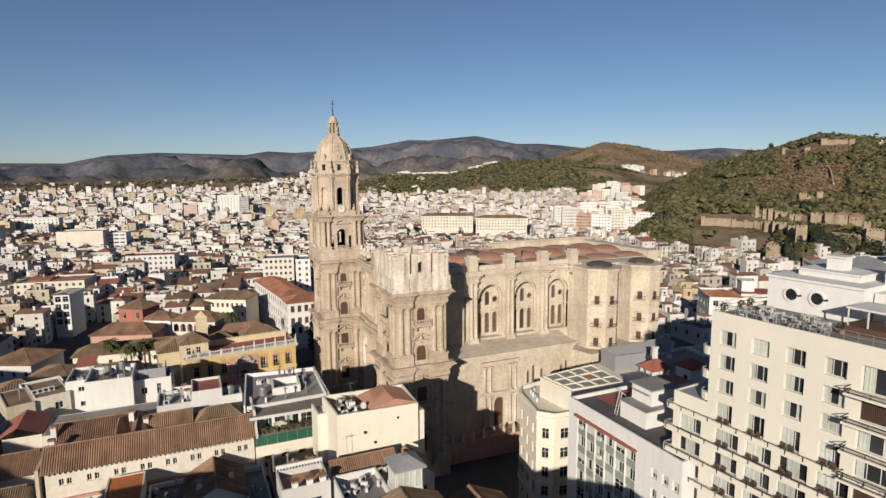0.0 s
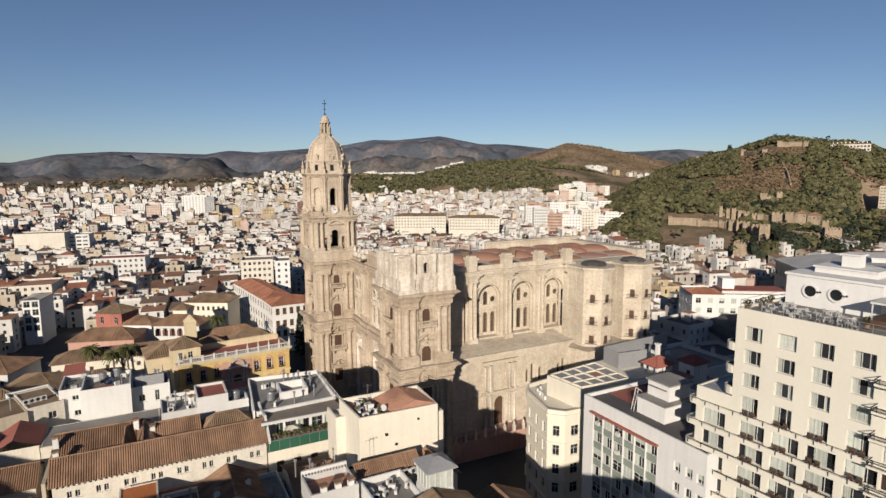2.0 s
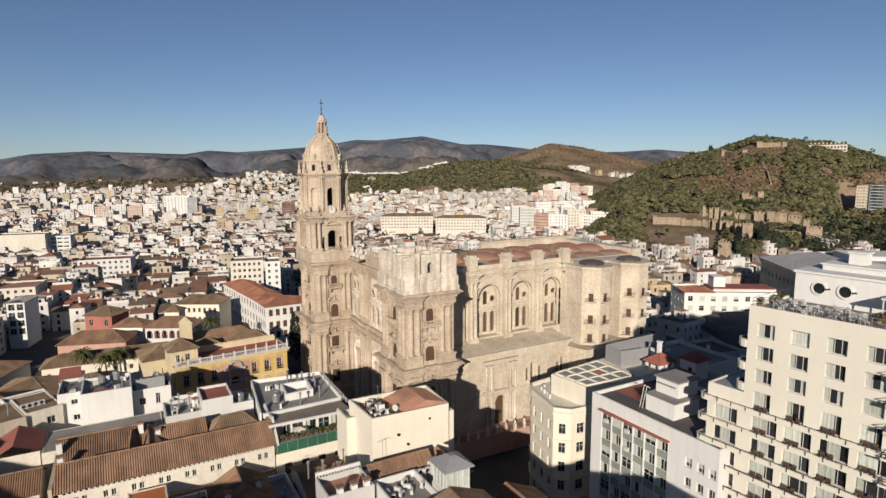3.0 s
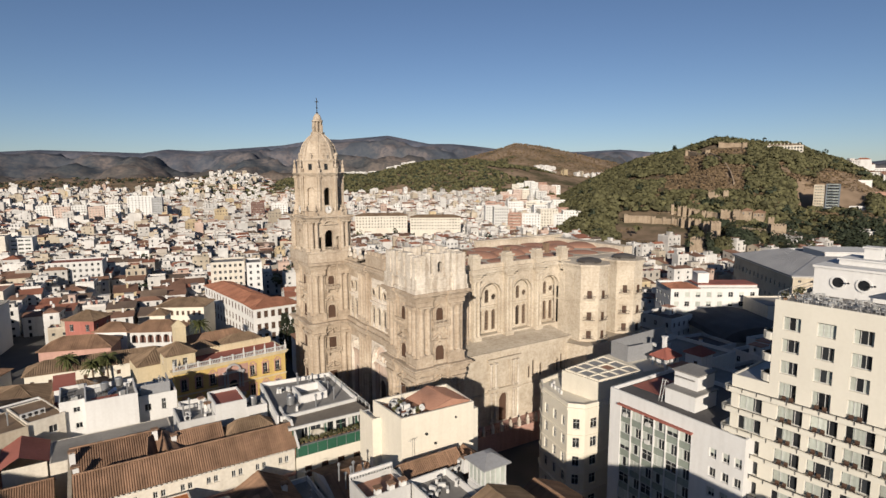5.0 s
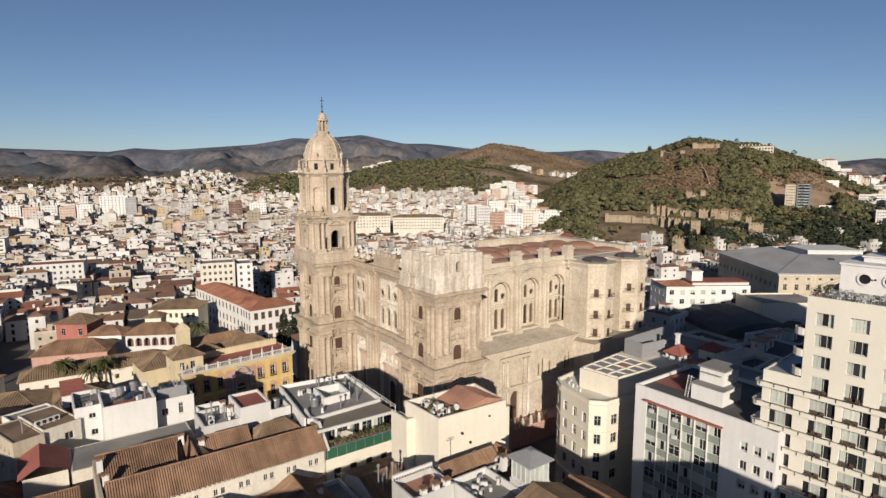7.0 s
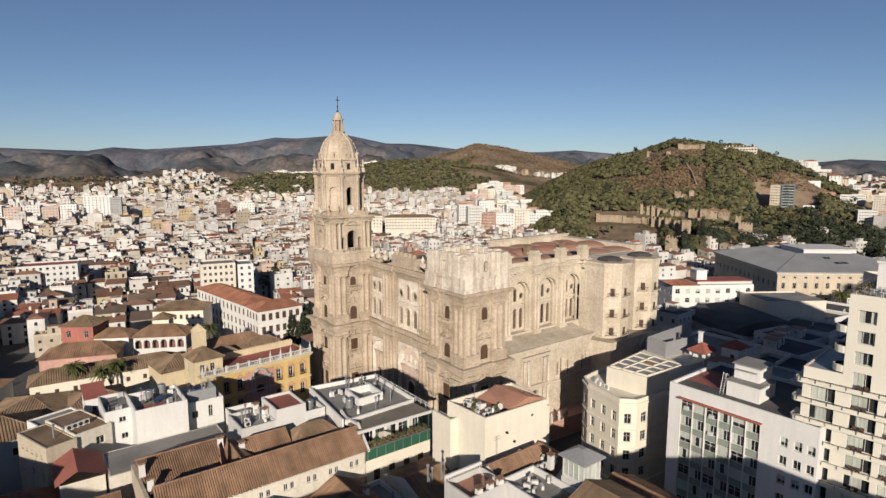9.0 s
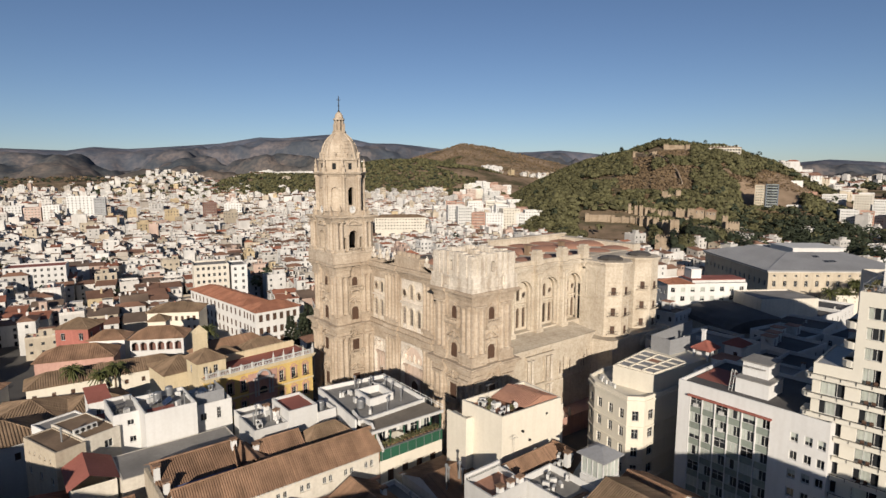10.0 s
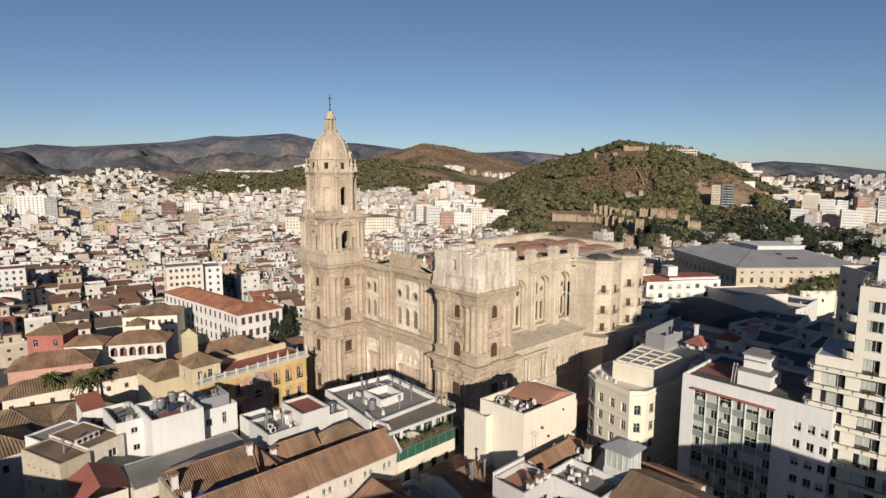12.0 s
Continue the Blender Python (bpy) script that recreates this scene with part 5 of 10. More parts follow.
def block(root, x0, x1, y0, y1, z0, z1, mt, wins=None, kind="plain", depth=0.22, roof=None, parapet=0.8, sill=True, name="wall", far=False):
    """Walls with real openings and their windows; a flat roof behind a parapet when roof is given."""
    wins = wins or {}
    g = Geo()
    for s in "SENW":
        (px, py), w = side_origin(x0, x1, y0, y1, s)
        g.wall((px, py, z0), SIDES[s], w, z1 - z0, wins.get(s, ()), depth)
        if sill and root.name.startswith(("hotel", "office", "palace", "corner")):
            for q in wins.get(s, ()):
                a = round(q[1] - q[0], 2)
                if a not in SILLS:
                    sg = Geo()
                    sg.box(-a / 2 - 0.1, a / 2 + 0.1, -0.14, 0.0, -0.12, -0.02)
                    SILLS[a] = sg.mesh("sill", mt)
                part("sill", SILLS[a], None, root, m=on_side(x0, x1, y0, y1, s, (q[0] + q[1]) / 2, z0 + q[2]))
        elif sill:
            c, sn = math.cos(radians(SIDES[s])), math.sin(radians(SIDES[s]))
            for u0, u1, h0, h1 in [q[:4] for q in wins.get(s, ())]:
                a, b, d = u0 - 0.1, u1 + 0.1, 0.14
                pt = lambda u, o, z: (px + c * u - sn * o, py + sn * u + c * o, z0 + z)
                vs = [pt(a, -d, h0 - 0.12), pt(b, -d, h0 - 0.12), pt(b, -d, h0 - 0.02), pt(a, -d, h0 - 0.02), pt(a, 0, h0 - 0.12), pt(b, 0, h0 - 0.12), pt(b, 0, h0 - 0.02), pt(a, 0, h0 - 0.02)]
                g.add(vs, [(0, 1, 2, 3), (3, 2, 6, 7), (4, 0, 3, 7), (1, 5, 6, 2), (5, 4, 7, 6), (4, 5, 1, 0)])
    if roof is not None:
        t = 0.25
        for a in ((x0, x1, y0, y0 + t), (x0, x1, y1 - t, y1), (x0, x0 + t, y0 + t, y1 - t), (x1 - t, x1, y0 + t, y1 - t)):
            xa, xb, ya, yb = a
            g.add([(xa, ya, z1), (xb, ya, z1), (xb, yb, z1), (xa, yb, z1)], [(0, 1, 2, 3)])
        zr = z1 - parapet
        q = [(x0 + t, y0 + t), (x1 - t, y0 + t), (x1 - t, y1 - t), (x0 + t, y1 - t)]
        for i in range(4):
            (ax, ay), (bx, by) = q[i], q[(i + 1) % 4]
            g.add([(ax, ay, zr), (bx, by, zr), (bx, by, z1), (ax, ay, z1)], [(3, 2, 1, 0)])
    wall = part(name, g, mt, root)
    if roof is not None:
        g = Geo()
        g.box(x0 + 0.25, x1 - 0.25, y0 + 0.25, y1 - 0.25, zr - 0.3, zr)
        part("roof", g, roof, root)
    i = 0
    if far:
        for s in "SENW":
            for z in sorted({q[2] for q in wins.get(s, ())}):
                g = Geo()
                for q in wins[s]:
                    if q[2] == z:
                        g.box(q[0], q[1], 0, 0.04, q[2], q[3])
                        g.box((q[0] + q[1]) / 2 - 0.05, (q[0] + q[1]) / 2 + 0.05, -0.05, 0, q[2], q[3], 1)
                        g.box(q[0], q[1], -0.05, 0, q[3] - 0.35 - 0.5 * ((q[0] * 7 + z) % 1.0), q[3], 1)
                tagged(part("glazing", g, [DARK, CURTAIN], root, m=on_side(x0, x1, y0, y1, s, 0, z0, depth - 0.06)), kind="stuff")
        return wall
    for s in "SENW":
        for q in wins.get(s, ()):
            k = q[4] if len(q) > 4 else kind
            if isinstance(k, (list, tuple)):
                k = k[(i * 7 + i // 3) % len(k)]
            put_window(win_mesh(q[1] - q[0], q[3] - q[2], k), root, on_side(x0, x1, y0, y1, s, (q[0] + q[1]) / 2, z0 + q[2], depth - 0.06), root.name.startswith(("hotel", "office", "palace", "corner", "apartment_house")))
            i += 1
    return wall


def rows(w, n, ww, zs, hh, margin=1.2):
    return [q for z in zs for q in even(w, n, ww, z, hh, margin)]


# ---- roof clutter, each a thing of its own ----
CLUTTER = {}


def clutter(kind, x, y, z, rz=0.0, s=1.0):
    labels = {"chimney": ("rendered roof chimney with a flat cap", "chimney"), "air_conditioner": ("white air conditioning unit on a roof", "air conditioner"),
              "water_tank": ("round metal water tank on a roof", "water tank"), "vent_pipe": ("galvanised roof vent pipe with a cowl", "vent pipe"),
              "antenna": ("thin metal television antenna on a roof", "antenna"), "satellite_dish": ("white satellite dish on a roof pole", "satellite dish"),
              "solar_panel": ("tilted dark blue solar panel on a roof", "solar panel"), "roof_hut": ("small white rooftop stair hut", "roof hut"),
              "potted_plant": ("leafy green potted plant on a terrace", "plant"), "cafe_table": ("white round terrace table with chairs", "table"), "sunshade": ("pale square terrace parasol", "parasol")}
    if kind not in CLUTTER:
        root = thing(kind, *labels[kind])
        g = Geo()
        if kind == "chimney":
            g.box(-0.4, 0.4, -0.35, 0.35, -0.5, 1.6)
            part("shaft", g, WHITE, root)
            g = Geo()
            g.box(-0.55, 0.55, -0.5, 0.5, 1.85, 1.97)
            for sx in (-1, 1):
                for sy in (-1, 1):
                    g.box(sx * 0.33 - 0.08, sx * 0.33 + 0.08, sy * 0.28 - 0.08, sy * 0.28 + 0.08, 1.6, 1.85)
            part("cap", g, TILE, root)
        elif kind == "air_conditioner":
            g.box(-0.5, 0.5, -0.2, 0.2, 0.1, 0.9)
            g.box(-0.5, -0.3, -0.28, 0.28, 0, 0.1)
            g.box(0.3, 0.5, -0.28, 0.28, 0, 0.1)
            part("body", g, ALU, root)
            g = Geo()
            g.arch(0, 0.5, 0.28, -0.24, -0.19, 0.34, 12, 0, 0, 2 * math.pi)
            g.arch(0, 0.5, 0.02, -0.22, -0.19, 0.28, 12, 0, 0, 2 * math.pi)
            part("grille", g, IRON, root)
        elif kind == "water_tank":
            g.lathe(0, 0, [(0.7, 0.25), (0.7, 1.7), (0.62, 1.85), (0.2, 2.0)], 14)
            part("drum", g, METAL, root)
            for a in range(3):
                g = Geo()
                g.tube((0.5 * math.cos(a * 2.1), 0.5 * math.sin(a * 2.1), 0), (0.5 * math.cos(a * 2.1), 0.5 * math.sin(a * 2.1), 0.26), 0.06)
                part("leg", g, IRON, root)
        elif kind == "vent_pipe":
            g.tube((0, 0, -0.3), (0, 0, 2.0), 0.13, 10)
            part("pipe", g, METAL, root)
            g = Geo()
            g.lathe(0, 0, [(0.13, 2.0), (0.26, 2.1), (0.26, 2.3), (0.05, 2.5)], 10)
            part("cowl", g, METAL, root)
        elif kind == "antenna":
            g.tube((0, 0, 0), (0, 0, 3.2), 0.03, 5)
            part("mast", g, METAL, root)
            g = Geo()
            g.tube((-0.7, 0, 3.0), (0.7, 0, 3.0), 0.02, 4)
            for k in range(7):
                g.tube((-0.65 + k * 0.21, -0.3, 3.0), (-0.65 + k * 0.21, 0.3, 3.0), 0.012, 4)
            part("aerial", g, METAL, root)
        elif kind == "satellite_dish":
            g.tube((0, 0, 0), (0, 0, 0.9), 0.04, 6)
            part("pole", g, METAL, root)
            g = Geo()
            g.lathe(0, 0, [(0.05, 0), (0.3, 0.05), (0.5, 0.16)], 14)
            part("dish", g, ALU, root, m=pose(0, -0.05, 0.9, 60))
        elif kind == "solar_panel":
            g.box(-1.0, 1.0, -0.85, 0.85, -0.03, 0.03)
            part("panel", g, glassy("solar_cell", (0.02, 0.03, 0.06)), root, m=pose(0, 0, 0.65, 28))
            for sx in (-0.8, 0.8):
                g = Geo()
                g.tube((sx, 0.7, 0), (sx, 0.7, 1.0), 0.03, 5)
                g.tube((sx, -0.7, 0), (sx, -0.7, 0.3), 0.03, 5)
                part("leg", g, METAL, root)
        elif kind == "roof_hut":
            g.wall((-1.5, -1.6, 0), 0, 3.0, 2.6, [(1.0, 1.9, 0.05, 2.05)], 0.2)
            g.wall((1.5, -1.6, 0), 90, 3.2, 2.6)
            g.wall((1.5, 1.6, 0), 180, 3.0, 2.6)
            g.wall((-1.5, 1.6, 0), 270, 3.2, 2.6, [(1.2, 2.0, 1.1, 1.9)], 0.2)
            part("wall", g, WHITE, root)
            g = Geo()
            g.box(-1.7, 1.7, -1.8, 1.8, 2.6, 2.78)
            part("roof", g, TERRA, root)
            g = Geo()
            g.box(-0.5, 0.4, -1.45, -1.4, 0.05, 2.05)
            part("door", g, SHUTTER, root)
        elif kind == "potted_plant":
            g.lathe(0, 0, [(0.2, 0), (0.3, 0.5), (0.33, 0.5)], 10)
            part("pot", g, TILE, root)
            leaves("foliage", root, 0, 0, 0.95, 0.55, 0.6, 60, 0.22, LEAF, 5)
        elif kind == "cafe_table":
            g.lathe(0, 0, [(0.25, 0), (0.04, 0.05), (0.04, 0.7), (0.42, 0.7), (0.42, 0.75)], 12)
            part("tabletop", g, ALU, root)
            for a in range(3):
                g = Geo()
                cx, cy = 0.8 * math.cos(a * 2.1), 0.8 * math.sin(a * 2.1)
                g.box(cx - 0.22, cx + 0.22, cy - 0.22, cy + 0.22, 0.42, 0.47)
                g.box(cx - 0.22, cx + 0.22, cy + 0.19, cy + 0.23, 0.47, 0.85)
                for sx in (-0.2, 0.2):
                    for sy in (-0.2, 0.2):
                        g.tube((cx + sx, cy + sy, 0), (cx + sx, cy + sy, 0.44), 0.02, 4)
                part("chair", g, ALU, root)
        elif kind == "sunshade":
            g.tube((0, 0, 0), (0, 0, 2.4), 0.04, 6)
            part("pole", g, METAL, root)
            g = Geo()
            g.loft([[(-1.4, -1.4, 2.2), (1.4, -1.4, 2.2), (1.4, 1.4, 2.2), (-1.4, 1.4, 2.2)], [(-0.05, -0.05, 2.75), (0.05, -0.05, 2.75), (0.05, 0.05, 2.75), (-0.05, 0.05, 2.75)]])
            part("canopy", g, CREAM, root)
        CLUTTER[kind] = root
        root.matrix_basis = pose(x, y, z, 0, 0, rz)
        return root
    return copy_thing(CLUTTER[kind], pose(x, y, z, 0, 0, rz))


def leaves(name, parent, cx, cy, cz, rx, rz, n, size, mt, seed=1, shell=0.35):
    """A crown of many small leaf clumps with gaps and an uneven outline."""
    rnd = random.Random(seed)
    g = Geo()
    for _ in range(n):
        while True:
            p = Vector((rnd.uniform(-1, 1), rnd.uniform(-1, 1), rnd.uniform(-1, 1)))
            if shell < p.length < 1:
                break
        bump = 0.8 + 0.35 * noise.noise(p * 2.3 + Vector((seed, 0, 0)))
        c = Vector((cx + p.x * rx * bump, cy + p.y * rx * bump, cz + p.z * rz * bump))
        q = Euler((rnd.uniform(-1.2, 1.2), rnd.uniform(-1.2, 1.2), rnd.uniform(0, 6.28))).to_matrix()
        s = size * rnd.uniform(0.6, 1.3)
        pts = [c + q @ Vector(v) * s for v in ((-0.6, -0.35, 0), (0.1, -0.55, 0.12), (0.75, 0, -0.05), (0.1, 0.5, 0.1), (-0.55, 0.3, 0))]
        g.add([tuple(v) for v in pts], [(0, 1, 2, 3, 4)])
    return part(name, g, mt, parent)


# ---- the hotel ----
def build_hotel():
    turn = pose(57.2, 49.0, 0, 0, 0, 5.2) @ pose(-57.0, -48.9, 0)
    hotel = thing("hotel", "tall cream concrete hotel with rows of balconies", "hotel", turn)
    y0, y1, x0, x1 = 8.0, 48.9, 57.0, 76.0
    cols = [1.15, 5.15, 9.1, 13.1]
    up = []
    for z in (46.7, 43.7, 40.7):
        for k, c in enumerate(cols):
            up.append((c, c + 2.15, z, z + 1.85))
        for c in (16.5, 21.5, 26.5, 31.5):
            up.append((c, c + 3.4, z - 0.7, z + 2.0, ["slats", "slats", "hotel0"]))
    low = []
    for k in range(12):
        z = 37.05 - 3.02 * k
        for j, c in enumerate((1.15, 5.15, 9.1, 13.1)):
            low.append((c, c + (2.2 if k == 0 else 3.2), z, z + 2.45, ["hotel5", "hotel4", "hotel5", "hotel3"]))
        for c in (16.5, 21.5, 26.5, 31.5):
            low.append((c, c + 3.4, z, z + 2.45, ["slats", "hotel3", "slats"]))
    block(hotel, x0, x1, y0, y1, 0, 50.7, HOTEL, {"W": up + low}, kind=["hotel0", "hotel1", "hotel3", "hotel2"], depth=0.45, roof=GREYROOF, parapet=0.35, sill=False)
    # lower north wing
    w = 53.6 - 48.9
    nl = [(1.0, 4.2, 34.03 - 3.02 * k, 36.48 - 3.02 * k) for k in range(11)]
    block(hotel, x0, x1 - 6, 48.9, 53.8, 0, 38.9, HOTEL, {"W": nl}, kind=["hotel5", "hotel4", "hotel5"], depth=0.45, roof=ZINC, parapet=0.15, sill=False, name="wing_wall")
    # balcony slabs with rails
    for k in range(12):
        z = 36.9 - 3.02 * k
        g = Geo()
        ya = 54.2 if k else 53.9
        g.box(x0 - 0.8, x0, y0, ya, z - 0.4, z)
        g.box(x0 - 0.8, x0 - 0.66, y0, ya, z, z + 0.28)
        g.box(x0, x0 + 3, ya, ya + 0.9, z - 0.4, z + 0.28)
        g.lathe(x0 - 0.0, ya, [(0.8, z - 0.4), (0.8, z + 0.28)], 12)
        slab = part("balcony", g, HOTEL, hotel)
        g = Geo()
        g.tube((x0 - 0.86, y0, z + 0.5), (x0 - 0.86, ya, z + 0.5), 0.045, 5)
        n = int((ya - y0) / 1.9)
        for i in range(n + 1):
            y = y0 + (ya - y0) * i / n
            g.box(x0 - 0.9, x0 - 0.8, y - 0.03, y + 0.03, z - 0.1, z + 0.5)
        part("rail", g, IRON, slab, "thin dark balcony rail")
    for z in (45.9, 42.9, 39.9, 36.9, 33.9):
        g = Geo()
        ya = 33.2
        g.box(x0 - 1.5, x0, y0, ya, z - 0.25, z)
        slab = part("balcony", g, HOTEL, hotel)
        g = Geo()
        for h in (0.15, 0.5):
            g.tube((x0 - 1.45, y0, z + h), (x0 - 1.45, ya, z + h), 0.05, 5)
            g.tube((x0 - 1.45, ya, z + h), (x0, ya, z + h), 0.05, 5)
        for i in range(14):
            g.box(x0 - 1.48, x0 - 1.42, y0 + i * 1.9, y0 + i * 1.9 + 0.05, z, z + 0.5)
        part("rail", g, IRON, slab)
    # curved balcony ends on the north side
    for z in (45.0, 41.95, 38.9 + 0.2):
        g = Geo()
        g.box(x0 + 0.6, x0 + 9, 48.9, 50.2, z, z + 1.0)
        g.lathe(x0 + 1.3, 49.2, [(1.3, z), (1.3, z + 1.0)], 14)
        slab = part("balcony", g, HOTEL, hotel)
        g = Geo()
        g.box(x0 + 1.6, x0 + 3.6, 48.86, 48.96, z + 1.0, z + 2.8)
        part("doorway", g, DARK, slab)
    # terrace on the roof: rail, tables, plants, white penthouse with round windows
    g = Geo()
    for h in (0.5, 1.0):
        g.tube((x0 + 0.25, y0, 50.7 + h), (x0 + 0.25, y1 - 0.25, 50.7 + h), 0.035, 5)
        g.tube((x0 + 0.25, y1 - 0.25, 50.7 + h), (x1, y1 - 0.25, 50.7 + h), 0.035, 5)
    for i in range(32):
        y = y1 - 0.25 - i * 1.3
        g.box(x0 + 0.22, x0 + 0.28, y - 0.03, y + 0.03, 50.7, 51.72)
    part("terrace_rail", g, METAL, hotel)
    g = Geo()
    g.prism(rect(66.0, 75.5, 36.8, 47.6), 50.4, 54.3)
    g.prism(rect(65.8, 75.7, 36.6, 47.8), 54.3, 54.6)
    g.prism(rect(68.0, 75.5, 28.0, 36.6), 50.4, 53.9)
    g.prism(rect(66.0, 75.5, 10.0, 28.0), 50.4, 54.0)
    pen = part("penthouse", g, OFFICE, hotel)
    for y in (44.6, 41.6, 26.4, 23.9, 21.2, 18.4):
        g = Geo()
        g.arch(0, 0, 0.72, -0.16, 0.1, 0.95, 18, 0, 0, 2 * math.pi)
        pts = [(0.72 * math.cos(2 * math.pi * i / 18), -0.03, 0.72 * math.sin(2 * math.pi * i / 18)) for i in range(18)]
        g.add(pts, [tuple(range(18))], 1)
        part("round_window", g, [OFFICE, DARK], pen, m=pose(65.98, y, 52.5, 0, 0, 270))
        g = Geo()
        g.lathe(0, 0, [(0.08, 0), (0.2, 0.12), (0.05, 0.25)], 8)
        g.box(-0.05, 0.05, -0.05, 0.7, 0.1, 0.16)
        part("wall_lamp", g, IRON, pen, "dark wall lamp beside a round window", m=pose(65.5, y - 1.3, 52.5))
    g = Geo()
    g.box(61.6, 66.0, 30.2, 36.4, 53.0, 53.22)
    for x in (61.7, 65.8):
        for y in (30.3, 32.3, 34.3, 36.2):
            g.box(x, x + 0.12, y - 0.06, y + 0.06, 50.4, 53.0)
    part("pergola", g, ALU, hotel, "white terrace pergola")
    g = Geo()
    g.box(61.5, 65.9, 30.1, 36.5, 50.4, 51.2)
    part("bar_counter", g, SHUTTER, hotel)
    g = Geo()
    g.box(65.6, 75.8, 9.8, 30.0, 54.0, 54.18)
    g.box(65.2, 65.6, 9.8, 30.0, 53.7, 54.18)
    part("red_awning", g, REDROOF, hotel, "flat red awning roof")
    for name, x0_, x1_, ya, yb, za, zb in (("stair_hut", 69.0, 74.5, 38.6, 45.6, 54.6, 55.3), ("stair_hut", 70.6, 72.4, 41.2, 43.2, 55.5, 57.0), ("plant_room", 71.5, 75.4, 14.0, 29.0, 54.2, 59.4), ("stair_hut", 71.0, 75.0, 31.0, 37.0, 53.9, 57.0)):
        g = Geo()
        g.prism(rect(x0_, x1_, ya, yb), za, zb)
        g.prism(rect(x0_ - 0.2, x1_ + 0.2, ya - 0.2, yb + 0.2), zb, zb + 0.2)
        part(name, g, OFFICE, hotel)
    g = Geo()
    for y in (16.5, 19.5, 22.5):
        g.box(71.2, 71.5, y, y + 0.9, 54.3, 58.6)
    part("vent_slot", g, DARKROOF, hotel)
    rnd = random.Random(3)
    for k, y in enumerate((46.8, 45.4, 44.0, 42.6, 41.2, 39.8, 38.4, 37.2, 29.4, 28.0, 26.6, 25.2, 23.8, 22.2, 45.8, 43.2, 40.6, 38.0, 27.2)):
        p = turn @ Vector(((58.4 if k % 2 else 60.4) + (2.2 if k > 13 else 0) + rnd.uniform(-0.3, 0.5), y, 50.4))
        clutter("cafe_table", p.x, p.y, p.z, rnd.uniform(0, 90))
    for x, y in ((63.0, 47.9), (61.0, 47.8), (60.2, 36.0), (64.6, 29.4), (58.0, 48.1), (60.6, 20.5)):
        p = turn @ Vector((x, y, 50.4))
        clutter("potted_plant", p.x, p.y, p.z)
    # chairs on the balconies
    for k in range(6):
        for y in (46.5, 42.6, 38.8, 34.6):
            g = Geo()
            z = 36.9 - 3.02 * k
            for d in (-0.75, 0.15):
                g.box(-0.25, 0.25, d, d + 0.5, 0.38, 0.46)
                g.box(0.2, 0.27, d, d + 0.5, 0.46, 0.85)
                for a in (-0.22, 0.2):
                    for b in (d + 0.03, d + 0.45):
                        g.box(a, a + 0.05, b, b + 0.05, 0, 0.4)
            part("balcony_chair", g, SHUTTER, hotel, m=pose(x0 - 0.35, y, z))


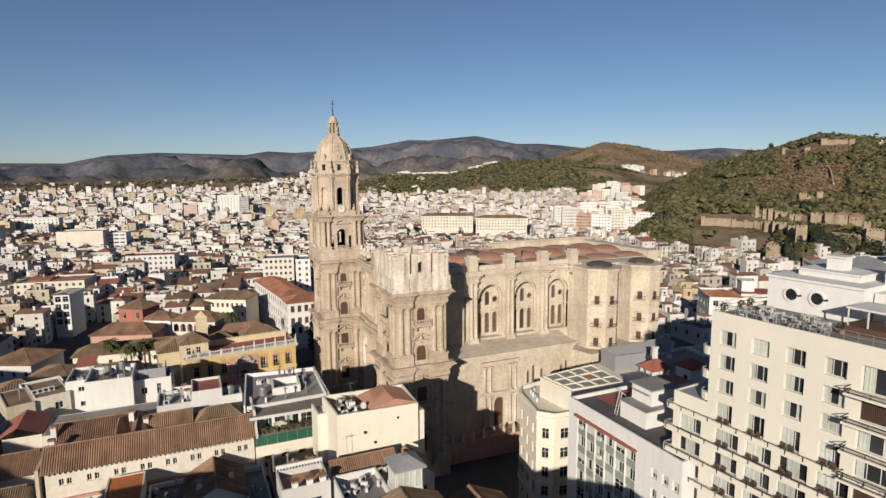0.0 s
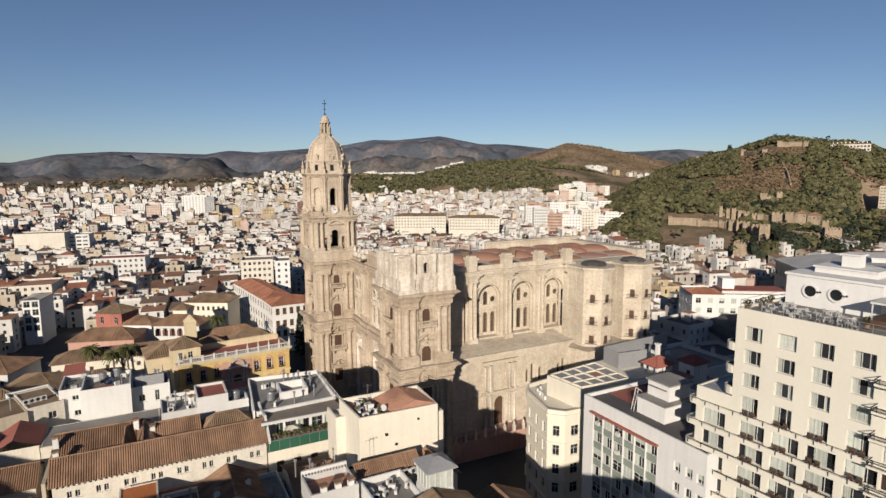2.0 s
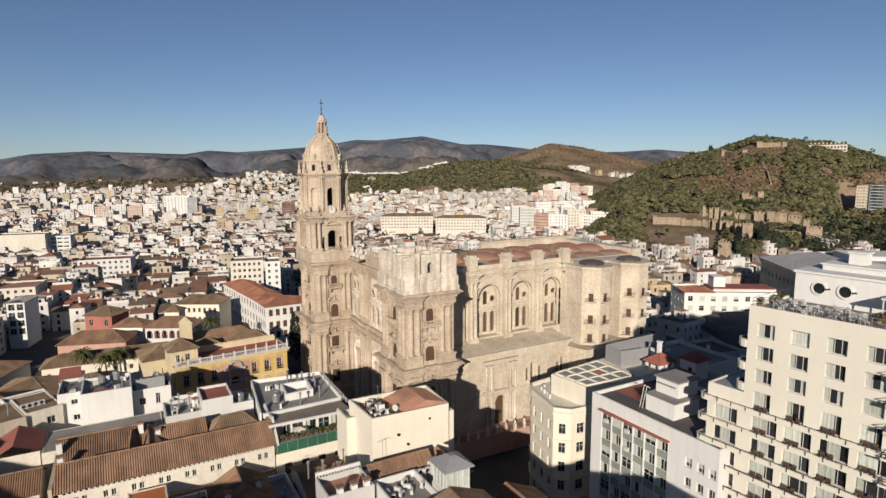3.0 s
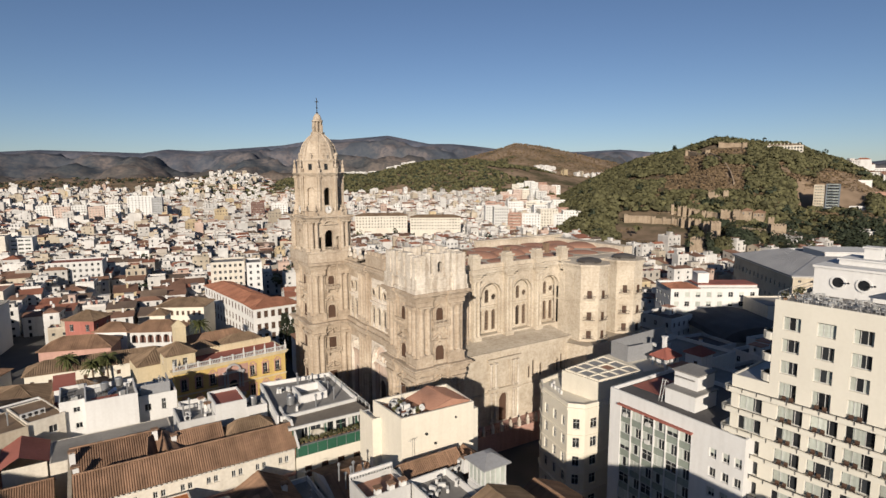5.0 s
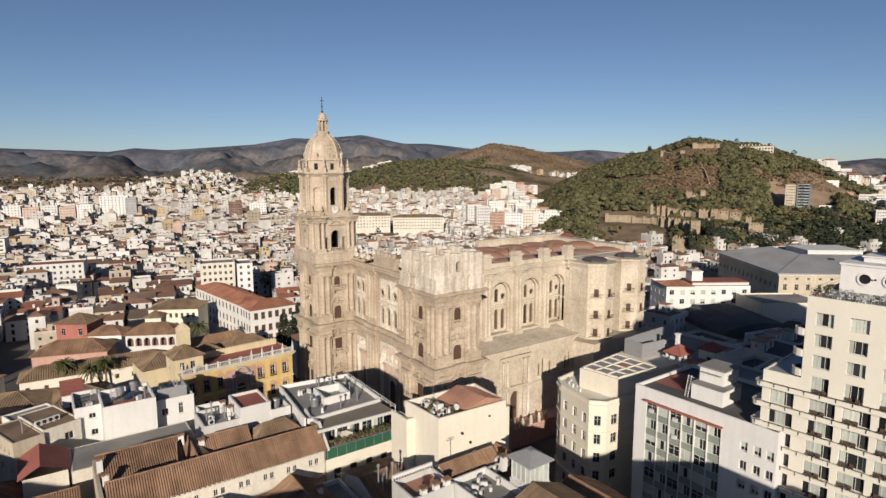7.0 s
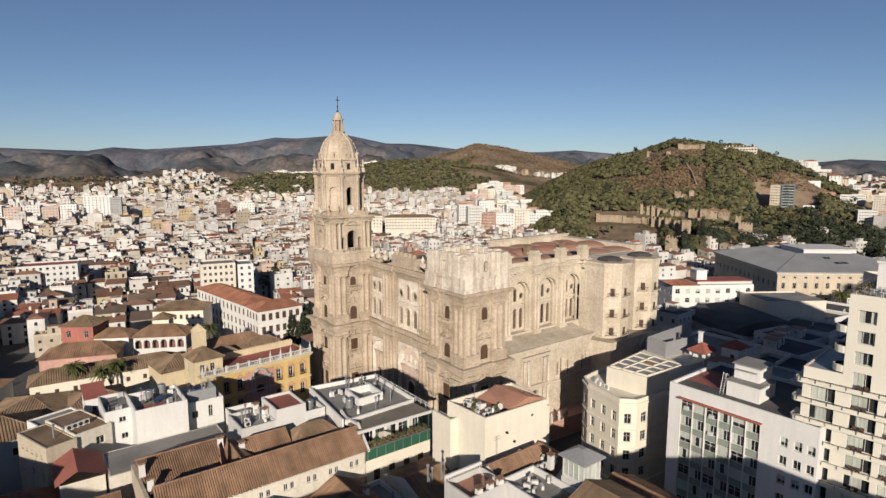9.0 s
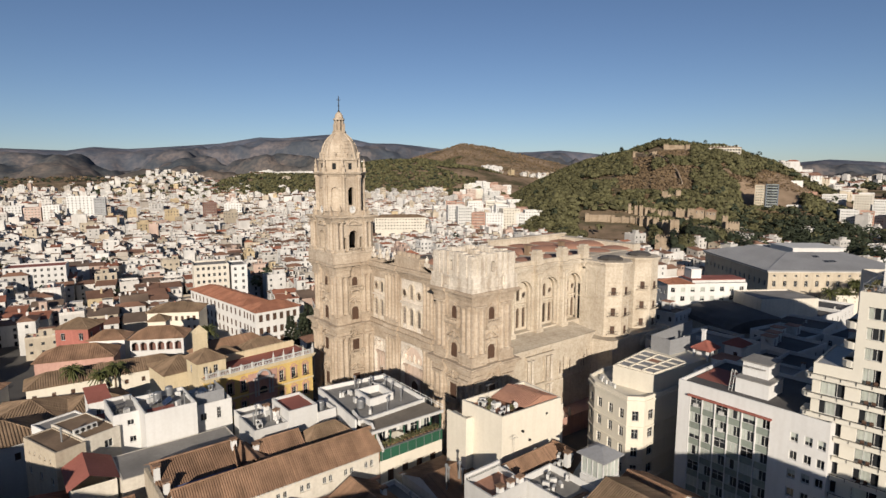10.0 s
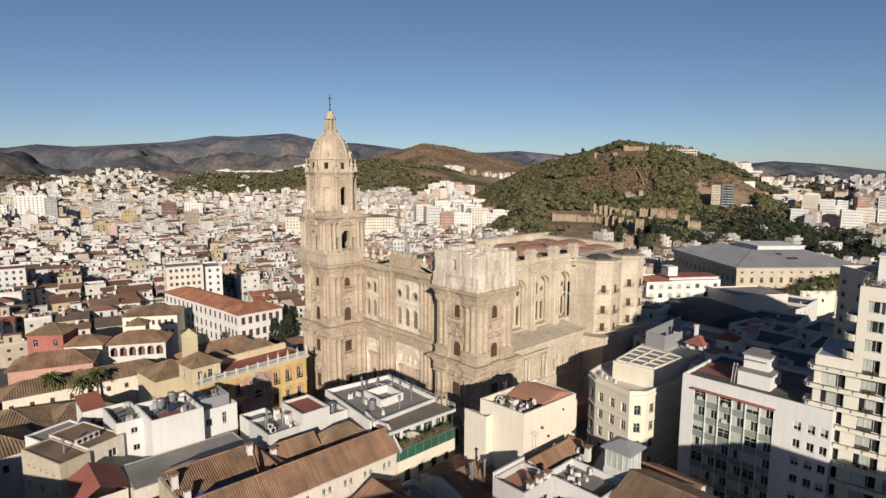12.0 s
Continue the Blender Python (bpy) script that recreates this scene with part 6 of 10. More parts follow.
# ---- the office block ----
def build_office():
    off = thing("office_block", "white office building with a gridded green-panelled front", "office building")
    x0, x1, y0, y1, zt = 55.2, 73.0, 50.5, 74.4, 30.6
    # west front: deep opening that holds the grid of windows and spandrels
    w = y1 - y0
    gu0, gu1, gz0, gz1 = y1 - 72.2, y1 - 58.7, 2.0, 28.2
    small = [(u, u + 1.15, z, z + 1.5) for u in (18.6, 20.6, 22.4) for z in (25.9, 22.9, 19.8, 16.7, 13.7, 10.6, 7.6)]
    g = Geo()
    g.wall((x0, y1, 0), 270, w, zt, [(gu0, gu1, gz0, gz1)] + small, 0.45)
    g.wall((x0, y0, 0), 0, x1 - x0, zt)
    g.wall((x1, y0, 0), 90, w, zt)
    nh = [(x1 - x0 - 2.6, x1 - x0 - 1.0, z, z + 1.6) for z in (25.4, 22.3, 19.3, 16.2, 13.2, 10.1)]
    g.wall((x1, y1, 0), 180, x1 - x0, zt, nh, 0.3)
    for a in ((x0, x1, y0, y0 + 0.3), (x0, x1, y1 - 0.3, y1), (x0, x0 + 0.3, y0 + 0.3, y1 - 0.3), (x1 - 0.3, x1, y0 + 0.3, y1 - 0.3)):
        g.add([(a[0], a[2], zt), (a[1], a[2], zt), (a[1], a[3], zt), (a[0], a[3], zt)], [(0, 1, 2, 3)])
    q = rect(x0 + 0.3, x1 - 0.3, y0 + 0.3, y1 - 0.3)
    for i in range(4):
        (ax, ay), (bx, by) = q[i], q[(i + 1) % 4]
        g.add([(ax, ay, zt - 0.6), (bx, by, zt - 0.6), (bx, by, zt), (ax, ay, zt)], [(3, 2, 1, 0)])
    part("wall", g, OFFICE, off)
    g = Geo()
    g.box(x0 + 0.3, x1 - 0.3, y0 + 0.3, y1 - 0.3, zt - 0.9, zt - 0.6)
    part("roof", g, DARKROOF, off, "dark asphalt flat roof")
    g = Geo()
    g.box(x0 + 5, x0 + 13, y1 - 6.5, y1 - 0.6, zt - 0.6, zt - 0.57)
    part("roof_patch", g, REDROOF, off)
    for u, uu, z, zz in small:
        put_window(win_mesh(uu - u, zz - z, "blind" if (u * 3 + z) % 2 > 1 else "plain"), off, pose(x0, y1, 0, 0, 0, 270) @ pose((u + uu) / 2, 0.35, z), True)
    for u, uu, z, zz in nh:
        part("window", win_mesh(uu - u, zz - z, "plain"), None, off, m=pose(x1, y1, 0, 0, 0, 180) @ pose((u + uu) / 2, 0.25, z))
    cw = (gu1 - gu0) / 6
    rh = 3.0
    for r in range(9):
        for c in range(6):
            u = gu0 + cw * (c + 0.5)
            z = gz1 - rh * (r + 1)
            if z < 1:
                continue
            g = Geo()
            g.box(-cw / 2 + 0.06, cw / 2 - 0.06, 0.16, 0.3, 0, 1.15)
            part("spandrel", g, SAGE, off, m=pose(x0, y1, 0, 0, 0, 270) @ pose(u, 0.05, z))
            put_window(win_mesh(cw - 0.14, rh - 1.2, ("plain", "hotel1", "blind", "hotel0", "plain", "hotel2")[(c * 5 + r * 7 + c * r) % 6]), off, pose(x0, y1, 0, 0, 0, 270) @ pose(u, 0.22, z + 1.18), True)
    g = Geo()
    for c in range(7):
        g.box(gu0 + cw * c - 0.07, gu0 + cw * c + 0.07, -0.02, 0.36, gz0, gz1)
    part("mullion", g, OFFICE, off, m=pose(x0, y1, 0, 0, 0, 270))
    g = Geo()
    g.box(gu0 - 0.2, gu1 + 0.2, -0.6, 0.0, gz1 + 0.05, gz1 + 0.3)
    part("red_canopy", g, REDROOF, off, "thin red canopy strip", m=pose(x0, y1, 0, 0, 0, 270))
    for c, r in ((2, 0), (2, 1), (0, 0)):
        g = Geo()
        g.box(-0.4, 0.4, -0.35, 0.05, 0, 0.6)
        part("air_conditioner", g, ALU, off, m=pose(x0, y1, 0, 0, 0, 270) @ pose(gu0 + cw * (c + 0.5), 0.15, gz1 - rh * (r + 1) + 1.2))
    # two-tier stair hut on the roof
    hut = thing("roof_hut", "white two-tier stair hut on the dark office roof", "roof hut")
    g = Geo()
    g.prism(rect(58.6, 64.4, 60.6, 66.0), zt - 0.6, 32.6)
    part("lower_tier", g, OFFICE, hut)
    g = Geo()
    g.prism(rect(58.4, 64.6, 60.4, 66.2), 32.6, 32.75)
    part("lower_roof", g, GREYROOF, hut)
    g = Geo()
    g.prism(rect(60.6, 65.2, 61.6, 65.8), 32.75, 35.2)
    part("upper_tier", g, OFFICE, hut)
    g = Geo()
    g.prism(rect(60.3, 65.5, 61.3, 66.1), 35.2, 35.4)
    g.box(60.2, 60.7, 62, 65.4, 34.3, 34.42)
    part("upper_roof", g, GREYROOF, hut)
    g = Geo()
    for s in (0, 0.55):
        g.tube((58.3, 66.4 + s, zt - 0.6), (59.2, 66.4 + s, 33.6), 0.05, 5)
        g.tube((59.2, 66.4 + s, 33.6), (59.9, 66.4 + s, 33.0), 0.05, 5)
    for k in range(7):
        g.tube((58.4 + k * 0.12, 66.4, 30.5 + k * 0.42), (58.4 + k * 0.12, 66.95, 30.5 + k * 0.42), 0.03, 4)
    part("ladder", g, ALU, hut)


# ---- the corner building with the curved front ----
def build_corner():
    cb = thing("corner_building", "cream corner apartment building with a curved stone front", "apartment building")
    base = [(60.4, 97.6), (58.2, 94.6), (57.5, 91.4), (56.8, 88.3), (56.1, 85.3), (58.4, 82.9), (62.9, 82.5), (84.0, 81.3), (86.0, 96.0), (66, 98.4)]
    zt = 22.7
    g = Geo()
    n = len(base)
    win = []
    for i in range(n):
        (ax, ay), (bx, by) = base[i], base[(i + 1) % n]
        ln = math.hypot(bx - ax, by - ay)
        th = math.degrees(math.atan2(by - ay, bx - ax))
        hs = []
        if i < 6:
            for z in (18.4, 14.6, 10.8, 7.0, 2.6):
                if ln > 2.5:
                    cs = [ln / 2]
                    hw = 0.9 if i == 5 else 0.66
                    for c in cs:
                        hs.append((c - hw, c + hw, z, z + 2.1))
        g.wall((ax, ay, 0), th, ln, zt, hs, 0.3)
        for q in hs:
            win.append((ax, ay, th, (q[0] + q[1]) / 2, q[2], q[1] - q[0]))
    g.add([(x, y, zt) for x, y in base], [tuple(range(n))])
    part("wall", g, CREAM, cb)
    for ax, ay, th, u, z, ww in win:
        put_window(win_mesh(ww, 2.1, "plain"), cb, pose(ax, ay, 0, 0, 0, th) @ pose(u, 0.24, z), True)
    cxm, cym = 70.0, 90.0
    grow = lambda k: [(x + (x - cxm) / math.hypot(x - cxm, y - cym) * k, y + (y - cym) / math.hypot(x - cxm, y - cym) * k) for x, y in base]
    for z, h, k in ((17.0, 0.3, 0.22), (13.2, 0.22, 0.14), (9.4, 0.22, 0.14), (22.3, 0.5, 0.35), (5.4, 0.4, 0.3)):
        g = Geo()
        g.prism(grow(k), z, z + h, bottom=True)
        part("string_course", g, CREAM, cb)
    g = Geo()
    inner = grow(-0.35)
    outer = grow(0.05)
    m_ = len(base)
    for i in range(m_):
        j = (i + 1) % m_
        vs = [(*outer[i], zt), (*outer[j], zt), (*inner[j], zt), (*inner[i], zt), (*outer[i], zt + 0.9), (*outer[j], zt + 0.9), (*inner[j], zt + 0.9), (*inner[i], zt + 0.9)]
        g.add(vs, [(0, 1, 5, 4), (4, 5, 6, 7), (2, 3, 7, 6)])
    part("parapet", g, CREAM, cb)
    # penthouse with a gridded glass roof
    pw = [(61.6, 92.6), (62.6, 83.6), (83.4, 82.0), (84.8, 95.4)]
    g = Geo()
    g.prism(pw, zt, 26.9)
    part("penthouse", g, CREAM, cb)
    g = Geo()
    at = lambda u, v, z: tuple(Vector((*pw[0], z)).lerp(Vector((*pw[3], z)), u).lerp(Vector((*pw[1], z)).lerp(Vector((*pw[2], z)), u), v))
    for u in (0.02, 0.16, 0.30, 0.44, 0.58):
        g.loft([[at(u, 0.04, 26.9), at(u + 0.012, 0.04, 26.9), at(u + 0.012, 0.04, 27.25), at(u, 0.04, 27.25)], [at(u, 0.96, 26.9), at(u + 0.012, 0.96, 26.9), at(u + 0.012, 0.96, 27.25), at(u, 0.96, 27.25)]], 0, True, True)
    for v in (0.04, 0.34, 0.65, 0.94):
        g.loft([[at(0.02, v, 26.9), at(0.02, v + 0.025, 26.9), at(0.02, v + 0.025, 27.25), at(0.02, v, 27.25)], [at(0.6, v, 26.9), at(0.6, v + 0.025, 26.9), at(0.6, v + 0.025, 27.25), at(0.6, v, 27.25)]], 0, True, True)
    part("roof_frame", g, CREAM, cb)
    for i in range(4):
        for j in range(3):
            u0, v0 = 0.035 + 0.14 * i, (0.07, 0.37, 0.68)[j]
            if (i, j) != (2, 1):
                g = Geo()
                g.quad(at(u0, v0 + 0.26, 27.0), at(u0 + 0.12, v0 + 0.26, 27.0), at(u0 + 0.12, v0, 27.0), at(u0, v0, 27.0))
                part("roof_panel", g, ZINC, cb)
    g = Geo()
    g.quad(at(0.32, 0.62, 27.05), at(0.43, 0.62, 27.05), at(0.43, 0.4, 27.05), at(0.32, 0.4, 27.05))
    part("brick_patch", g, TERRA, cb)
    for x, y in ((60.6, 93.6), (61.0, 95.0), (60.3, 92.2), (59.8, 91.0), (62.2, 95.6)):
        clutter("air_conditioner", x, y, zt, 65)
    # grey screen with plant behind it
    scr = thing("plant_screen", "grey metal screen round rooftop machinery", "screen")
    g = Geo()
    for a, b in (((77.5, 93.4), (98.0, 94.4)), ((77.5, 93.4), (77.0, 88.5)), ((77.0, 88.5), (84, 87.6))):
        d = Vector((b[0] - a[0], b[1] - a[1], 0)).normalized().cross(Vector((0, 0, 1))) * 0.08
        g.prism([(a[0] - d.x, a[1] - d.y), (b[0] - d.x, b[1] - d.y), (b[0] + d.x, b[1] + d.y), (a[0] + d.x, a[1] + d.y)], 26.9, 30.4)
    part("panel", g, ZINC, scr)
    for k in range(7):
        clutter("air_conditioner", 79.5 + k * 2.4, 90.5 + (k % 3) * 1.0, 26.9, 20 * k)
    back = thing("apartment_house", "shaded white apartment house behind the corner building", "house")
    block(back, 86.2, 104, 80.0, 95.5, 0, 26.9, WHITE, {"W": rows(15.5, 4, 1.1, (22, 18.6, 15), 1.6)}, roof=GREYROOF)


# ---- small houses with red caps behind the office ----
def build_red_huts():
    b = thing("apartment_house", "white apartment house with red-tiled roof pavilions", "house")
    block(b, 73.3, 92, 66, 80.9, 0, 26.6, WHITE, {"W": rows(14.9, 4, 1.2, (22.4, 19.2, 16), 1.6)}, roof=GREYROOF, parapet=0.5)
    pav = thing("roof_pavilion", "open white roof pavilion with a red tiled hip roof", "pavilion")
    g = Geo()
    for x in (80.4, 82.4, 84.4):
        for y in (81.5, 84.6):
            g.box(x - 0.2, x + 0.2, y - 0.2, y + 0.2, 26.6, 29.0)
    g.box(81.6, 84.5, 82.3, 84.7, 26.6, 29.0)
    part("post", g, OFFICE, pav)
    g = Geo()
    hip_roof(g, 80.2, 84.6, 81.3, 84.8, 29.0, 1.5, 0.4, pitch=0.4)
    part("roof", g, REDROOF, pav)
    g = Geo()
    g.box(82.8, 83.5, 83.6, 84.3, 29, 32.6)
    g.box(82.65, 83.65, 83.45, 84.45, 32.6, 32.8)
    part("chimney", g, OFFICE, pav)
    hut = thing("roof_hut", "white rooftop hut with a red tiled cap", "roof hut")
    g = Geo()
    g.prism(rect(84.8, 88.8, 76.4, 80.0), 26.2, 30.2)
    part("wall", g, OFFICE, hut)
    g = Geo()
    hip_roof(g, 84.8, 88.8, 76.4, 80.0, 30.2, 1.3, 0.35, pitch=0.4)
    part("roof", g, REDROOF, hut)
    g = Geo()
    g.box(84.75, 84.82, 77.2, 78.0, 26.6, 28.8)
    part("door", g, SHUTTER, hut)
    ter = thing("roof_terrace_room", "low white rooftop room with a tan flat roof", "roof room")
    g = Geo()
    g.prism(rect(79.4, 84.2, 76.0, 80.2), 26.2, 28.0)
    part("wall", g, OFFICE, ter)
    g = Geo()
    g.prism(rect(79.2, 84.4, 75.8, 80.4), 28.0, 28.15)
    part("roof", g, TERRA, ter)
    for x, y in ((86, 76), (89, 79), (76, 78.5)):
        clutter("antenna", x, y, 27.0)


build_hotel()
build_office()
build_corner()
build_red_huts()


# ---- the cream house in front of the cathedral ----
def build_cream():
    h = thing("apartment_house", "tall cream apartment house with a blank side wall", "house")
    g = Geo()
    outer = [(18.0, 82.2), (31.0, 81.6), (31.6, 90.6), (17.6, 91.0)]
    g.loft([[(x, y, 0) for x, y in outer], [(x, y, 31.0) for x, y in outer]], 0, False)
    inner = [(18.3, 82.5), (30.7, 81.9), (31.3, 90.3), (17.9, 90.7)]
    for i in range(4):
        j = (i + 1) % 4
        g.add([(*outer[i], 31), (*outer[j], 31), (*inner[j], 31), (*inner[i], 31)], [(0, 1, 2, 3)])
        g.add([(*inner[i], 30.0), (*inner[j], 30.0), (*inner[j], 31), (*inner[i], 31)], [(3, 2, 1, 0)])
    g.box(31.1, 32.3, 82.2, 90.5, 0, 29.4)
    g.box(16.2, 17.9, 88.4, 93.2, 0, 28.4)
    g.box(16.2, 16.5, 88.4, 93.2, 28.4, 29.0)
    g.box(16.5, 17.9, 88.4, 88.7, 28.4, 29.0)
    part("wall", g, CREAM, h)
    g = Geo()
    g.prism(inner, 29.7, 30.0)
    part("terrace", g, TERRA, h)
    g = Geo()
    slope(g, (23.4, 82.6, 30.9), (23.4, 90.2, 30.3), (27.2, 82.4, 32.0), (27.2, 90.2, 31.6), 0.36)
    g.add([(23.4, 82.6, 30.9), (27.2, 82.4, 32.0), (30.9, 82.2, 30.9)], [(0, 1, 2)])
    slope(g, (30.9, 90.2, 30.5), (30.9, 82.2, 30.9), (27.2, 90.2, 31.6), (27.2, 82.4, 32.0), 0.36)
    part("roof", g, TERRA, h, "brick-red pitched roof")
    for x, z in ((22.2, 27.5), (23.8, 25.6), (25.4, 23.8), (27.6, 29.0)):
        g = Geo()
        g.box(x - 0.15, x + 0.15, 81.6, 82.1, z, z + 0.3)
        part("vent", g, IRON, h)
    rnd = random.Random(2)
    for k in range(9):
        clutter("potted_plant" if k % 3 == 0 else "air_conditioner", 18.9 + rnd.uniform(0, 3.2), 84.0 + k * 0.7, 30.0, k * 40)
    for k in range(4):
        clutter("air_conditioner", 19.6 + (k % 2) * 1.4, 83.9 + k * 1.1, 30.0, 15 * k)
    clutter("cafe_table", 20.4, 88.6, 30.0)
    clutter("satellite_dish", 22.6, 84.0, 30.2)
    clutter("antenna", 22.0, 89.4, 30.0)


# ---- the house with the green roof terrace ----
def build_green():
    h = thing("apartment_house", "apartment house with a green-panelled roof terrace", "house")
    x0, x1, y0, y1 = 7.5, 20.6, 100.0, 122.0
    wn = rows(x1 - x0, 4, 1.3, (15.8, 12.0, 8.2, 4.4), 2.2, 1.4)
    block(h, x0, x1, y0, y1, 0, 20.0, CREAM, {"S": wn}, "shutter", sill=True)
    g = Geo()
    g.box(x0, x1, y0 - 0.1, y0 + 0.2, 20.0, 21.9)
    g.box(x1 - 0.2, x1 + 0.1, y0 + 0.2, y1, 20.0, 21.9)
    part("green_band", g, GREEN, h, "dark green parapet panels")
    g = Geo()
    for k in range(8):
        g.box(x0 + 0.2 + k * 1.75, x0 + 0.28 + k * 1.75, y0 - 0.16, y0 - 0.1, 20.0, 21.9)
    g.box(x0, x1, y0 - 0.2, y0 + 0.25, 21.9, 22.0)
    part("band_trim", g, METAL, h)
    g = Geo()
    g.box(x0, x1, y0 + 0.2, y1, 19.6, 20.3)
    part("terrace_floor", g, TERRA, h)
    g = Geo()
    g.wall((x0 + 0.4, y0 + 3.4, 20.3), 0, x1 - x0 - 0.8, 4.0, [(1.0 + k * 2.4, 3.0 + k * 2.4, 0.1, 3.2) for k in range(5)], 0.3)
    part("terrace_wall", g, WHITE, h)
    for k in range(5):
        part("window", win_mesh(2.0, 3.1, "plain" if k % 2 else "hotel1"), None, h, m=pose(x0 + 0.4 + 2.0 + k * 2.4, y0 + 3.65, 20.4))
    g = Geo()
    g.prism([(6.9, 101.4), (21.6, 101.0), (21.2, 106.2), (7.1, 105.6)], 24.4, 24.7)
    part("canopy_roof", g, surface("weathered_brown_sheet", (0.2, 0.175, 0.145), 0.8, var=0.25, streak=0.2), h, "grey-brown flat canopy roof")
    g = Geo()
    g.prism([(6.8, 101.3), (21.7, 100.9), (21.7, 101.2), (6.8, 101.6)], 24.35, 24.85)
    g.prism([(7.0, 105.6), (21.2, 106.2), (21.2, 106.6), (6.8, 106.0)], 24.35, 25.3)
    part("fascia", g, ALU, h)
    g = Geo()
    for x in (7.4, 10.3, 13.2, 16.1, 19.0, 21.2):
        g.box(x, x + 0.14, 101.3, 101.44, 20.3, 24.4)
    part("post", g, GREEN, h)
    # grey upper roof with white parapets and a light well
    g = Geo()
    g.prism([(6.6, 106.4), (21.3, 106.6), (21.9, 121.6), (8.4, 123.2)], 24.2, 24.75)
    part("roof", g, GREYROOF, h)
    g = Geo()
    ring = [(6.4, 106.0), (21.4, 106.4), (22.1, 121.8), (8.2, 123.5)]
    for i in (1, 2, 3):
        a, b = Vector((*ring[i], 0)), Vector((*ring[(i + 1) % 4], 0))
        d = (b - a).normalized().cross(Vector((0, 0, 1))) * 0.15
        g.prism([(a.x - d.x, a.y - d.y), (b.x - d.x, b.y - d.y), (b.x + d.x, b.y + d.y), (a.x + d.x, a.y + d.y)], 20.0, 25.5)
    part("parapet", g, WHITE, h)
    g = Geo()
    lw = [(12.0, 110.5), (17.4, 110.8), (17.8, 116.4), (12.4, 116.6)]
    li = [(12.4, 110.9), (17.0, 111.2), (17.4, 116.0), (12.8, 116.2)]
    for i in range(4):
        j = (i + 1) % 4
        g.add([(*lw[i], 24.7), (*lw[j], 24.7), (*lw[j], 26.2), (*lw[i], 26.2), (*li[i], 26.2), (*li[j], 26.2), (*li[j], 22.0), (*li[i], 22.0)], [(0, 1, 2, 3), (3, 2, 5, 4), (4, 5, 6, 7)])
    part("light_well", g, WHITE, h)
    g = Geo()
    for a, b in (((21.75, 101.2), (22.2, 121.9)),):
        for hh in (0.55, 1.0):
            g.tube((*a, 24.7 + hh), (*b, 24.7 + hh), 0.06, 5)
        for k in range(13):
            p = Vector((*a, 24.7)).lerp(Vector((*b, 24.7)), k / 12)
            g.tube(p, p + Vector((0, 0, 1.0)), 0.05, 5)
    part("rail", g, ALU, h)
    rnd = random.Random(9)
    g = Geo()
    g.box(7.4, 20.6, 100.45, 101.1, 20.3, 21.5)
    part("planter", g, TERRA, h)
    for k in range(15):
        clutter("potted_plant", 7.9 + k * 0.86, 100.75, 21.5, k * 67)
    for x, y in ((9.0, 103.2), (17.2, 102.6), (19.4, 103.0)):
        clutter("cafe_table", x, y, 20.3, x * 31)
    clutter("water_tank", 10.3, 111.0, 24.75)
    for k in range(12):
        clutter("air_conditioner" if k % 3 else "vent_pipe", rnd.uniform(9.0, 20.6), rnd.uniform(117.2, 121.2), 24.75, rnd.uniform(0, 360))
    for x, y in ((10.6, 108.2), (14, 107.7), (18.4, 113), (19.2, 116.5), (11.0, 114.2), (18.2, 109.4)):
        clutter("vent_pipe" if x > 13 else "air_conditioner", x, y, 24.75, x * 40)
    clutter("cafe_table", 9.2, 101.9, 20.3)
    clutter("sunshade", 12.4, 102.2, 20.3)


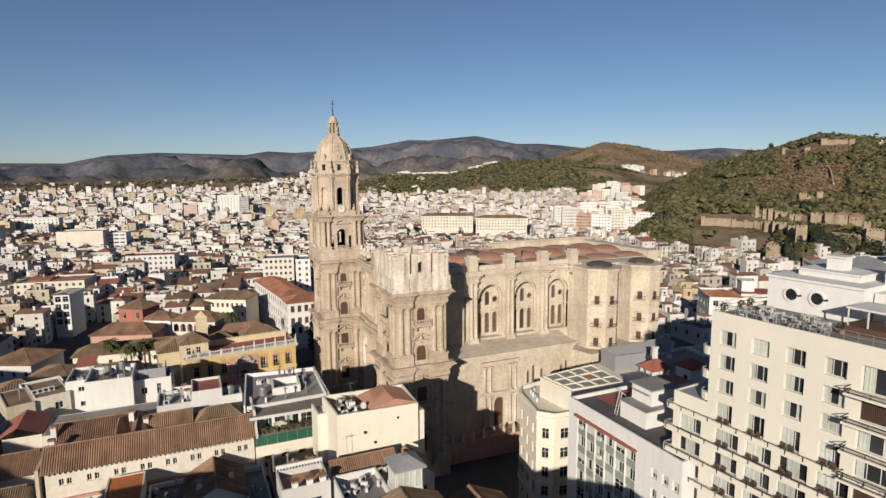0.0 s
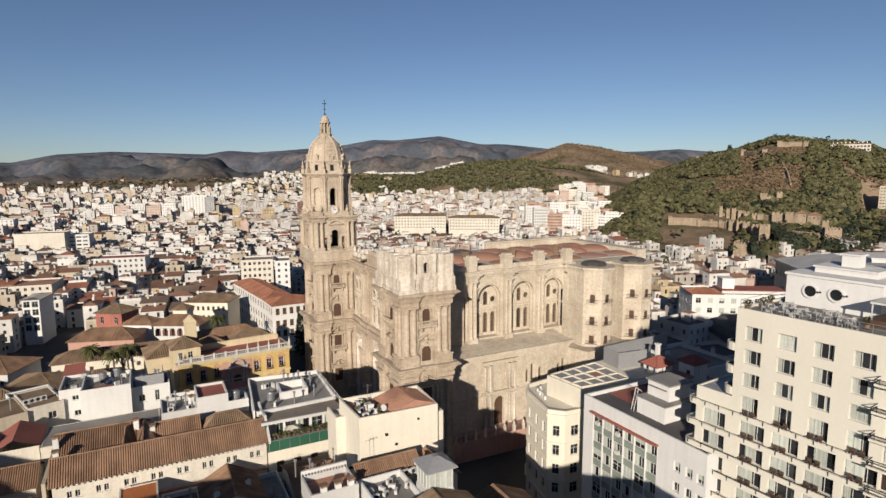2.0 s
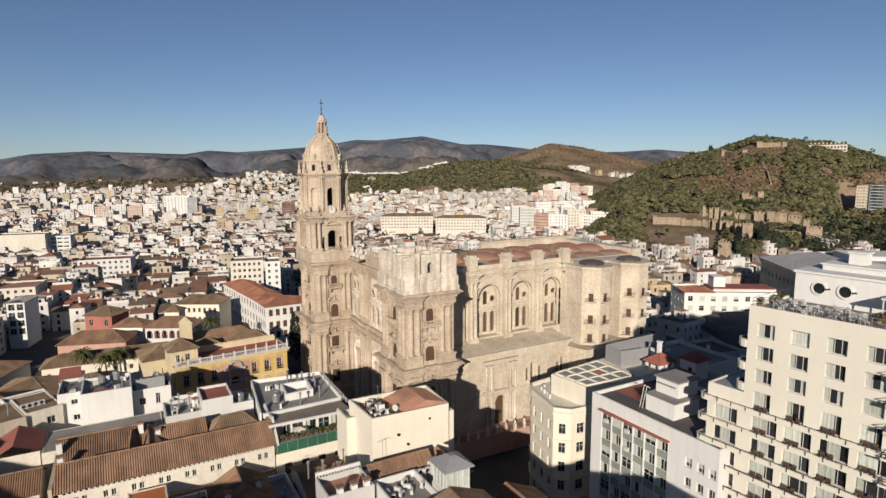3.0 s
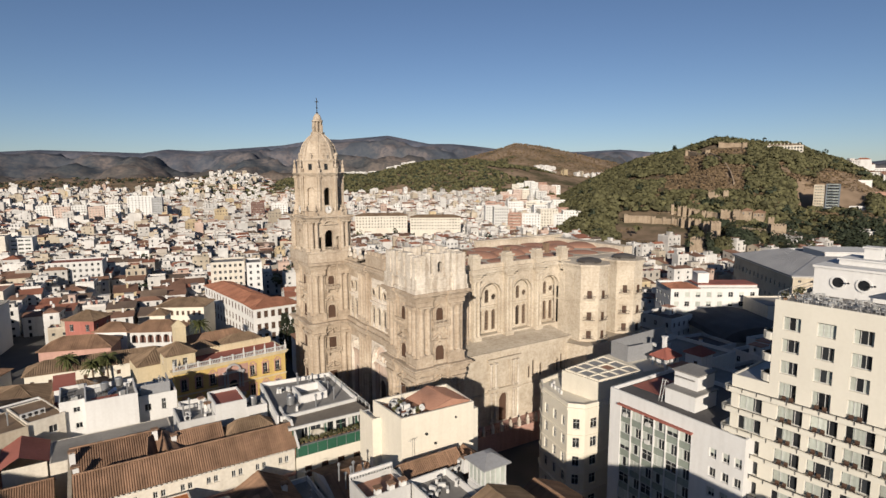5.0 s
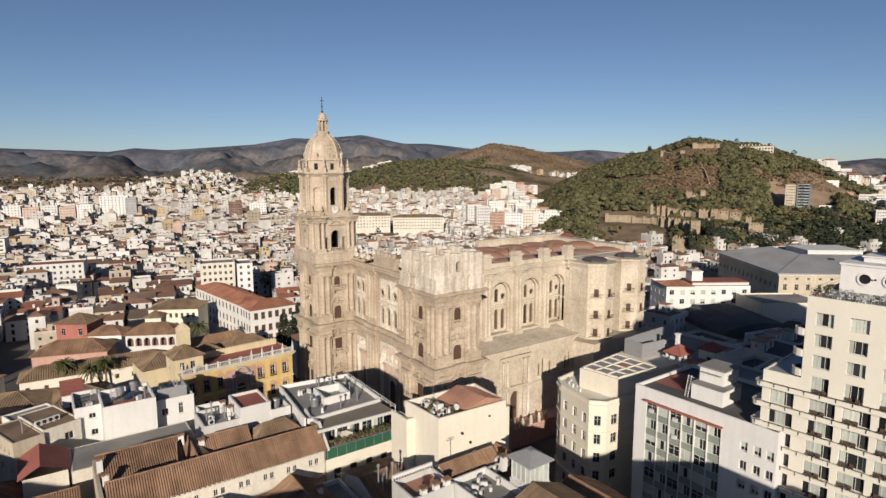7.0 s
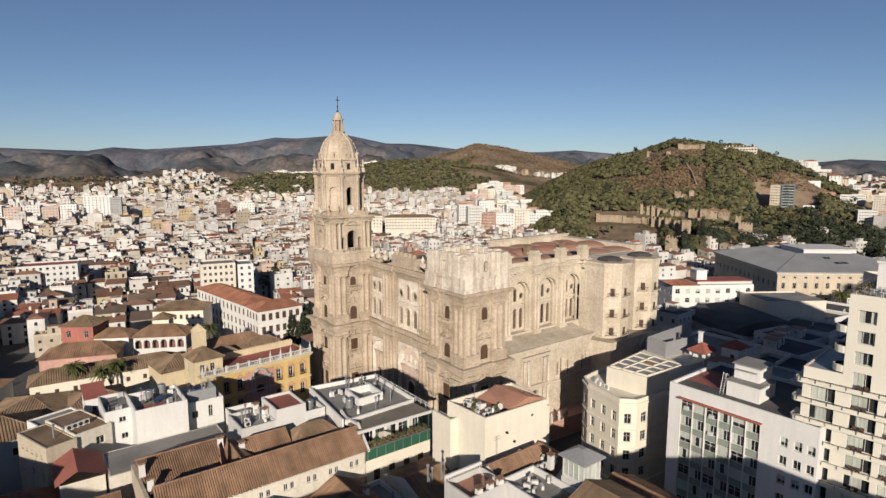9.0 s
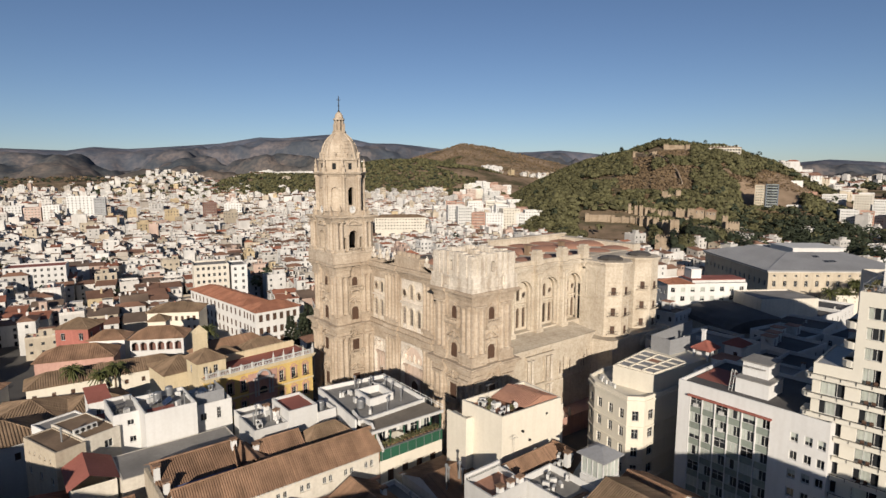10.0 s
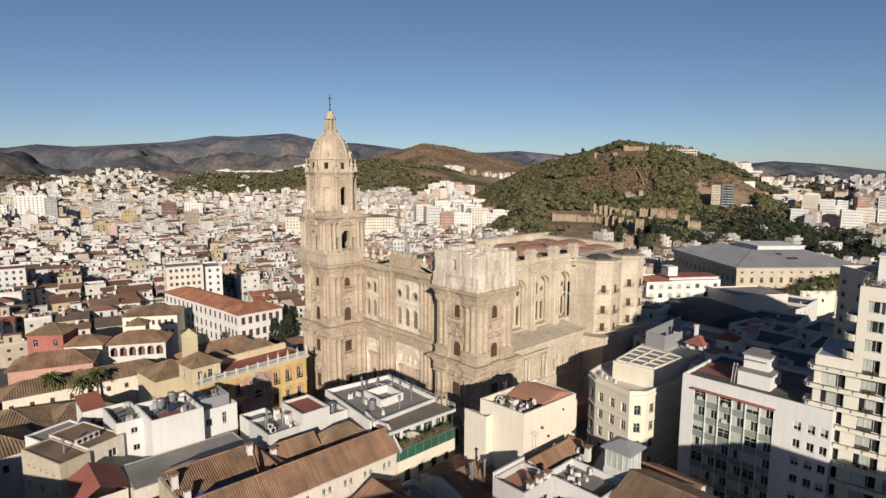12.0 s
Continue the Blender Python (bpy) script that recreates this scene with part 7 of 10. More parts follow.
# ---- the long tiled house and its back roofs ----
def build_long_tiles():
    h = thing("tiled_house", "long white house under a brown barrel-tiled roof", "house")
    x0, x1, y0, y1 = -23.5, 7.3, 100.2, 106.2
    w = x1 - x0
    hs = []
    for k in range(8):
        u = 1.8 + k * 3.75
        hs += [(u, u + 0.65, 19.6, 20.7), (u + 1.05, u + 1.7, 19.6, 20.7)]
    hs += [(1.5 + k * 2.9, 2.8 + k * 2.9, 13.4, 15.8) for k in range(10)] + [(1.5 + k * 2.9, 2.8 + k * 2.9, 8.6, 11.0) for k in range(10)]
    block(h, x0, x1, y0, y1, 0, 22.0, PALEST, {"S": hs, "W": rows(6, 2, 0.9, (16,), 1.4)}, "plain")
    g = Geo()
    g.box(x0, x1, y0 - 0.5, y0, 17.3, 17.6)
    g.box(x0, x1, y0 - 0.2, y0, 17.0, 17.3)
    part("string_course", g, PINK, h)
    g = Geo()
    for k in range(44):
        g.box(x0 + 0.3 + k * 0.7, x0 + 0.55 + k * 0.7, y0 - 0.4, y0, 21.6, 21.85)
    part("eave_bracket", g, WHITE, h)
    g = Geo()
    gable_roof(g, x0, x1, y0, y1, 22.0, 3.0, 0.5, 0, 0.33)
    part("roof", g, [TILE, WHITE], h, "brown barrel-tiled gable roof")
    g = Geo()
    for s in (0, 1):
        rings = [[(x1 + 0.3, y, z), (x1 + 0.7, y, z), (x1 + 0.7, y, z + 0.5), (x1 + 0.3, y, z + 0.5)] for y, z in ((y0 - 0.6, 21.7), (y0 + 3, 25.0), (y1 + 1.5, 24.6), (y1 + 3.2, 25.2))]
    g.loft(rings, 0, True, True)
    part("verge", g, WHITE, h)
    h2 = thing("tiled_house", "old tiled house with a hipped brown roof", "house")
    block(h2, -24.2, -10.4, 107.4, 117.0, 0, 21.6, PALEST, {"W": rows(9.6, 3, 1.0, (17.5, 13.5), 1.5)})
    g = Geo()
    slope(g, (-24.4, 108.9, 22.2), (-12.4, 108.9, 22.2), (-24.4, 113.8, 24.5), (-11.2, 113.8, 24.5), 0.33)
    slope(g, (-10.0, 118.6, 22.2), (-24.4, 118.6, 22.2), (-11.2, 113.8, 24.5), (-24.4, 113.8, 24.5), 0.33)
    slope(g, (-9.0, 103.6, 23.8), (-9.2, 116.6, 22.2), (-11.4, 106.0, 24.3), (-11.2, 113.8, 24.5), 0.33)
    slope(g, (-12.4, 108.9, 22.2), (-14.6, 104.0, 23.6), (-11.2, 113.8, 24.5), (-11.4, 106.0, 24.3), 0.33)
    cap(g, (-24.4, 113.8, 24.6), (-11.2, 113.8, 24.6))
    cap(g, (-11.2, 113.8, 24.6), (-11.4, 105, 24.4))
    part("roof", g, TILE, h2)
    g = Geo()
    g.quad((-22.4, 106.3, 22.0), (-14.6, 106.3, 22.0), (-13.2, 108.8, 22.4), (-22.2, 108.8, 22.4))
    part("tarpaulin", g, surface("blue_tarpaulin", (0.06, 0.09, 0.2), 0.6, streak=0), h2, "blue tarpaulin over the light well")
    g = Geo()
    g.box(-24.7, -24.2, 100.0, 116.4, 0, 22.8)
    part("party_wall", g, CUSTOMS, h2)
    clutter("chimney", -12.4, 112.2, 23.6)
    clutter("chimney", -24.0, 111.0, 23.4)
    clutter("chimney", -9.9, 109.2, 23.2)
    clutter("chimney", -23.6, 107.2, 22.6)
    h3 = thing("tiled_house", "small house under a weathered tiled roof", "house")
    block(h3, -9.0, -2.6, 106.8, 113.0, 0, 22.0, WHITE)
    g = Geo()
    gable_roof(g, -9.2, -2.6, 106.8, 113.4, 22.4, 2.6, 0.4, 0, 0.33, "x")
    part("roof", g, [TILE, WHITE], h3)
    h4 = thing("tiled_house", "small house under an orange-brown tiled roof", "house")
    block(h4, -2.4, 6.6, 106.8, 111.6, 0, 22.0, WHITE)
    g = Geo()
    hip_roof(g, -2.4, 6.6, 106.5, 111.8, 22.6, 2.5, 0.3, 0, 0.33)
    part("roof", g, TILE_OLD, h4)


# ---- white cubic houses between the tiled roofs and the palace ----
def build_white_cubes():
    a = thing("white_house", "white cubic house with a crowded roof terrace", "house")
    block(a, -21.9, -13.4, 128.5, 138.0, 0, 26.6, WHITE, roof=GREYROOF, parapet=0.9)
    block(a, -13.4, -6.4, 131.0, 138.0, 0, 24.8, WHITE, {"S": [(1.2, 2.4, 21.6, 23.0), (4.2, 5.0, 21.4, 23.6)]}, roof=GREYROOF, parapet=0.9, name="wing_wall")
    g = Geo()
    g.box(-12.6, -7.4, 132.0, 132.15, 23.9, 26.6)
    g.box(-7.55, -7.4, 132.15, 137.6, 23.9, 26.6)
    part("roof_screen", g, ZINC, a, "grey rooftop screen")
    block(a, -26.0, -21.4, 133.6, 143.0, 0, 25.6, WHITE, {"S": [(2.4, 3.5, 20.0, 21.1), (2.2, 3.3, 23.2, 24.2)]}, roof=GREYROOF, parapet=0.6, name="side_wall")
    block(a, -21.4, -6.4, 138.0, 149, 0, 21.5, WHITE, roof=GREYROOF, parapet=0.6, name="back_wall")
    rnd = random.Random(12)
    for k in range(34):
        clutter(rnd.choice(("air_conditioner", "vent_pipe", "air_conditioner", "solar_panel", "antenna", "water_tank")), *((rnd.uniform(-20.8, -14.2), rnd.uniform(129.6, 137.2), 25.7), (rnd.uniform(-12.6, -7.9), rnd.uniform(132.8, 137.0), 23.9), (rnd.uniform(-20.6, -7.2), rnd.uniform(139, 148), 20.9))[k % 3], rnd.uniform(0, 360))
    for k in range(5):
        clutter(rnd.choice(("solar_panel", "air_conditioner")), rnd.uniform(-25.2, -22.2), rnd.uniform(135, 142), 25.0, 200)
    g = Geo()
    g.box(-20.9, -16.5, 129.4, 132.5, 25.704, 25.76)
    part("roof_patch", g, REDROOF, a)
    b = thing("white_house", "tall white house with a red roof patch", "house")
    block(b, -2.4, 3.0, 113.6, 121.0, 0, 26.8, WHITE, roof=REDROOF, parapet=0.5)
    block(b, -8.4, -2.4, 113.9, 121.4, 0, 24.9, WHITE, {"S": [(1.5, 2.2, 22, 23.2)]}, roof=GREYROOF, parapet=0.6, name="side_wall")
    block(b, 3.0, 6.6, 113.4, 118, 0, 25.2, WHITE, roof=GREYROOF, name="back_wall")
    block(b, -6.4, -1.4, 121.4, 130, 0, 22.6, WHITE, {"S": [(1, 2, 20, 21.5)]}, roof=GREYROOF, name="rear_wall")
    for k in range(10):
        clutter(("air_conditioner", "vent_pipe", "air_conditioner", "chimney")[k % 4], rnd.uniform(-7.8, -3.0), rnd.uniform(115, 121), 24.3, rnd.uniform(0, 360))
    clutter("water_tank", 4.6, 115.6, 24.4)
    flat = thing("flat_roofed_house", "low house with a wide grey flat roof", "house")
    block(flat, -27.4, -8.6, 118.8, 128.2, 0, 20.7, PALEST, roof=GREYROOF, parapet=0.04)
    c = thing("grey_house", "weathered grey house with flat felt roofs", "house", pose(-34.9, 128.7, 0, 0, 0, 20))
    block(c, 0, 4.6, 0, 10.6, 0, 23.6, CUSTOMS, {"S": [(1.6, 2.6, 17.4, 18.7)], "W": rows(10.6, 5, 0.5, (21.4,), 0.6, 1.6) + rows(10.6, 3, 0.9, (17.6,), 1.3)}, roof=TILE_OLD, parapet=0.15)
    block(c, 4.7, 10.6, 0.6, 11.5, 0, 23.9, PALEST, {"S": [(3.2, 4.6, 20.8, 22.2)], "E": [(1.5, 2.7, 20.8, 22.2), (4.4, 5.6, 20.8, 22.2)]}, roof=TILE_OLD, parapet=0.15, name="wing_wall")
    block(c, 4.4, 12.0, 11.6, 18.4, 0, 22.2, WHITE, roof=GREYROOF, parapet=0.3, name="rear_wall")
    for k in range(4):
        clutter("air_conditioner", -31.4 + k * 0.9, 134.0 + k * 0.4, 23.75, 20)
    clutter("vent_pipe", -33.6, 133.0, 23.4)
    d = thing("white_house", "white house with a dark red roof cap", "house")
    block(d, -27.4, -23.6, 152.6, 159.0, 0, 22.0, WHITE, {"S": [(1.2, 2.0, 19, 20.4)]})
    g = Geo()
    g.loft([[(x, 152.4, 22.02), (x, 159.2, 23.2), (x, 159.2, 23.35), (x, 152.4, 22.17)] for x in (-27.6, -23.4)], 0, True, True)
    g.box(-27.6, -23.4, 152.4, 152.6, 18.2, 19.4)
    part("roof", g, REDROOF, d)
    e = thing("shed_roof_house", "small house with a faded red sloping roof", "house")
    block(e, -33.8, -27.8, 120.4, 127.6, 0, 20.6, PALEST, {"S": [(2, 3, 16, 17.5)]})
    g = Geo()
    g.add([(-34.4, 120.0, 20.7), (-27.4, 120.0, 20.7), (-27.4, 128.0, 21.2), (-31.4, 128.0, 23.0), (-34.4, 128.0, 21.2), (-31.4, 120.0, 22.4)], [(0, 5, 3, 4), (5, 1, 2, 3)])
    part("roof", g, REDROOF, e)
    f = thing("tiled_house", "low house under red tiled roofs", "house")
    block(f, -45, -34.4, 118.4, 126, 0, 18.0, WHITE)
    g = Geo()
    hip_roof(g, -45, -34.4, 118.4, 126, 18.0, 2.6, 0.4, 0, 0.5)
    part("roof", g, TILE_RED, f)


# ---- the bishop's palace: ochre front, white balustrade ----
def build_palace():
    root = thing("palace", "ochre yellow baroque palace with a white balustrade", "palace", pose(-3.6, 157.4, 3.1, 0, 0, 5.9))
    W, D = 28.3, 12.0
    hs = []
    for z, hh in ((11.6, 2.7), (6.0, 3.0), (1.4, 2.6)):
        for k in range(8):
            u = 1.6 + k * 3.4
            if 2 < k < 5 and z > 2:
                continue
            hs.append((u, u + 1.3, z, z + hh))
    hs += [(13.2, 15.0, 9.8, 13.6)]
    g = Geo()
    g.box(-1.0, W, 0, 26, -3.1, 0)
    part("plinth", g, PALACE_CREAM, root)
    block(root, 0, W, 0, D, 0, 16.4, YELLOW, {"S": hs, "E": rows(D, 3, 1.3, (11.6, 6.0), 2.6)}, "plain", depth=0.3, sill=False)
    g = Geo()
    for k, za, zb in ((0.2, 16.0, 16.3), (0.5, 16.3, 16.7), (0.7, 16.7, 16.95)):
        g.box(-k, W + k, -k, D, za, zb)
    g.box(-0.2, W + 0.2, -0.2, 0, 10.3, 10.7)
    part("cornice", g, PALACE_CREAM, root)
    for k in range(8):
        if 2 < k < 5:
            continue
        g = Geo()
        u = 1.6 + k * 3.4
        for z, hh in ((11.6, 2.7), (6.0, 3.0)):
            for s in (u - 0.32, u + 1.32):
                g.box(s, s + 0.3, -0.12, 0.02, z - 0.2, z + hh + 0.1)
            g.box(u - 0.45, u + 1.75, -0.2, 0.02, z + hh + 0.1, z + hh + 0.4)
            g.arch(u + 0.65, z + hh + 0.35, 0.5, -0.14, 0.02, 0.75, 8)
        part("window_surround", g, PINK, root)
        g = Geo()
        for i in range(9):
            g.box(u - 0.1 + i * 0.18, u - 0.07 + i * 0.18, -0.45, -0.42, 11.6, 12.5)
        g.box(u - 0.15, u + 1.5, -0.46, -0.4, 12.5, 12.56)
        g.box(u - 0.15, u + 1.5, -0.46, 0, 11.5, 11.6)
        part("balcony", g, IRON, root)
    # marble centrepiece
    g = Geo()
    for s in (-1, 1):
        for k in (1.5, 2.3):
            g.lathe(14.1 + s * k, -0.5, [(0.3, 9.6), (0.24, 9.9), (0.22, 13.2), (0.34, 13.6)], 8)
            g.lathe(14.1 + s * k, -0.5, [(0.34, 0), (0.3, 0.5), (0.28, 6.6), (0.4, 7.2)], 8)
    g.box(11.2, 17.0, -0.9, 0, 7.2, 7.8)
    g.box(11.4, 16.8, -0.8, 0, 13.6, 14.1)
    g.arch(14.1, 14.1, 1.5, -0.7, 0.02, 1.9, 10)
    part("portal", g, surface("grey_marble", (0.42, 0.41, 0.42), 0.5, var=0.3), root, "grey marble portal with paired columns")
    g = Geo()
    g.box(10.2, 18.0, -0.1, 0.02, 7.8, 15.4)
    part("red_panel", g, PINK, root)
    # no hollow here: a flat black shape paints its shade
    g = Geo()
    g.arch(14.1, 10.6, 0.02, -0.16, -0.1, 1.0, 12, 0, 0, math.pi)
    g.box(13.1, 15.1, -0.16, -0.1, 9.8, 10.6)
    part("niche", g, IRON, root)
    # balustrade with urns
    g = Geo()
    g.box(-0.3, W + 0.3, -0.4, -0.1, 18.0, 18.2)
    g.box(-0.3, W + 0.3, -0.4, -0.1, 16.95, 17.1)
    for k in range(70):
        g.lathe(0.1 + k * (W - 0.2) / 69, -0.25, [(0.07, 17.1), (0.11, 17.4), (0.06, 17.7), (0.09, 18.0)], 5)
    part("balustrade", g, ALU, root, "white stone balustrade")
    for k in range(11):
        g = Geo()
        x = k * W / 10
        g.box(x - 0.22, x + 0.22, -0.5, -0.05, 16.95, 18.5)
        if k > 5 or k == 0:
            g.lathe(x, -0.27, [(0.1, 18.5), (0.25, 18.8), (0.12, 19.1), (0.04, 19.8)], 8)
        part("pedestal", g, ALU, root)
    g = Geo()
    g.box(0, W, 0, D, 16.4, 17.02)
    part("terrace", g, REDROOF, root, "red-painted roof terrace")
    # upper body behind the terrace, with a wavy parapet and tiled roofs
    g = Geo()
    g.box(6, W - 0.4, 8.6, 9.0, 16.75, 18.4)
    for k in range(26):
        g.arch(6.6 + k * 0.83, 18.4, 0.02, 8.6, 9.0, 0.38, 8)
    part("wavy_parapet", g, PALACE_CREAM, root)
    block(root, -1.0, 5.6, 1.6, 8.6, 0, 20.6, PALACE_CREAM, {"S": [(1.2, 2.3, 17.4, 19.4), (3.6, 4.7, 17.4, 19.4)], "W": [(2, 3.1, 17.4, 19.4)]}, "plain", name="tower_wall")
    g = Geo()
    hip_roof(g, -1.0, 5.6, 1.6, 8.6, 20.6, 2.2, 0.5, 0, 0.5)
    part("tower_roof", g, TILE_OLD, root)
    for (a, b, c, d, z, hh, mt) in ((6.5, 14.5, 10.0, 17.0, 17.2, 2.4, TILE_OLD), (15.5, 27.5, 11.0, 18.4, 16.9, 2.6, TILE_OLD), (-6, 5, 9.2, 20, 17.0, 2.6, TILE_OLD), (6, 26, 18.6, 26, 16.4, 2.8, TILE)):
        block(root, a, b, c, d, 0, z, PALACE_CREAM, name="rear_wall")
        g = Geo()
        hip_roof(g, a, b, c, d, z, hh, 0.4, 0, 0.55)
        part("rear_roof", g, mt, root)
    g = Geo()
    g.box(4.6, 7.4, 16.4, 19.2, 17, 23.4)
    g.add([(4.4, 16.2, 23.4), (7.6, 16.2, 23.4), (7.6, 19.4, 23.4), (4.4, 19.4, 23.4), (6, 17.8, 25.4)], [(0, 1, 4), (1, 2, 4), (2, 3, 4), (3, 0, 4)])
    part("turret", g, PALACE_CREAM, root)


# ---- houses round the palace ----
def build_mid_left():
    def tiled(x0, x1, y0, y1, z, h, wall, tile, label, wins=None, ang=0.0, kind="shutter", name="tiled_house"):
        r = thing(name, label, "house", pose(x0, y0, 0, 0, 0, ang))
        block(r, 0, x1 - x0, 0, y1 - y0, 0, z, wall, wins, kind)
        g = Geo()
        hip_roof(g, 0, x1 - x0, 0, y1 - y0, z, h, 0.5, 0, 0.55)
        part("roof", g, tile, r)
        return r

    tiled(-26.4, -16.4, 234, 243, 19.3, 2.6, REDWALL, TILE_OLD, "red-walled house with arched windows and a tiled hip roof", {"S": rows(10, 2, 1.3, (15.6,), 2.3, 1.6), "E": rows(9, 2, 1.2, (15.6,), 2.3)}, -36, "plain")
    tiled(-18.6, -8.0, 228.4, 236, 15.4, 2.4, WHITE, TILE, "white house with small windows under a tiled roof", {"S": rows(10.6, 4, 0.9, (12.6,), 1.4)}, -28, "plain")
    tiled(-33.2, -13.6, 215.6, 226, 14.6, 3.0, PINK, TILE, "pink house under a broad brown tiled roof", {"S": rows(19.6, 5, 1.0, (9,), 1.6)}, -18)
    tiled(-36, 1.0, 200, 209, 12.2, 2.6, CREAM, TILE_OLD, "long cream wing under an old tiled roof", {"S": rows(37, 9, 1.0, (9,), 1.4)}, -4)
    # arcaded gallery house
    r = thing("arcaded_house", "house with a pink arcaded gallery under a tiled roof", "house", pose(-8.6, 218.6, 0, 0, 0, -28))
    g = Geo()
    n, w = 6, 2.5
    W = n * w + 0.6
    g.wall((0, 0, 0), 0, W, 16.2, [(0.45 + k * w, 0.45 + k * w + w - 0.55, 12.4, 15.2) for k in range(n)] + [(0.45 + k * w, 0.45 + k * w + w - 0.55, 7.6, 10.6) for k in range(n)], 0.4)
    for k in range(n):
        g.spandrel(0.45 + k * w + (w - 0.55) / 2, 14.1, (w - 0.55) / 2, 0, depth=0.35)
        g.spandrel(0.45 + k * w + (w - 0.55) / 2, 9.5, (w - 0.55) / 2, 0, depth=0.35)
    g.box(0, W, 2.2, 9, 0, 16.2)
    g.wall((0, 9, 0), 270, 9, 16.2)
    g.wall((W, 0, 0), 90, 9, 16.2)
    part("wall", g, WHITE, r)
    g = Geo()
    g.box(0.1, W - 0.1, 2.05, 2.2, 11.2, 16)
    g.box(0.1, W - 0.1, 0.3, 2.2, 11.4, 11.6)
    part("gallery", g, BROWNRED, r)
    g = Geo()
    hip_roof(g, 0, W, 0, 9, 16.2, 2.8, 0.6, 0, 0.55)
    part("roof", g, TILE, r)
    g = Geo()
    g.prism(rect(4, 9, 6, 11), 16, 20.2)
    part("roof_tower", g, CREAM, r)
    g = Geo()
    hip_roof(g, 4, 9, 6, 11, 20.2, 1.8, 0.5, 0, 0.55)
    part("tower_roof", g, TILE_OLD, r)
    tiled(2.6, 20.4, 249, 261, 17.0, 2.4, CREAM, TILE_OLD, "pale yellow apartment house with two rows of windows", {"S": rows(17.8, 8, 1.0, (13.6, 10.0), 1.8)}, -29.6, "shutter")
    # the white house with the bright red roof beside the square
    r = tiled(0, 17.0, 0, 12.0, 18.4, 2.2, WHITE, TILE_RED, "white corner house with tall balcony windows and a red roof", {"S": rows(17, 6, 1.5, (14.6, 9.9, 6.0), 2.6), "W": rows(12, 4, 1.5, (14.6, 9.9, 6.0), 2.6)}, 0, "shutter", "corner_house")
    r.matrix_basis = pose(31.4, 219.0, 0, 0, 0, 3)
    r = tiled(0, 12.0, 0, 46.0, 18.2, 2.2, WHITE, TILE_RED, "long white house with a bright red tiled roof", {"W": rows(46, 13, 1.4, (14.4, 9.8, 6.0), 2.5), "S": []}, 0, "shutter", "corner_house")
    r.matrix_basis = pose(31.0, 231.6, 0, 0, 0, 7)
    tiled(-46, -30, 176, 192, 13.0, 3.0, WHITE, TILE_OLD, "white house under a dark old tiled roof", {"S": rows(16, 4, 1.0, (9,), 1.6)}, -20)
    tiled(-30, -15, 172, 184, 12.5, 2.6, CREAM, TILE_OLD, "cream house with a gallery of windows under old tiles", {"S": rows(15, 6, 1.3, (9,), 2.0, 0.8)}, 10, "plain")
    tiled(-48, -34, 158, 171, 15.0, 3.0, WHITE, TILE_OLD, "white house with an ochre tiled roof", {"S": rows(14, 4, 1.0, (11.4,), 1.6)}, 5)
    tiled(-58, -44, 200, 214, 13.0, 3.0, WHITE, TILE, "white house under a brown hip roof", {"S": rows(14, 4, 1.0, (9.4,), 1.6)}, -25)
    tiled(-54.3, -48.2, 277, 290, 18.4, 0.3, WHITE, GREYROOF, "narrow white house with large dark windows", {"S": rows(6.1, 2, 2.2, (15.2, 12.0, 8.8, 5.6), 2.4, 0.5)}, -14, "plain")


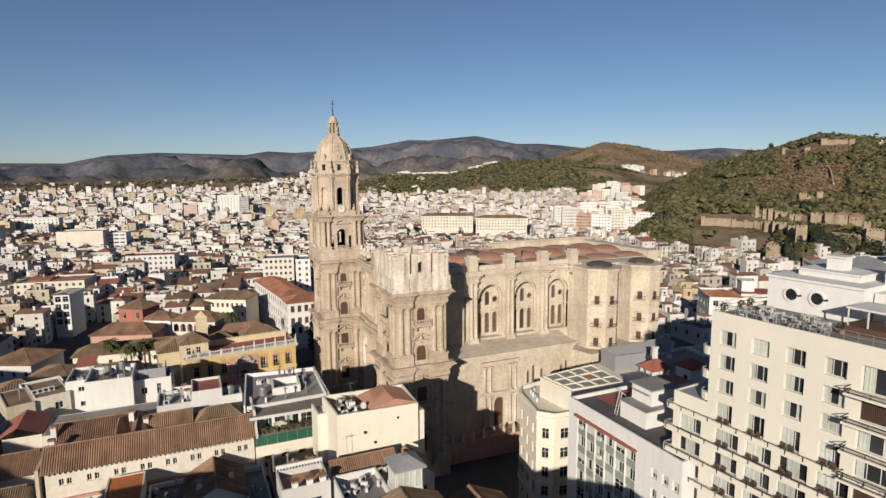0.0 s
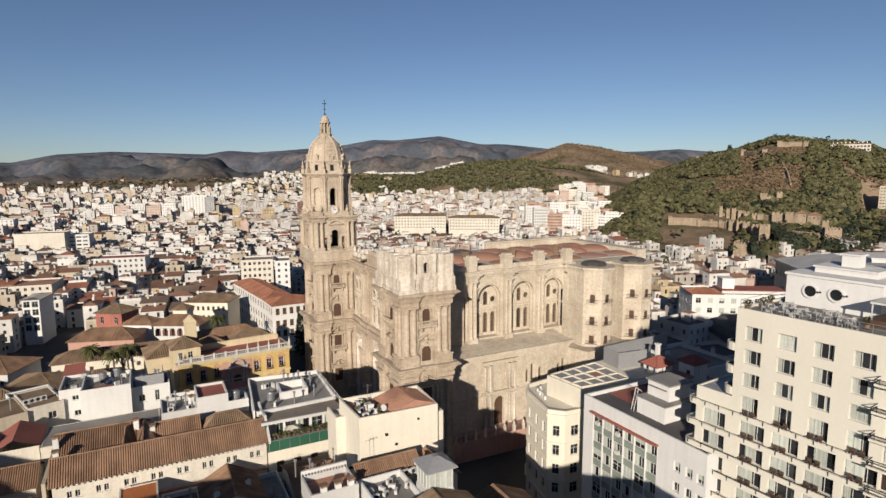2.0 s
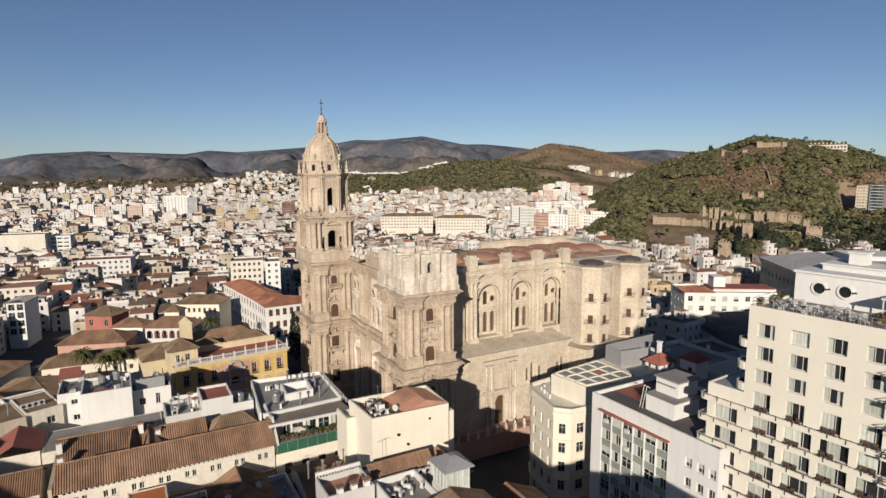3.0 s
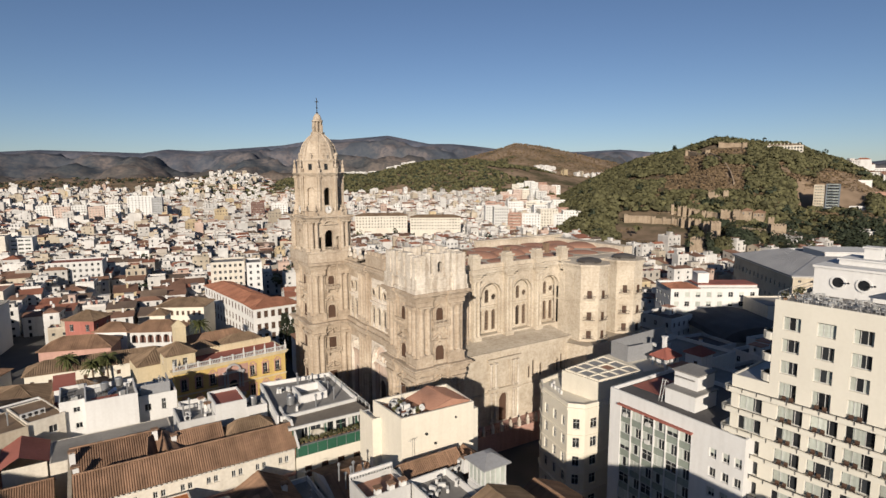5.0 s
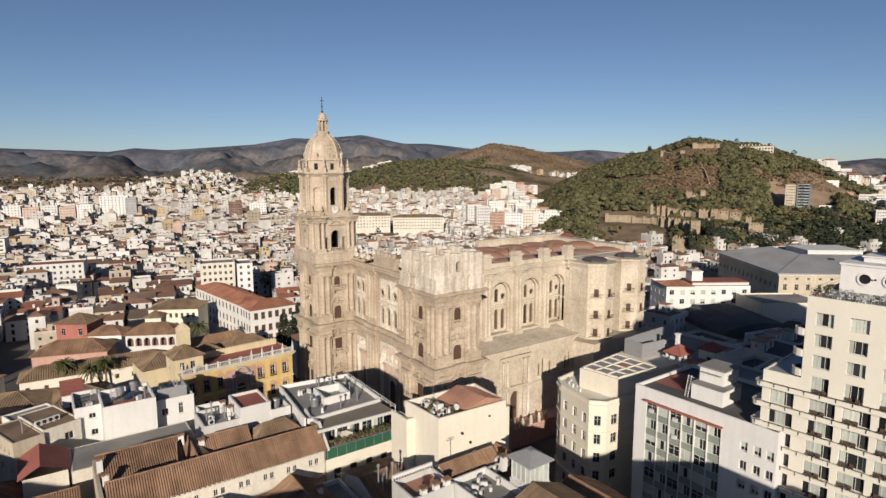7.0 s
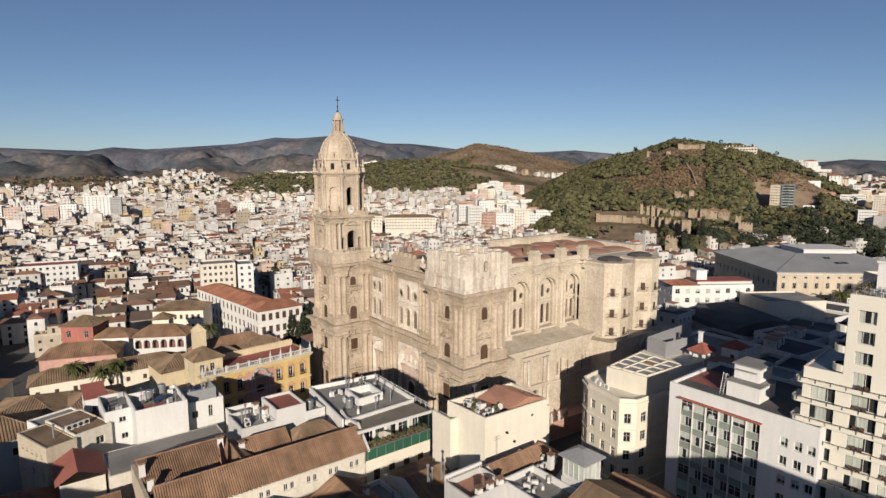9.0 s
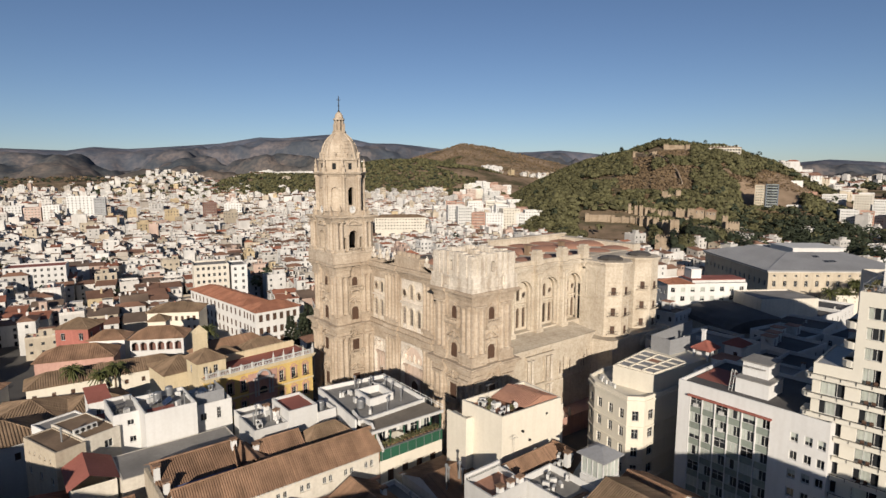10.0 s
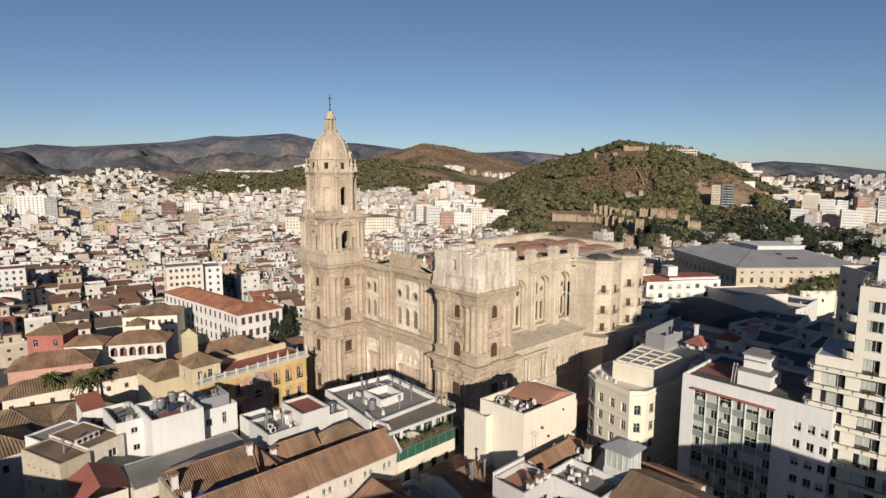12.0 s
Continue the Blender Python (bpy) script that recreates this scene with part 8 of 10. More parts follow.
# ---- low roofs at the camera's feet ----
def build_foot():
    a = thing("terrace_house", "white house with a tile-edged roof terrace", "house")
    block(a, 8.4, 15.0, 74.2, 79.8, 0, 25.4, WHITE, {"S": [(1.0, 2.0, 21.6, 23.2), (3.4, 5.4, 22.0, 23.4)], "W": [(1.5, 2.6, 21, 22.6)]}, roof=TERRA, parapet=0.9)
    g = Geo()
    for k in range(15):
        g.box(8.5 + k * 0.44, 8.75 + k * 0.44, 79.5, 79.85, 25.4, 25.75)
    part("tile_edge", g, WHITE, a)
    g = Geo()
    g.box(8.4, 15, 79.5, 79.8, 25.4, 26.2)
    part("back_parapet", g, WHITE, a)
    for x in (10.2, 12.2, 14.0):
        clutter("chimney", x, 74.6, 24.4)
    for x, y in ((8.6, 84.0), (10.6, 83.4)):
        clutter("vent_pipe", x, y, 23.5)
    for (x0, x1, y0, y1, z, h, mt, ax) in ((16.2, 25.6, 76.6, 81.6, 23.4, 2.2, TILE, "x"), (25.8, 31.0, 75.0, 80.6, 22.4, 2.2, TILE, "y"), (17.6, 27.4, 55.0, 66.4, 24.6, 1.9, TILE_OLD, "y"),
                                           (9.0, 17.6, 84.6, 96.0, 19.0, 2.0, TILE, "x"), (-3.6, 4.6, 87.6, 97.4, 18.4, 2.4, TILE, "y"), (-19.6, -15.2, 88.0, 98.0, 16.0, 1.6, TILE_OLD, "y"),
                                           (10.5, 20.5, 64.0, 72.5, 22.0, 2.2, TILE, "x"), (30.0, 40.0, 62.0, 71.0, 19.0, 2.4, TILE, "y"), (-31.0, -20.0, 88.0, 98.0, 15.5, 2.6, TILE, "x"), (-41.0, -27.0, 99.5, 108.5, 16.5, 2.6, TILE_OLD, "x"), (-44.0, -27.0, 109.5, 117.5, 18.2, 2.4, TILE, "x"), (-52.0, -45.5, 116, 134, 17.0, 2.6, TILE_OLD, "y"), (-54.0, -42.6, 137, 149, 16.5, 2.6, TILE, "x")):
        r = thing("tiled_house", "old town house under weathered barrel tiles", "house")
        w = x1 - x0
        block(r, x0, x1, y0, y1, 0, z, PALEST if mt is TILE else WHITE, {"S": rows(w, 3, 1.0, (z - 3.4, z - 6.8), 1.7), "W": rows(y1 - y0, 2, 1.0, (z - 3.4, z - 6.8), 1.7)}, "shutter")
        g = Geo()
        gable_roof(g, x0, x1, y0, y1, z, h, 0.4, 0, 0.31, ax)
        part("roof", g, [mt, WHITE], r)
    o = thing("flat_roofed_house", "low house with a bright orange painted roof", "house")
    block(o, -14.8, -9.6, 89.4, 98.4, 0, 20.3, PALEST, {"S": [(1, 2, 16.4, 17.8)]}, roof=surface("orange_roof_paint", (0.42, 0.15, 0.055), 0.8, var=0.15, streak=0.1), parapet=0.12)
    u = thing("flat_roofed_house", "low shaded house with roof machinery", "house")
    block(u, -9.2, -3.9, 88.0, 98.6, 0, 17.6, WHITE, roof=DARKROOF, parapet=0.8)
    for k in range(7):
        clutter(("air_conditioner", "air_conditioner", "vent_pipe")[k % 3], -8.2 + (k % 3) * 1.5, 90.0 + k * 1.15, 16.8, 20 * k)
    for x, y in ((-1.8, 90.4), (2.9, 92.0)):
        clutter("chimney", x, y, 18.9)
    for x, y in ((5.6, 88.0), (6.4, 90.0), (6.8, 86.4)):
        clutter("vent_pipe", x, y, 17.2)
    w = thing("flat_roofed_house", "narrow grey-roofed house in the yard", "house")
    block(w, 4.9, 8.3, 85.0, 97.0, 0, 18.0, WHITE, roof=GREYROOF, parapet=0.8)
    b = thing("white_house", "white house with a walled roof terrace", "house")
    block(b, 15.6, 22.0, 67.0, 76.0, 0, 24.9, WHITE, {"S": [(1, 2, 21, 22.4), (4.4, 5.4, 21, 22.4)], "W": [(2, 3.0, 21, 22.4), (5, 6, 21.4, 22.4), (7, 8, 21.4, 22.4)]}, roof=GREYROOF, parapet=1.0)
    for k in range(6):
        clutter("air_conditioner", 16.6 + (k % 3) * 1.5, 72.0 + (k // 3) * 1.4, 23.6, 30 * k)
    for x, y in ((19.5, 74.2), (21.6, 72.4), (25.2, 77.0), (23.5, 80.4), (26.4, 75.6)):
        clutter("air_conditioner", x, y, 24.0, 25)
    for k in range(4):
        clutter("air_conditioner", 22.6 + k * 1.15, 75.6, 23.9, 15 + 3 * k)
    for x, y in ((12.0, 87.6), (14.0, 87.6), (13.4, 86.0), (10.6, 86.4)):
        clutter("vent_pipe", x, y, 20.4)
    clutter("antenna", 19.0, 80.6, 25.0)
    clutter("antenna", 6.4, 92.0, 18.6)
    clutter("chimney", 24.6, 74.9, 24.4)
    hut = thing("glazed_lookout", "pale glazed rooftop lookout with a grey hipped roof", "lookout")
    hx0, hx1, hy0, hy1 = 22.2, 25.8, 66.9, 70.6
    g = Geo()
    g.box(hx0 - 0.1, hx1 + 0.1, hy0 - 0.1, hy1 + 0.1, 0, 25.6)
    part("base", g, WHITE, hut)
    g = Geo()
    for s in "SENW":
        (px, py), w = side_origin(hx0, hx1, hy0, hy1, s)
        g.wall((px, py, 25.6), SIDES[s], w, 3.05, [(0.15 + k * (w - 0.2) / 4, 0.15 + (k + 1) * (w - 0.2) / 4 - 0.12, 0.35, 2.85) for k in range(4)], 0.15)
    part("frame", g, ALU, hut)
    for s in "SENW":
        (px, py), w = side_origin(hx0, hx1, hy0, hy1, s)
        for k in range(4):
            g = Geo()
            g.box(0.15 + k * (w - 0.2) / 4, 0.15 + (k + 1) * (w - 0.2) / 4 - 0.12, 0.1, 0.13, 0.35, 2.85)
            part("pane", g, CURTAIN, hut, m=pose(px, py, 25.6, 0, 0, SIDES[s]))
    g = Geo()
    x0, x1, y0, y1 = hx0 - 0.5, hx1 + 0.5, hy0 - 0.5, hy1 + 0.5
    g.loft([[(x0, y0, 28.6), (x1, y0, 28.6), (x1, y1, 28.6), (x0, y1, 28.6)], [(x0, y0, 28.8), (x1, y0, 28.8), (x1, y1, 28.8), (x0, y1, 28.8)],
            [(x0 + 1.9, y0 + 1.9, 29.9), (x1 - 1.9, y0 + 1.9, 29.9), (x1 - 1.9, y1 - 1.9, 29.9), (x0 + 1.9, y1 - 1.9, 29.9)]], 0, True, True)
    part("roof", g, ZINC, hut)
    # raised forecourt with its gate piers south of the cathedral
    t = thing("forecourt", "raised stone forecourt with a brick retaining wall", "terrace", kind="structure")
    g = Geo()
    g.prism([(50.4, 113.8), (74.6, 113.0), (88, 112), (88.4, 117.9), (50.4, 117.9)], 0, 5.0)
    part("retaining_wall", g, PINK, t)
    for k in range(9):
        g = Geo()
        x, y = 52.0 + k * 2.7, 113.95 - k * 0.09
        g.box(x - 0.3, x + 0.3, y - 0.3, y + 0.3, 5.0, 6.6)
        g.lathe(x, y, [(0.2, 6.6), (0.34, 6.9), (0.1, 7.4)], 8)
        part("pier", g, STONE_PALE, t)
    g = Geo()
    for k in range(110):
        x = 52.0 + k * 0.2
        g.box(x - 0.02, x + 0.02, 113.9 - k * 0.0065, 113.94 - k * 0.0065, 5.0, 6.3)
    part("railing", g, IRON, t)


build_cream()
build_green()
build_long_tiles()
build_white_cubes()
build_palace()
build_mid_left()
build_foot()


# ---- named blocks in the middle distance ----
def slab(x, y, w, d, z, ang, mt, floors, nw, label, name="apartment_block", roof=None, ne=None, base=None, kind="plain", ww=1.2, wh=1.5):
    """An apartment block with its rows of windows, centred on its front."""
    b = height(x, y) - 1 if base is None else base
    r = thing(name, label, "apartment building", pose(x, y, b, 0, 0, ang))
    top = z - b
    zs = [top - 2.6 - 3.0 * k for k in range(floors)]
    wins = {"S": rows(w, nw, ww, zs, wh), "W": rows(d, ne or max(2, int(nw * d / w)), ww, zs, wh)}
    block(r, 0, w, 0, d, 0, top, mt, wins, kind, roof=roof or GREYROOF, parapet=0.7, sill=False, far=math.hypot(x, y) > 400)
    return r


def build_customs():
    """The broad customs palace with its wide grey metal roof."""
    r = thing("customs_palace", "broad cream palace under a wide grey metal roof", "palace", pose(228.5, 127.5, 0, 0, 0, -40))
    W, D = 62, 64
    ws = rows(W, 13, 1.5, (17.2, 10.6), 2.6, 2.0) + rows(W, 13, 1.2, (21.6,), 1.0, 2.1)
    wn = rows(D, 14, 1.4, (17.2, 10.6), 2.4, 2.0)
    block(r, 0, W, 0, D, 0, 23.6, CUSTOMS, {"S": ws, "W": wn}, "plain", depth=0.35, sill=False)
    g = Geo()
    g.box(-0.7, W + 0.7, -0.7, D + 0.7, 23.6, 24.2)
    part("cornice", g, PALEST, r)
    g = Geo()
    ring = lambda k, z: [(-1.2 + k, -1.2 + k, z), (W + 1.2 - k, -1.2 + k, z), (W + 1.2 - k, D + 1.2 - k, z), (-1.2 + k, D + 1.2 - k, z)]
    g.loft([ring(0, 24.2), ring(0, 24.7), ring(19, 30.4), ring(19.4, 29.0)], 0, False)
    g.add(ring(19.4, 29.0), [(0, 1, 2, 3)])
    part("roof", g, ZINC, r, "wide grey standing-seam metal roof")
    g = Geo()
    for k in range(1, 62):
        t = 19.0
        for y0, y1 in ((-1.2, t - 1.2),):
            lim = min(1.0, k / t, (W - k) / t)
            if lim > 0:
                g.tube((k, -1.2, 24.74), (k, -1.2 + t * lim, 24.74 + 5.7 * lim), 0.05, 4)
    for k in range(1, 64):
        lim = min(1.0, k / 19.0, (D - k) / 19.0)
        g.tube((-1.2, k, 24.74), (-1.2 + 19 * lim, k, 24.74 + 5.7 * lim), 0.05, 4)
    tagged(part("seam", g, ZINC, r), kind="stuff")
    for x, y in ((30, 8.0), (33, 8.2), (28, 13)):
        g = Geo()
        g.box(-1.4, 1.4, -1.0, 1.0, 0, 0.12)
        part("skylight", g, DARK, r, m=pose(x, y, 27.4 + (y - 8) * 0.3, 16.5))
    g = Geo()
    g.box(22, 46, 20.5, 40, 29, 31.6)
    g.box(21.5, 46.5, 20, 40.5, 31.6, 32)
    part("roof_room", g, WHITE, r)


def build_right_middle():
    r = thing("apartment_house", "white apartment house with a terracotta roof corner", "house", pose(156.0, 134.0, 0, 0, 0, -34))
    block(r, 0, 31, 0, 15, 0, 26.4, WHITE, {"S": rows(31, 8, 1.7, (23.2, 19.8, 16.4), 1.8), "W": rows(15, 4, 1.2, (22.2, 18.6), 1.5)}, ["plain", "hotel2", "blind"], roof=GREYROOF, parapet=0.6)
    g = Geo()
    hip_roof(g, 0, 10, 0, 9, 26.4, 1.5, 0.3, pitch=0.6)
    part("roof_cap", g, TILE_RED, r)
    g = Geo()
    g.box(11, 15, 4, 9, 26, 31)
    g.box(10.8, 15.2, 3.8, 9.2, 31, 31.2)
    part("stair_tower", g, WHITE, r)
    g = Geo()
    g.box(10, 31, 1.2, 10, 26.4, 27.4)
    part("roof_wall", g, WHITE, r)
    g = Geo()
    g.box(9.9, 31.2, 1.0, 10.2, 27.4, 27.6)
    part("roof_edge", g, REDROOF, r)
    b = thing("apartment_house", "tall dark-shaded house with blank party walls", "house", pose(166.0, 105.0, 0, 0, 0, -34))
    block(b, 0, 21, 0, 16, 0, 24.2, PALEST, roof=GREYROOF, parapet=0.5)
    c = thing("theatre", "low building with a broad curved grey roof", "building", pose(140, 104, 0, 0, 0, -30))
    block(c, 0, 26, 0, 26, 0, 17.0, PALEST)
    g = Geo()
    n = 10
    for k in range(n):
        a0, a1 = math.pi * k / n, math.pi * (k + 1) / n
        p = lambda a, y: (13 - 13.4 * math.cos(a), y, 16.8 + 4.6 * math.sin(a))
        g.quad(p(a0, -0.4), p(a1, -0.4), p(a1, 26.4), p(a0, 26.4))
    g.add([p_ for k in range(n + 1) for p_ in [(13 - 13.4 * math.cos(math.pi * k / n), -0.4, 16.8 + 4.6 * math.sin(math.pi * k / n))]], [tuple(range(n, -1, -1))])
    # dark colour paints the shade that lies on the curved roof
    part("roof", g, DARKROOF, c)
    rnd = random.Random(21)
    for x, y, w, d, z in ((100, 96, 14, 14, 21), (104, 60, 16, 18, 22), (92, 48, 14, 16, 23), (122, 78, 16, 14, 21), (118, 98, 14, 12, 20), (138, 84, 15, 14, 20), (124, 56, 18, 16, 22), (146, 62, 16, 18, 21), (84, 50, 7, 14, 22), (160, 84, 16, 15, 19), (182, 92, 15, 14, 18),
                          (196, 112, 14, 13, 17), (172, 62, 18, 16, 20), (204, 92, 16, 14, 17), (110, 76, 11, 11, 20), (140, 122, 12, 12, 20), (120, 116, 13, 13, 18)):
        h = thing("town_house", "plain white town house with a roof terrace", "house", pose(x, y, 0, 0, 0, rnd.uniform(-12, 4)))
        # roof colours picked dark to hold the shade of the courts
        block(h, 0, w, 0, d, 0, z, WHITE, {"S": rows(w, 4, 1.1, (z - 3.2, z - 6.4), 1.6), "W": rows(d, 3, 1.1, (z - 3.2, z - 6.4), 1.6)}, "plain", roof=rnd.choice((DARKROOF, DARKROOF, TILE_OLD)), parapet=0.9)
        for _ in range(2):
            clutter(rnd.choice(("roof_hut", "air_conditioner", "antenna", "chimney")), x + rnd.uniform(3, w - 3), y + rnd.uniform(3, d - 4), z - 0.9, 0)
    # an unseen tall office behind the flight path, added to shade the street front
    t = thing("office_block", "unseen tall cream office block that shades the street corner", "office building")
    block(t, 2, 22, 2, 18, 0, 39, PALEST, {"E": rows(16, 5, 1.4, tuple(range(6, 39, 3)), 1.6)}, roof=GREYROOF, far=True)
    block(t, 22, 31, 4, 16, 0, 36, PALEST, roof=GREYROOF, name="wing_wall")
    # unseen block, sized by the shade line on the low roofs
    t = thing("office_block", "unseen tall plain block that shades the old roofs", "office building")
    block(t, -90, -70, 50, 74, 0, 39, PALEST, {"E": rows(24, 6, 1.4, tuple(range(6, 37, 3)), 1.6)}, roof=GREYROOF, far=True)
    # added out of view so the courts and theatre lie in shade
    t = thing("hotel_annex", "unseen tall block added to shade the courts", "apartment building")
    block(t, 95, 119, 6, 42, 0, 53, PALEST, {"W": rows(36, 9, 1.4, tuple(range(6, 50, 3)), 1.6)}, roof=GREYROOF, far=True)
    t = thing("hotel_annex", "tall plain apartment block in the hotel's shade", "apartment building", pose(102.1, 53.4, 0, 0, 0, -45))
    block(t, 0, 20, 0, 14, 0, 46.2, PALEST, {"W": rows(14, 3, 1.3, tuple(range(6, 44, 3)), 1.6), "S": rows(20, 5, 1.3, tuple(range(6, 44, 3)), 1.6)}, roof=GREYROOF, far=True)
    # unseen shade caster for the grey house and the yards near it
    t = thing("office_block", "unseen long cream block added to shade the old roofs", "office building", pose(-85, 113, 0, 0, 0, -38))
    block(t, 0, 34, 0, 12, 0, 31, PALEST, {"E": rows(12, 3, 1.4, tuple(range(6, 30, 3)), 1.6), "N": rows(34, 9, 1.4, tuple(range(6, 30, 3)), 1.6)}, roof=GREYROOF, far=True)
    # invented block, never in view, that darkens the far left roofs
    t = thing("office_block", "unseen tall cream block added to shade the western roofs", "office building", pose(-112, 142, 0, 0, 0, -38))
    block(t, 0, 34, 0, 12, 0, 33, PALEST, {"E": rows(12, 3, 1.4, tuple(range(6, 30, 3)), 1.6)}, roof=GREYROOF, far=True)
    # added below the view to shade the long tiled house's lower wall
    t = thing("office_block", "unseen plain cream block added to shade the long house front", "office building")
    block(t, -48, -14, 44, 60, 0, 34, PALEST, {"N": rows(34, 9, 1.4, tuple(range(6, 32, 3)), 1.6)}, roof=GREYROOF, far=True)
    # pale yellow house and palms in front of the customs palace
    h = thing("yellow_house", "small pale yellow house beside tall palms", "house", pose(232, 102, 0, 0, 0, -40))
    block(h, 0, 16, 0, 10, 0, 17, CREAM, {"S": [(10, 11, 12, 13.4)]}, roof=GREYROOF)


TOWN_PINK = surface("faded_pink_render", (0.464, 0.36, 0.312), 0.9)


def build_landmarks():
    # white six-storey block among the low roofs
    slab(31.0, 292.0, 15, 14, 26.0, -12, PALEST, 5, 6, "white six-storey apartment block among low roofs")
    slab(46.6, 288.6, 7, 15, 25.0, -12, OFFICE, 5, 2, "pale blue-grey sided apartment block")
    slab(-36, 372.0, 26, 16, 21.0, -10, WHITE, 4, 9, "white apartment block with a red roof edge", roof=REDROOF)
    slab(-80, 330.0, 30, 20, 16.0, -8, PALEST, 3, 10, "dark-shaded block under a brown roof", roof=TERRA)
    # two long cream blocks with brown roofs
    for az, w, z in ((24.6, 51, 25.5), (30.1, 50, 23.5)):
        x, y = polar(az, 562)
        r = slab(x, y, w, 16, z, -az - 2.6, PALEST, 4, 17, "long cream four-storey block with a brown tiled roof", roof=GREYROOF)
        g = Geo()
        b = height(x, y) - 1
        hip_roof(g, 0, w, 0, 16, z - b, 2.4, 0.5, pitch=1.2)
        part("tiled_roof", g, TILE_OLD, r)
    # tall slabs on the left skyline
    slab(34, 806, 30, 18, 40, -12, OFFICE, 12, 8, "tall white and blue apartment tower")
    slab(60, 800, 12, 20, 38, -12, ZINC, 11, 4, "grey-blue apartment tower wing")
    for k in range(5):
        slab(-58 + k * 17, 812 - k * 4, 16, 18, 31 - (k % 2) * 2, -12, TOWN_PINK if k % 2 else WHITE, 9, 5, "pink and white apartment slab")
    slab(166, 744, 16, 18, 31, -16, BROWNRED, 8, 6, "dark red-brown apartment tower")
    slab(190, 738, 20, 16, 29, -16, WHITE, 8, 6, "white apartment block beside the red tower")
    slab(-168, 700, 44, 16, 24, -5, WHITE, 4, 12, "long white institutional building")
    slab(-62, 520, 14, 16, 22, -8, WHITE, 5, 3, "white office building with dark window bands", kind="slats", ww=3.2)
    slab(-95, 516, 32, 18, 24.5, -8, PALEST, 0, 3, "windowless beige hall among the low roofs")
    slab(-138, 402, 34, 14, 15.5, -8, WHITE, 1, 14, "low white arcaded building under a red roof", roof=REDROOF)
    # stepped flats below the castle hill
    cols = (WHITE, PALEST, OFFICE, TOWN_PINK, surface("rosy_brick_render", (0.36, 0.22, 0.17), 0.9), WHITE)
    rnd = random.Random(5)
    for k in range(22):
        az, r = 37.6 + (k % 11) * 0.78 + rnd.uniform(-0.2, 0.2), 600 + (k // 11) * 75 + rnd.uniform(-20, 20)
        x, y = polar(az, r)
        slab(x, y, rnd.uniform(12, 19), 15, rnd.uniform(24, 33), -34 + rnd.uniform(-8, 8), cols[(k * 5 + k // 3) % 6], 8, 6, "tall apartment house below the castle hill")
    for k in range(30):
        az, r = 39.0 + (k % 10) * 0.56 + rnd.uniform(-0.2, 0.2), 860 + (k // 10) * 130 + rnd.uniform(-40, 40)
        x, y = polar(az, r)
        slab(x, y, rnd.uniform(13, 22), 13, height(x, y) + rnd.uniform(13, 21), -38 + rnd.uniform(-10, 10), cols[(k * 5 + k // 4) % 6], 5, 6, "pale apartment house stepping up the slope")
    # the glass tower and the flats on the far side of the hill
    x, y = polar(67.1, 720)
    slab(x, y, 12.5, 14, 54.5, -67, GLASSFRONT, 9, 4, "glass and grey apartment tower at the hill's foot", kind="plain", ww=2.5, wh=2.3)
    x, y = polar(66.25, 722)
    slab(x, y, 10.4, 12, 53.5, -67, CUSTOMS, 12, 4, "tan balcony-fronted apartment tower")
    for k in range(18):
        az, r = 68.7 + (k % 9) * 1.25 + rnd.uniform(-0.3, 0.3), 740 + (k // 9) * 110 + rnd.uniform(-30, 30)
        x, y = polar(az, r)
        slab(x, y, rnd.uniform(13, 20), 15, rnd.uniform(26, 37) + (k // 9) * 5, -72 + rnd.uniform(-12, 12), cols[(k * 7) % 6] if k % 3 else WHITE, 8, 7, "white apartment block beyond the castle hill")


build_customs()
build_right_middle()
build_landmarks()


# ---- the town: nearest houses as things, the rest as one sheet of roofs ----
KEEP_OUT = [(-6, 34, -4, 30), (-26, 24, 64, 100), (8, 122, 56, 125), (-50, 30, 24, 128), (26, 136, 104, 186), (-32, 30, 80, 165), (-12, 30, 150, 195), (-30, 30, 190, 238), (28, 52, 212, 282), (90, 215, 40, 150),
            (215, 330, 70, 190), (-50, 7, 96, 172), (24, 60, 284, 310), (-64, -20, 150, 262), (-20, 24, 236, 262), (-58, -44, 262, 292)]


def kept_out(x, y, pad=3.0):
    for x0, x1, y0, y1 in KEEP_OUT:
        if x0 - pad < x < x1 + pad and y0 - pad < y < y1 + pad:
            return True
    # the square and the street along the cathedral
    return False


TOWN_MATS = [surface("town_bright_white", (0.56, 0.56, 0.555), 0.9, each="island", bump=0), surface("town_white", (0.53, 0.522, 0.508), 0.9, each="island", bump=0), surface("town_cream", (0.432, 0.384, 0.312), 0.9, each="island", bump=0),
             surface("town_ochre", (0.47, 0.385, 0.255), 0.9, each="island", bump=0), surface("town_pink", (0.43, 0.33, 0.285), 0.9, each="island", bump=0),
             surface("town_grey", (0.36, 0.336, 0.304), 0.9, each="island", bump=0),
             surface("town_tile", (0.232, 0.132, 0.092), 0.9, var=0.3, each="island", small=5, bump=0.5), surface("town_tile_old", (0.168, 0.124, 0.096), 0.9, var=0.3, each="island", small=5, bump=0.5),
             surface("town_tile_red", (0.32, 0.136, 0.088), 0.9, var=0.3, each="island", small=5, bump=0.5), surface("town_felt", (0.216, 0.204, 0.196), 0.9, var=0.3, each="island", bump=0),
             DARK, surface("town_red_paint", (0.27, 0.135, 0.115), 0.9, each="island", bump=0), surface("town_terrace_brick", (0.3, 0.215, 0.17), 0.9, var=0.3, each="island", bump=0)]


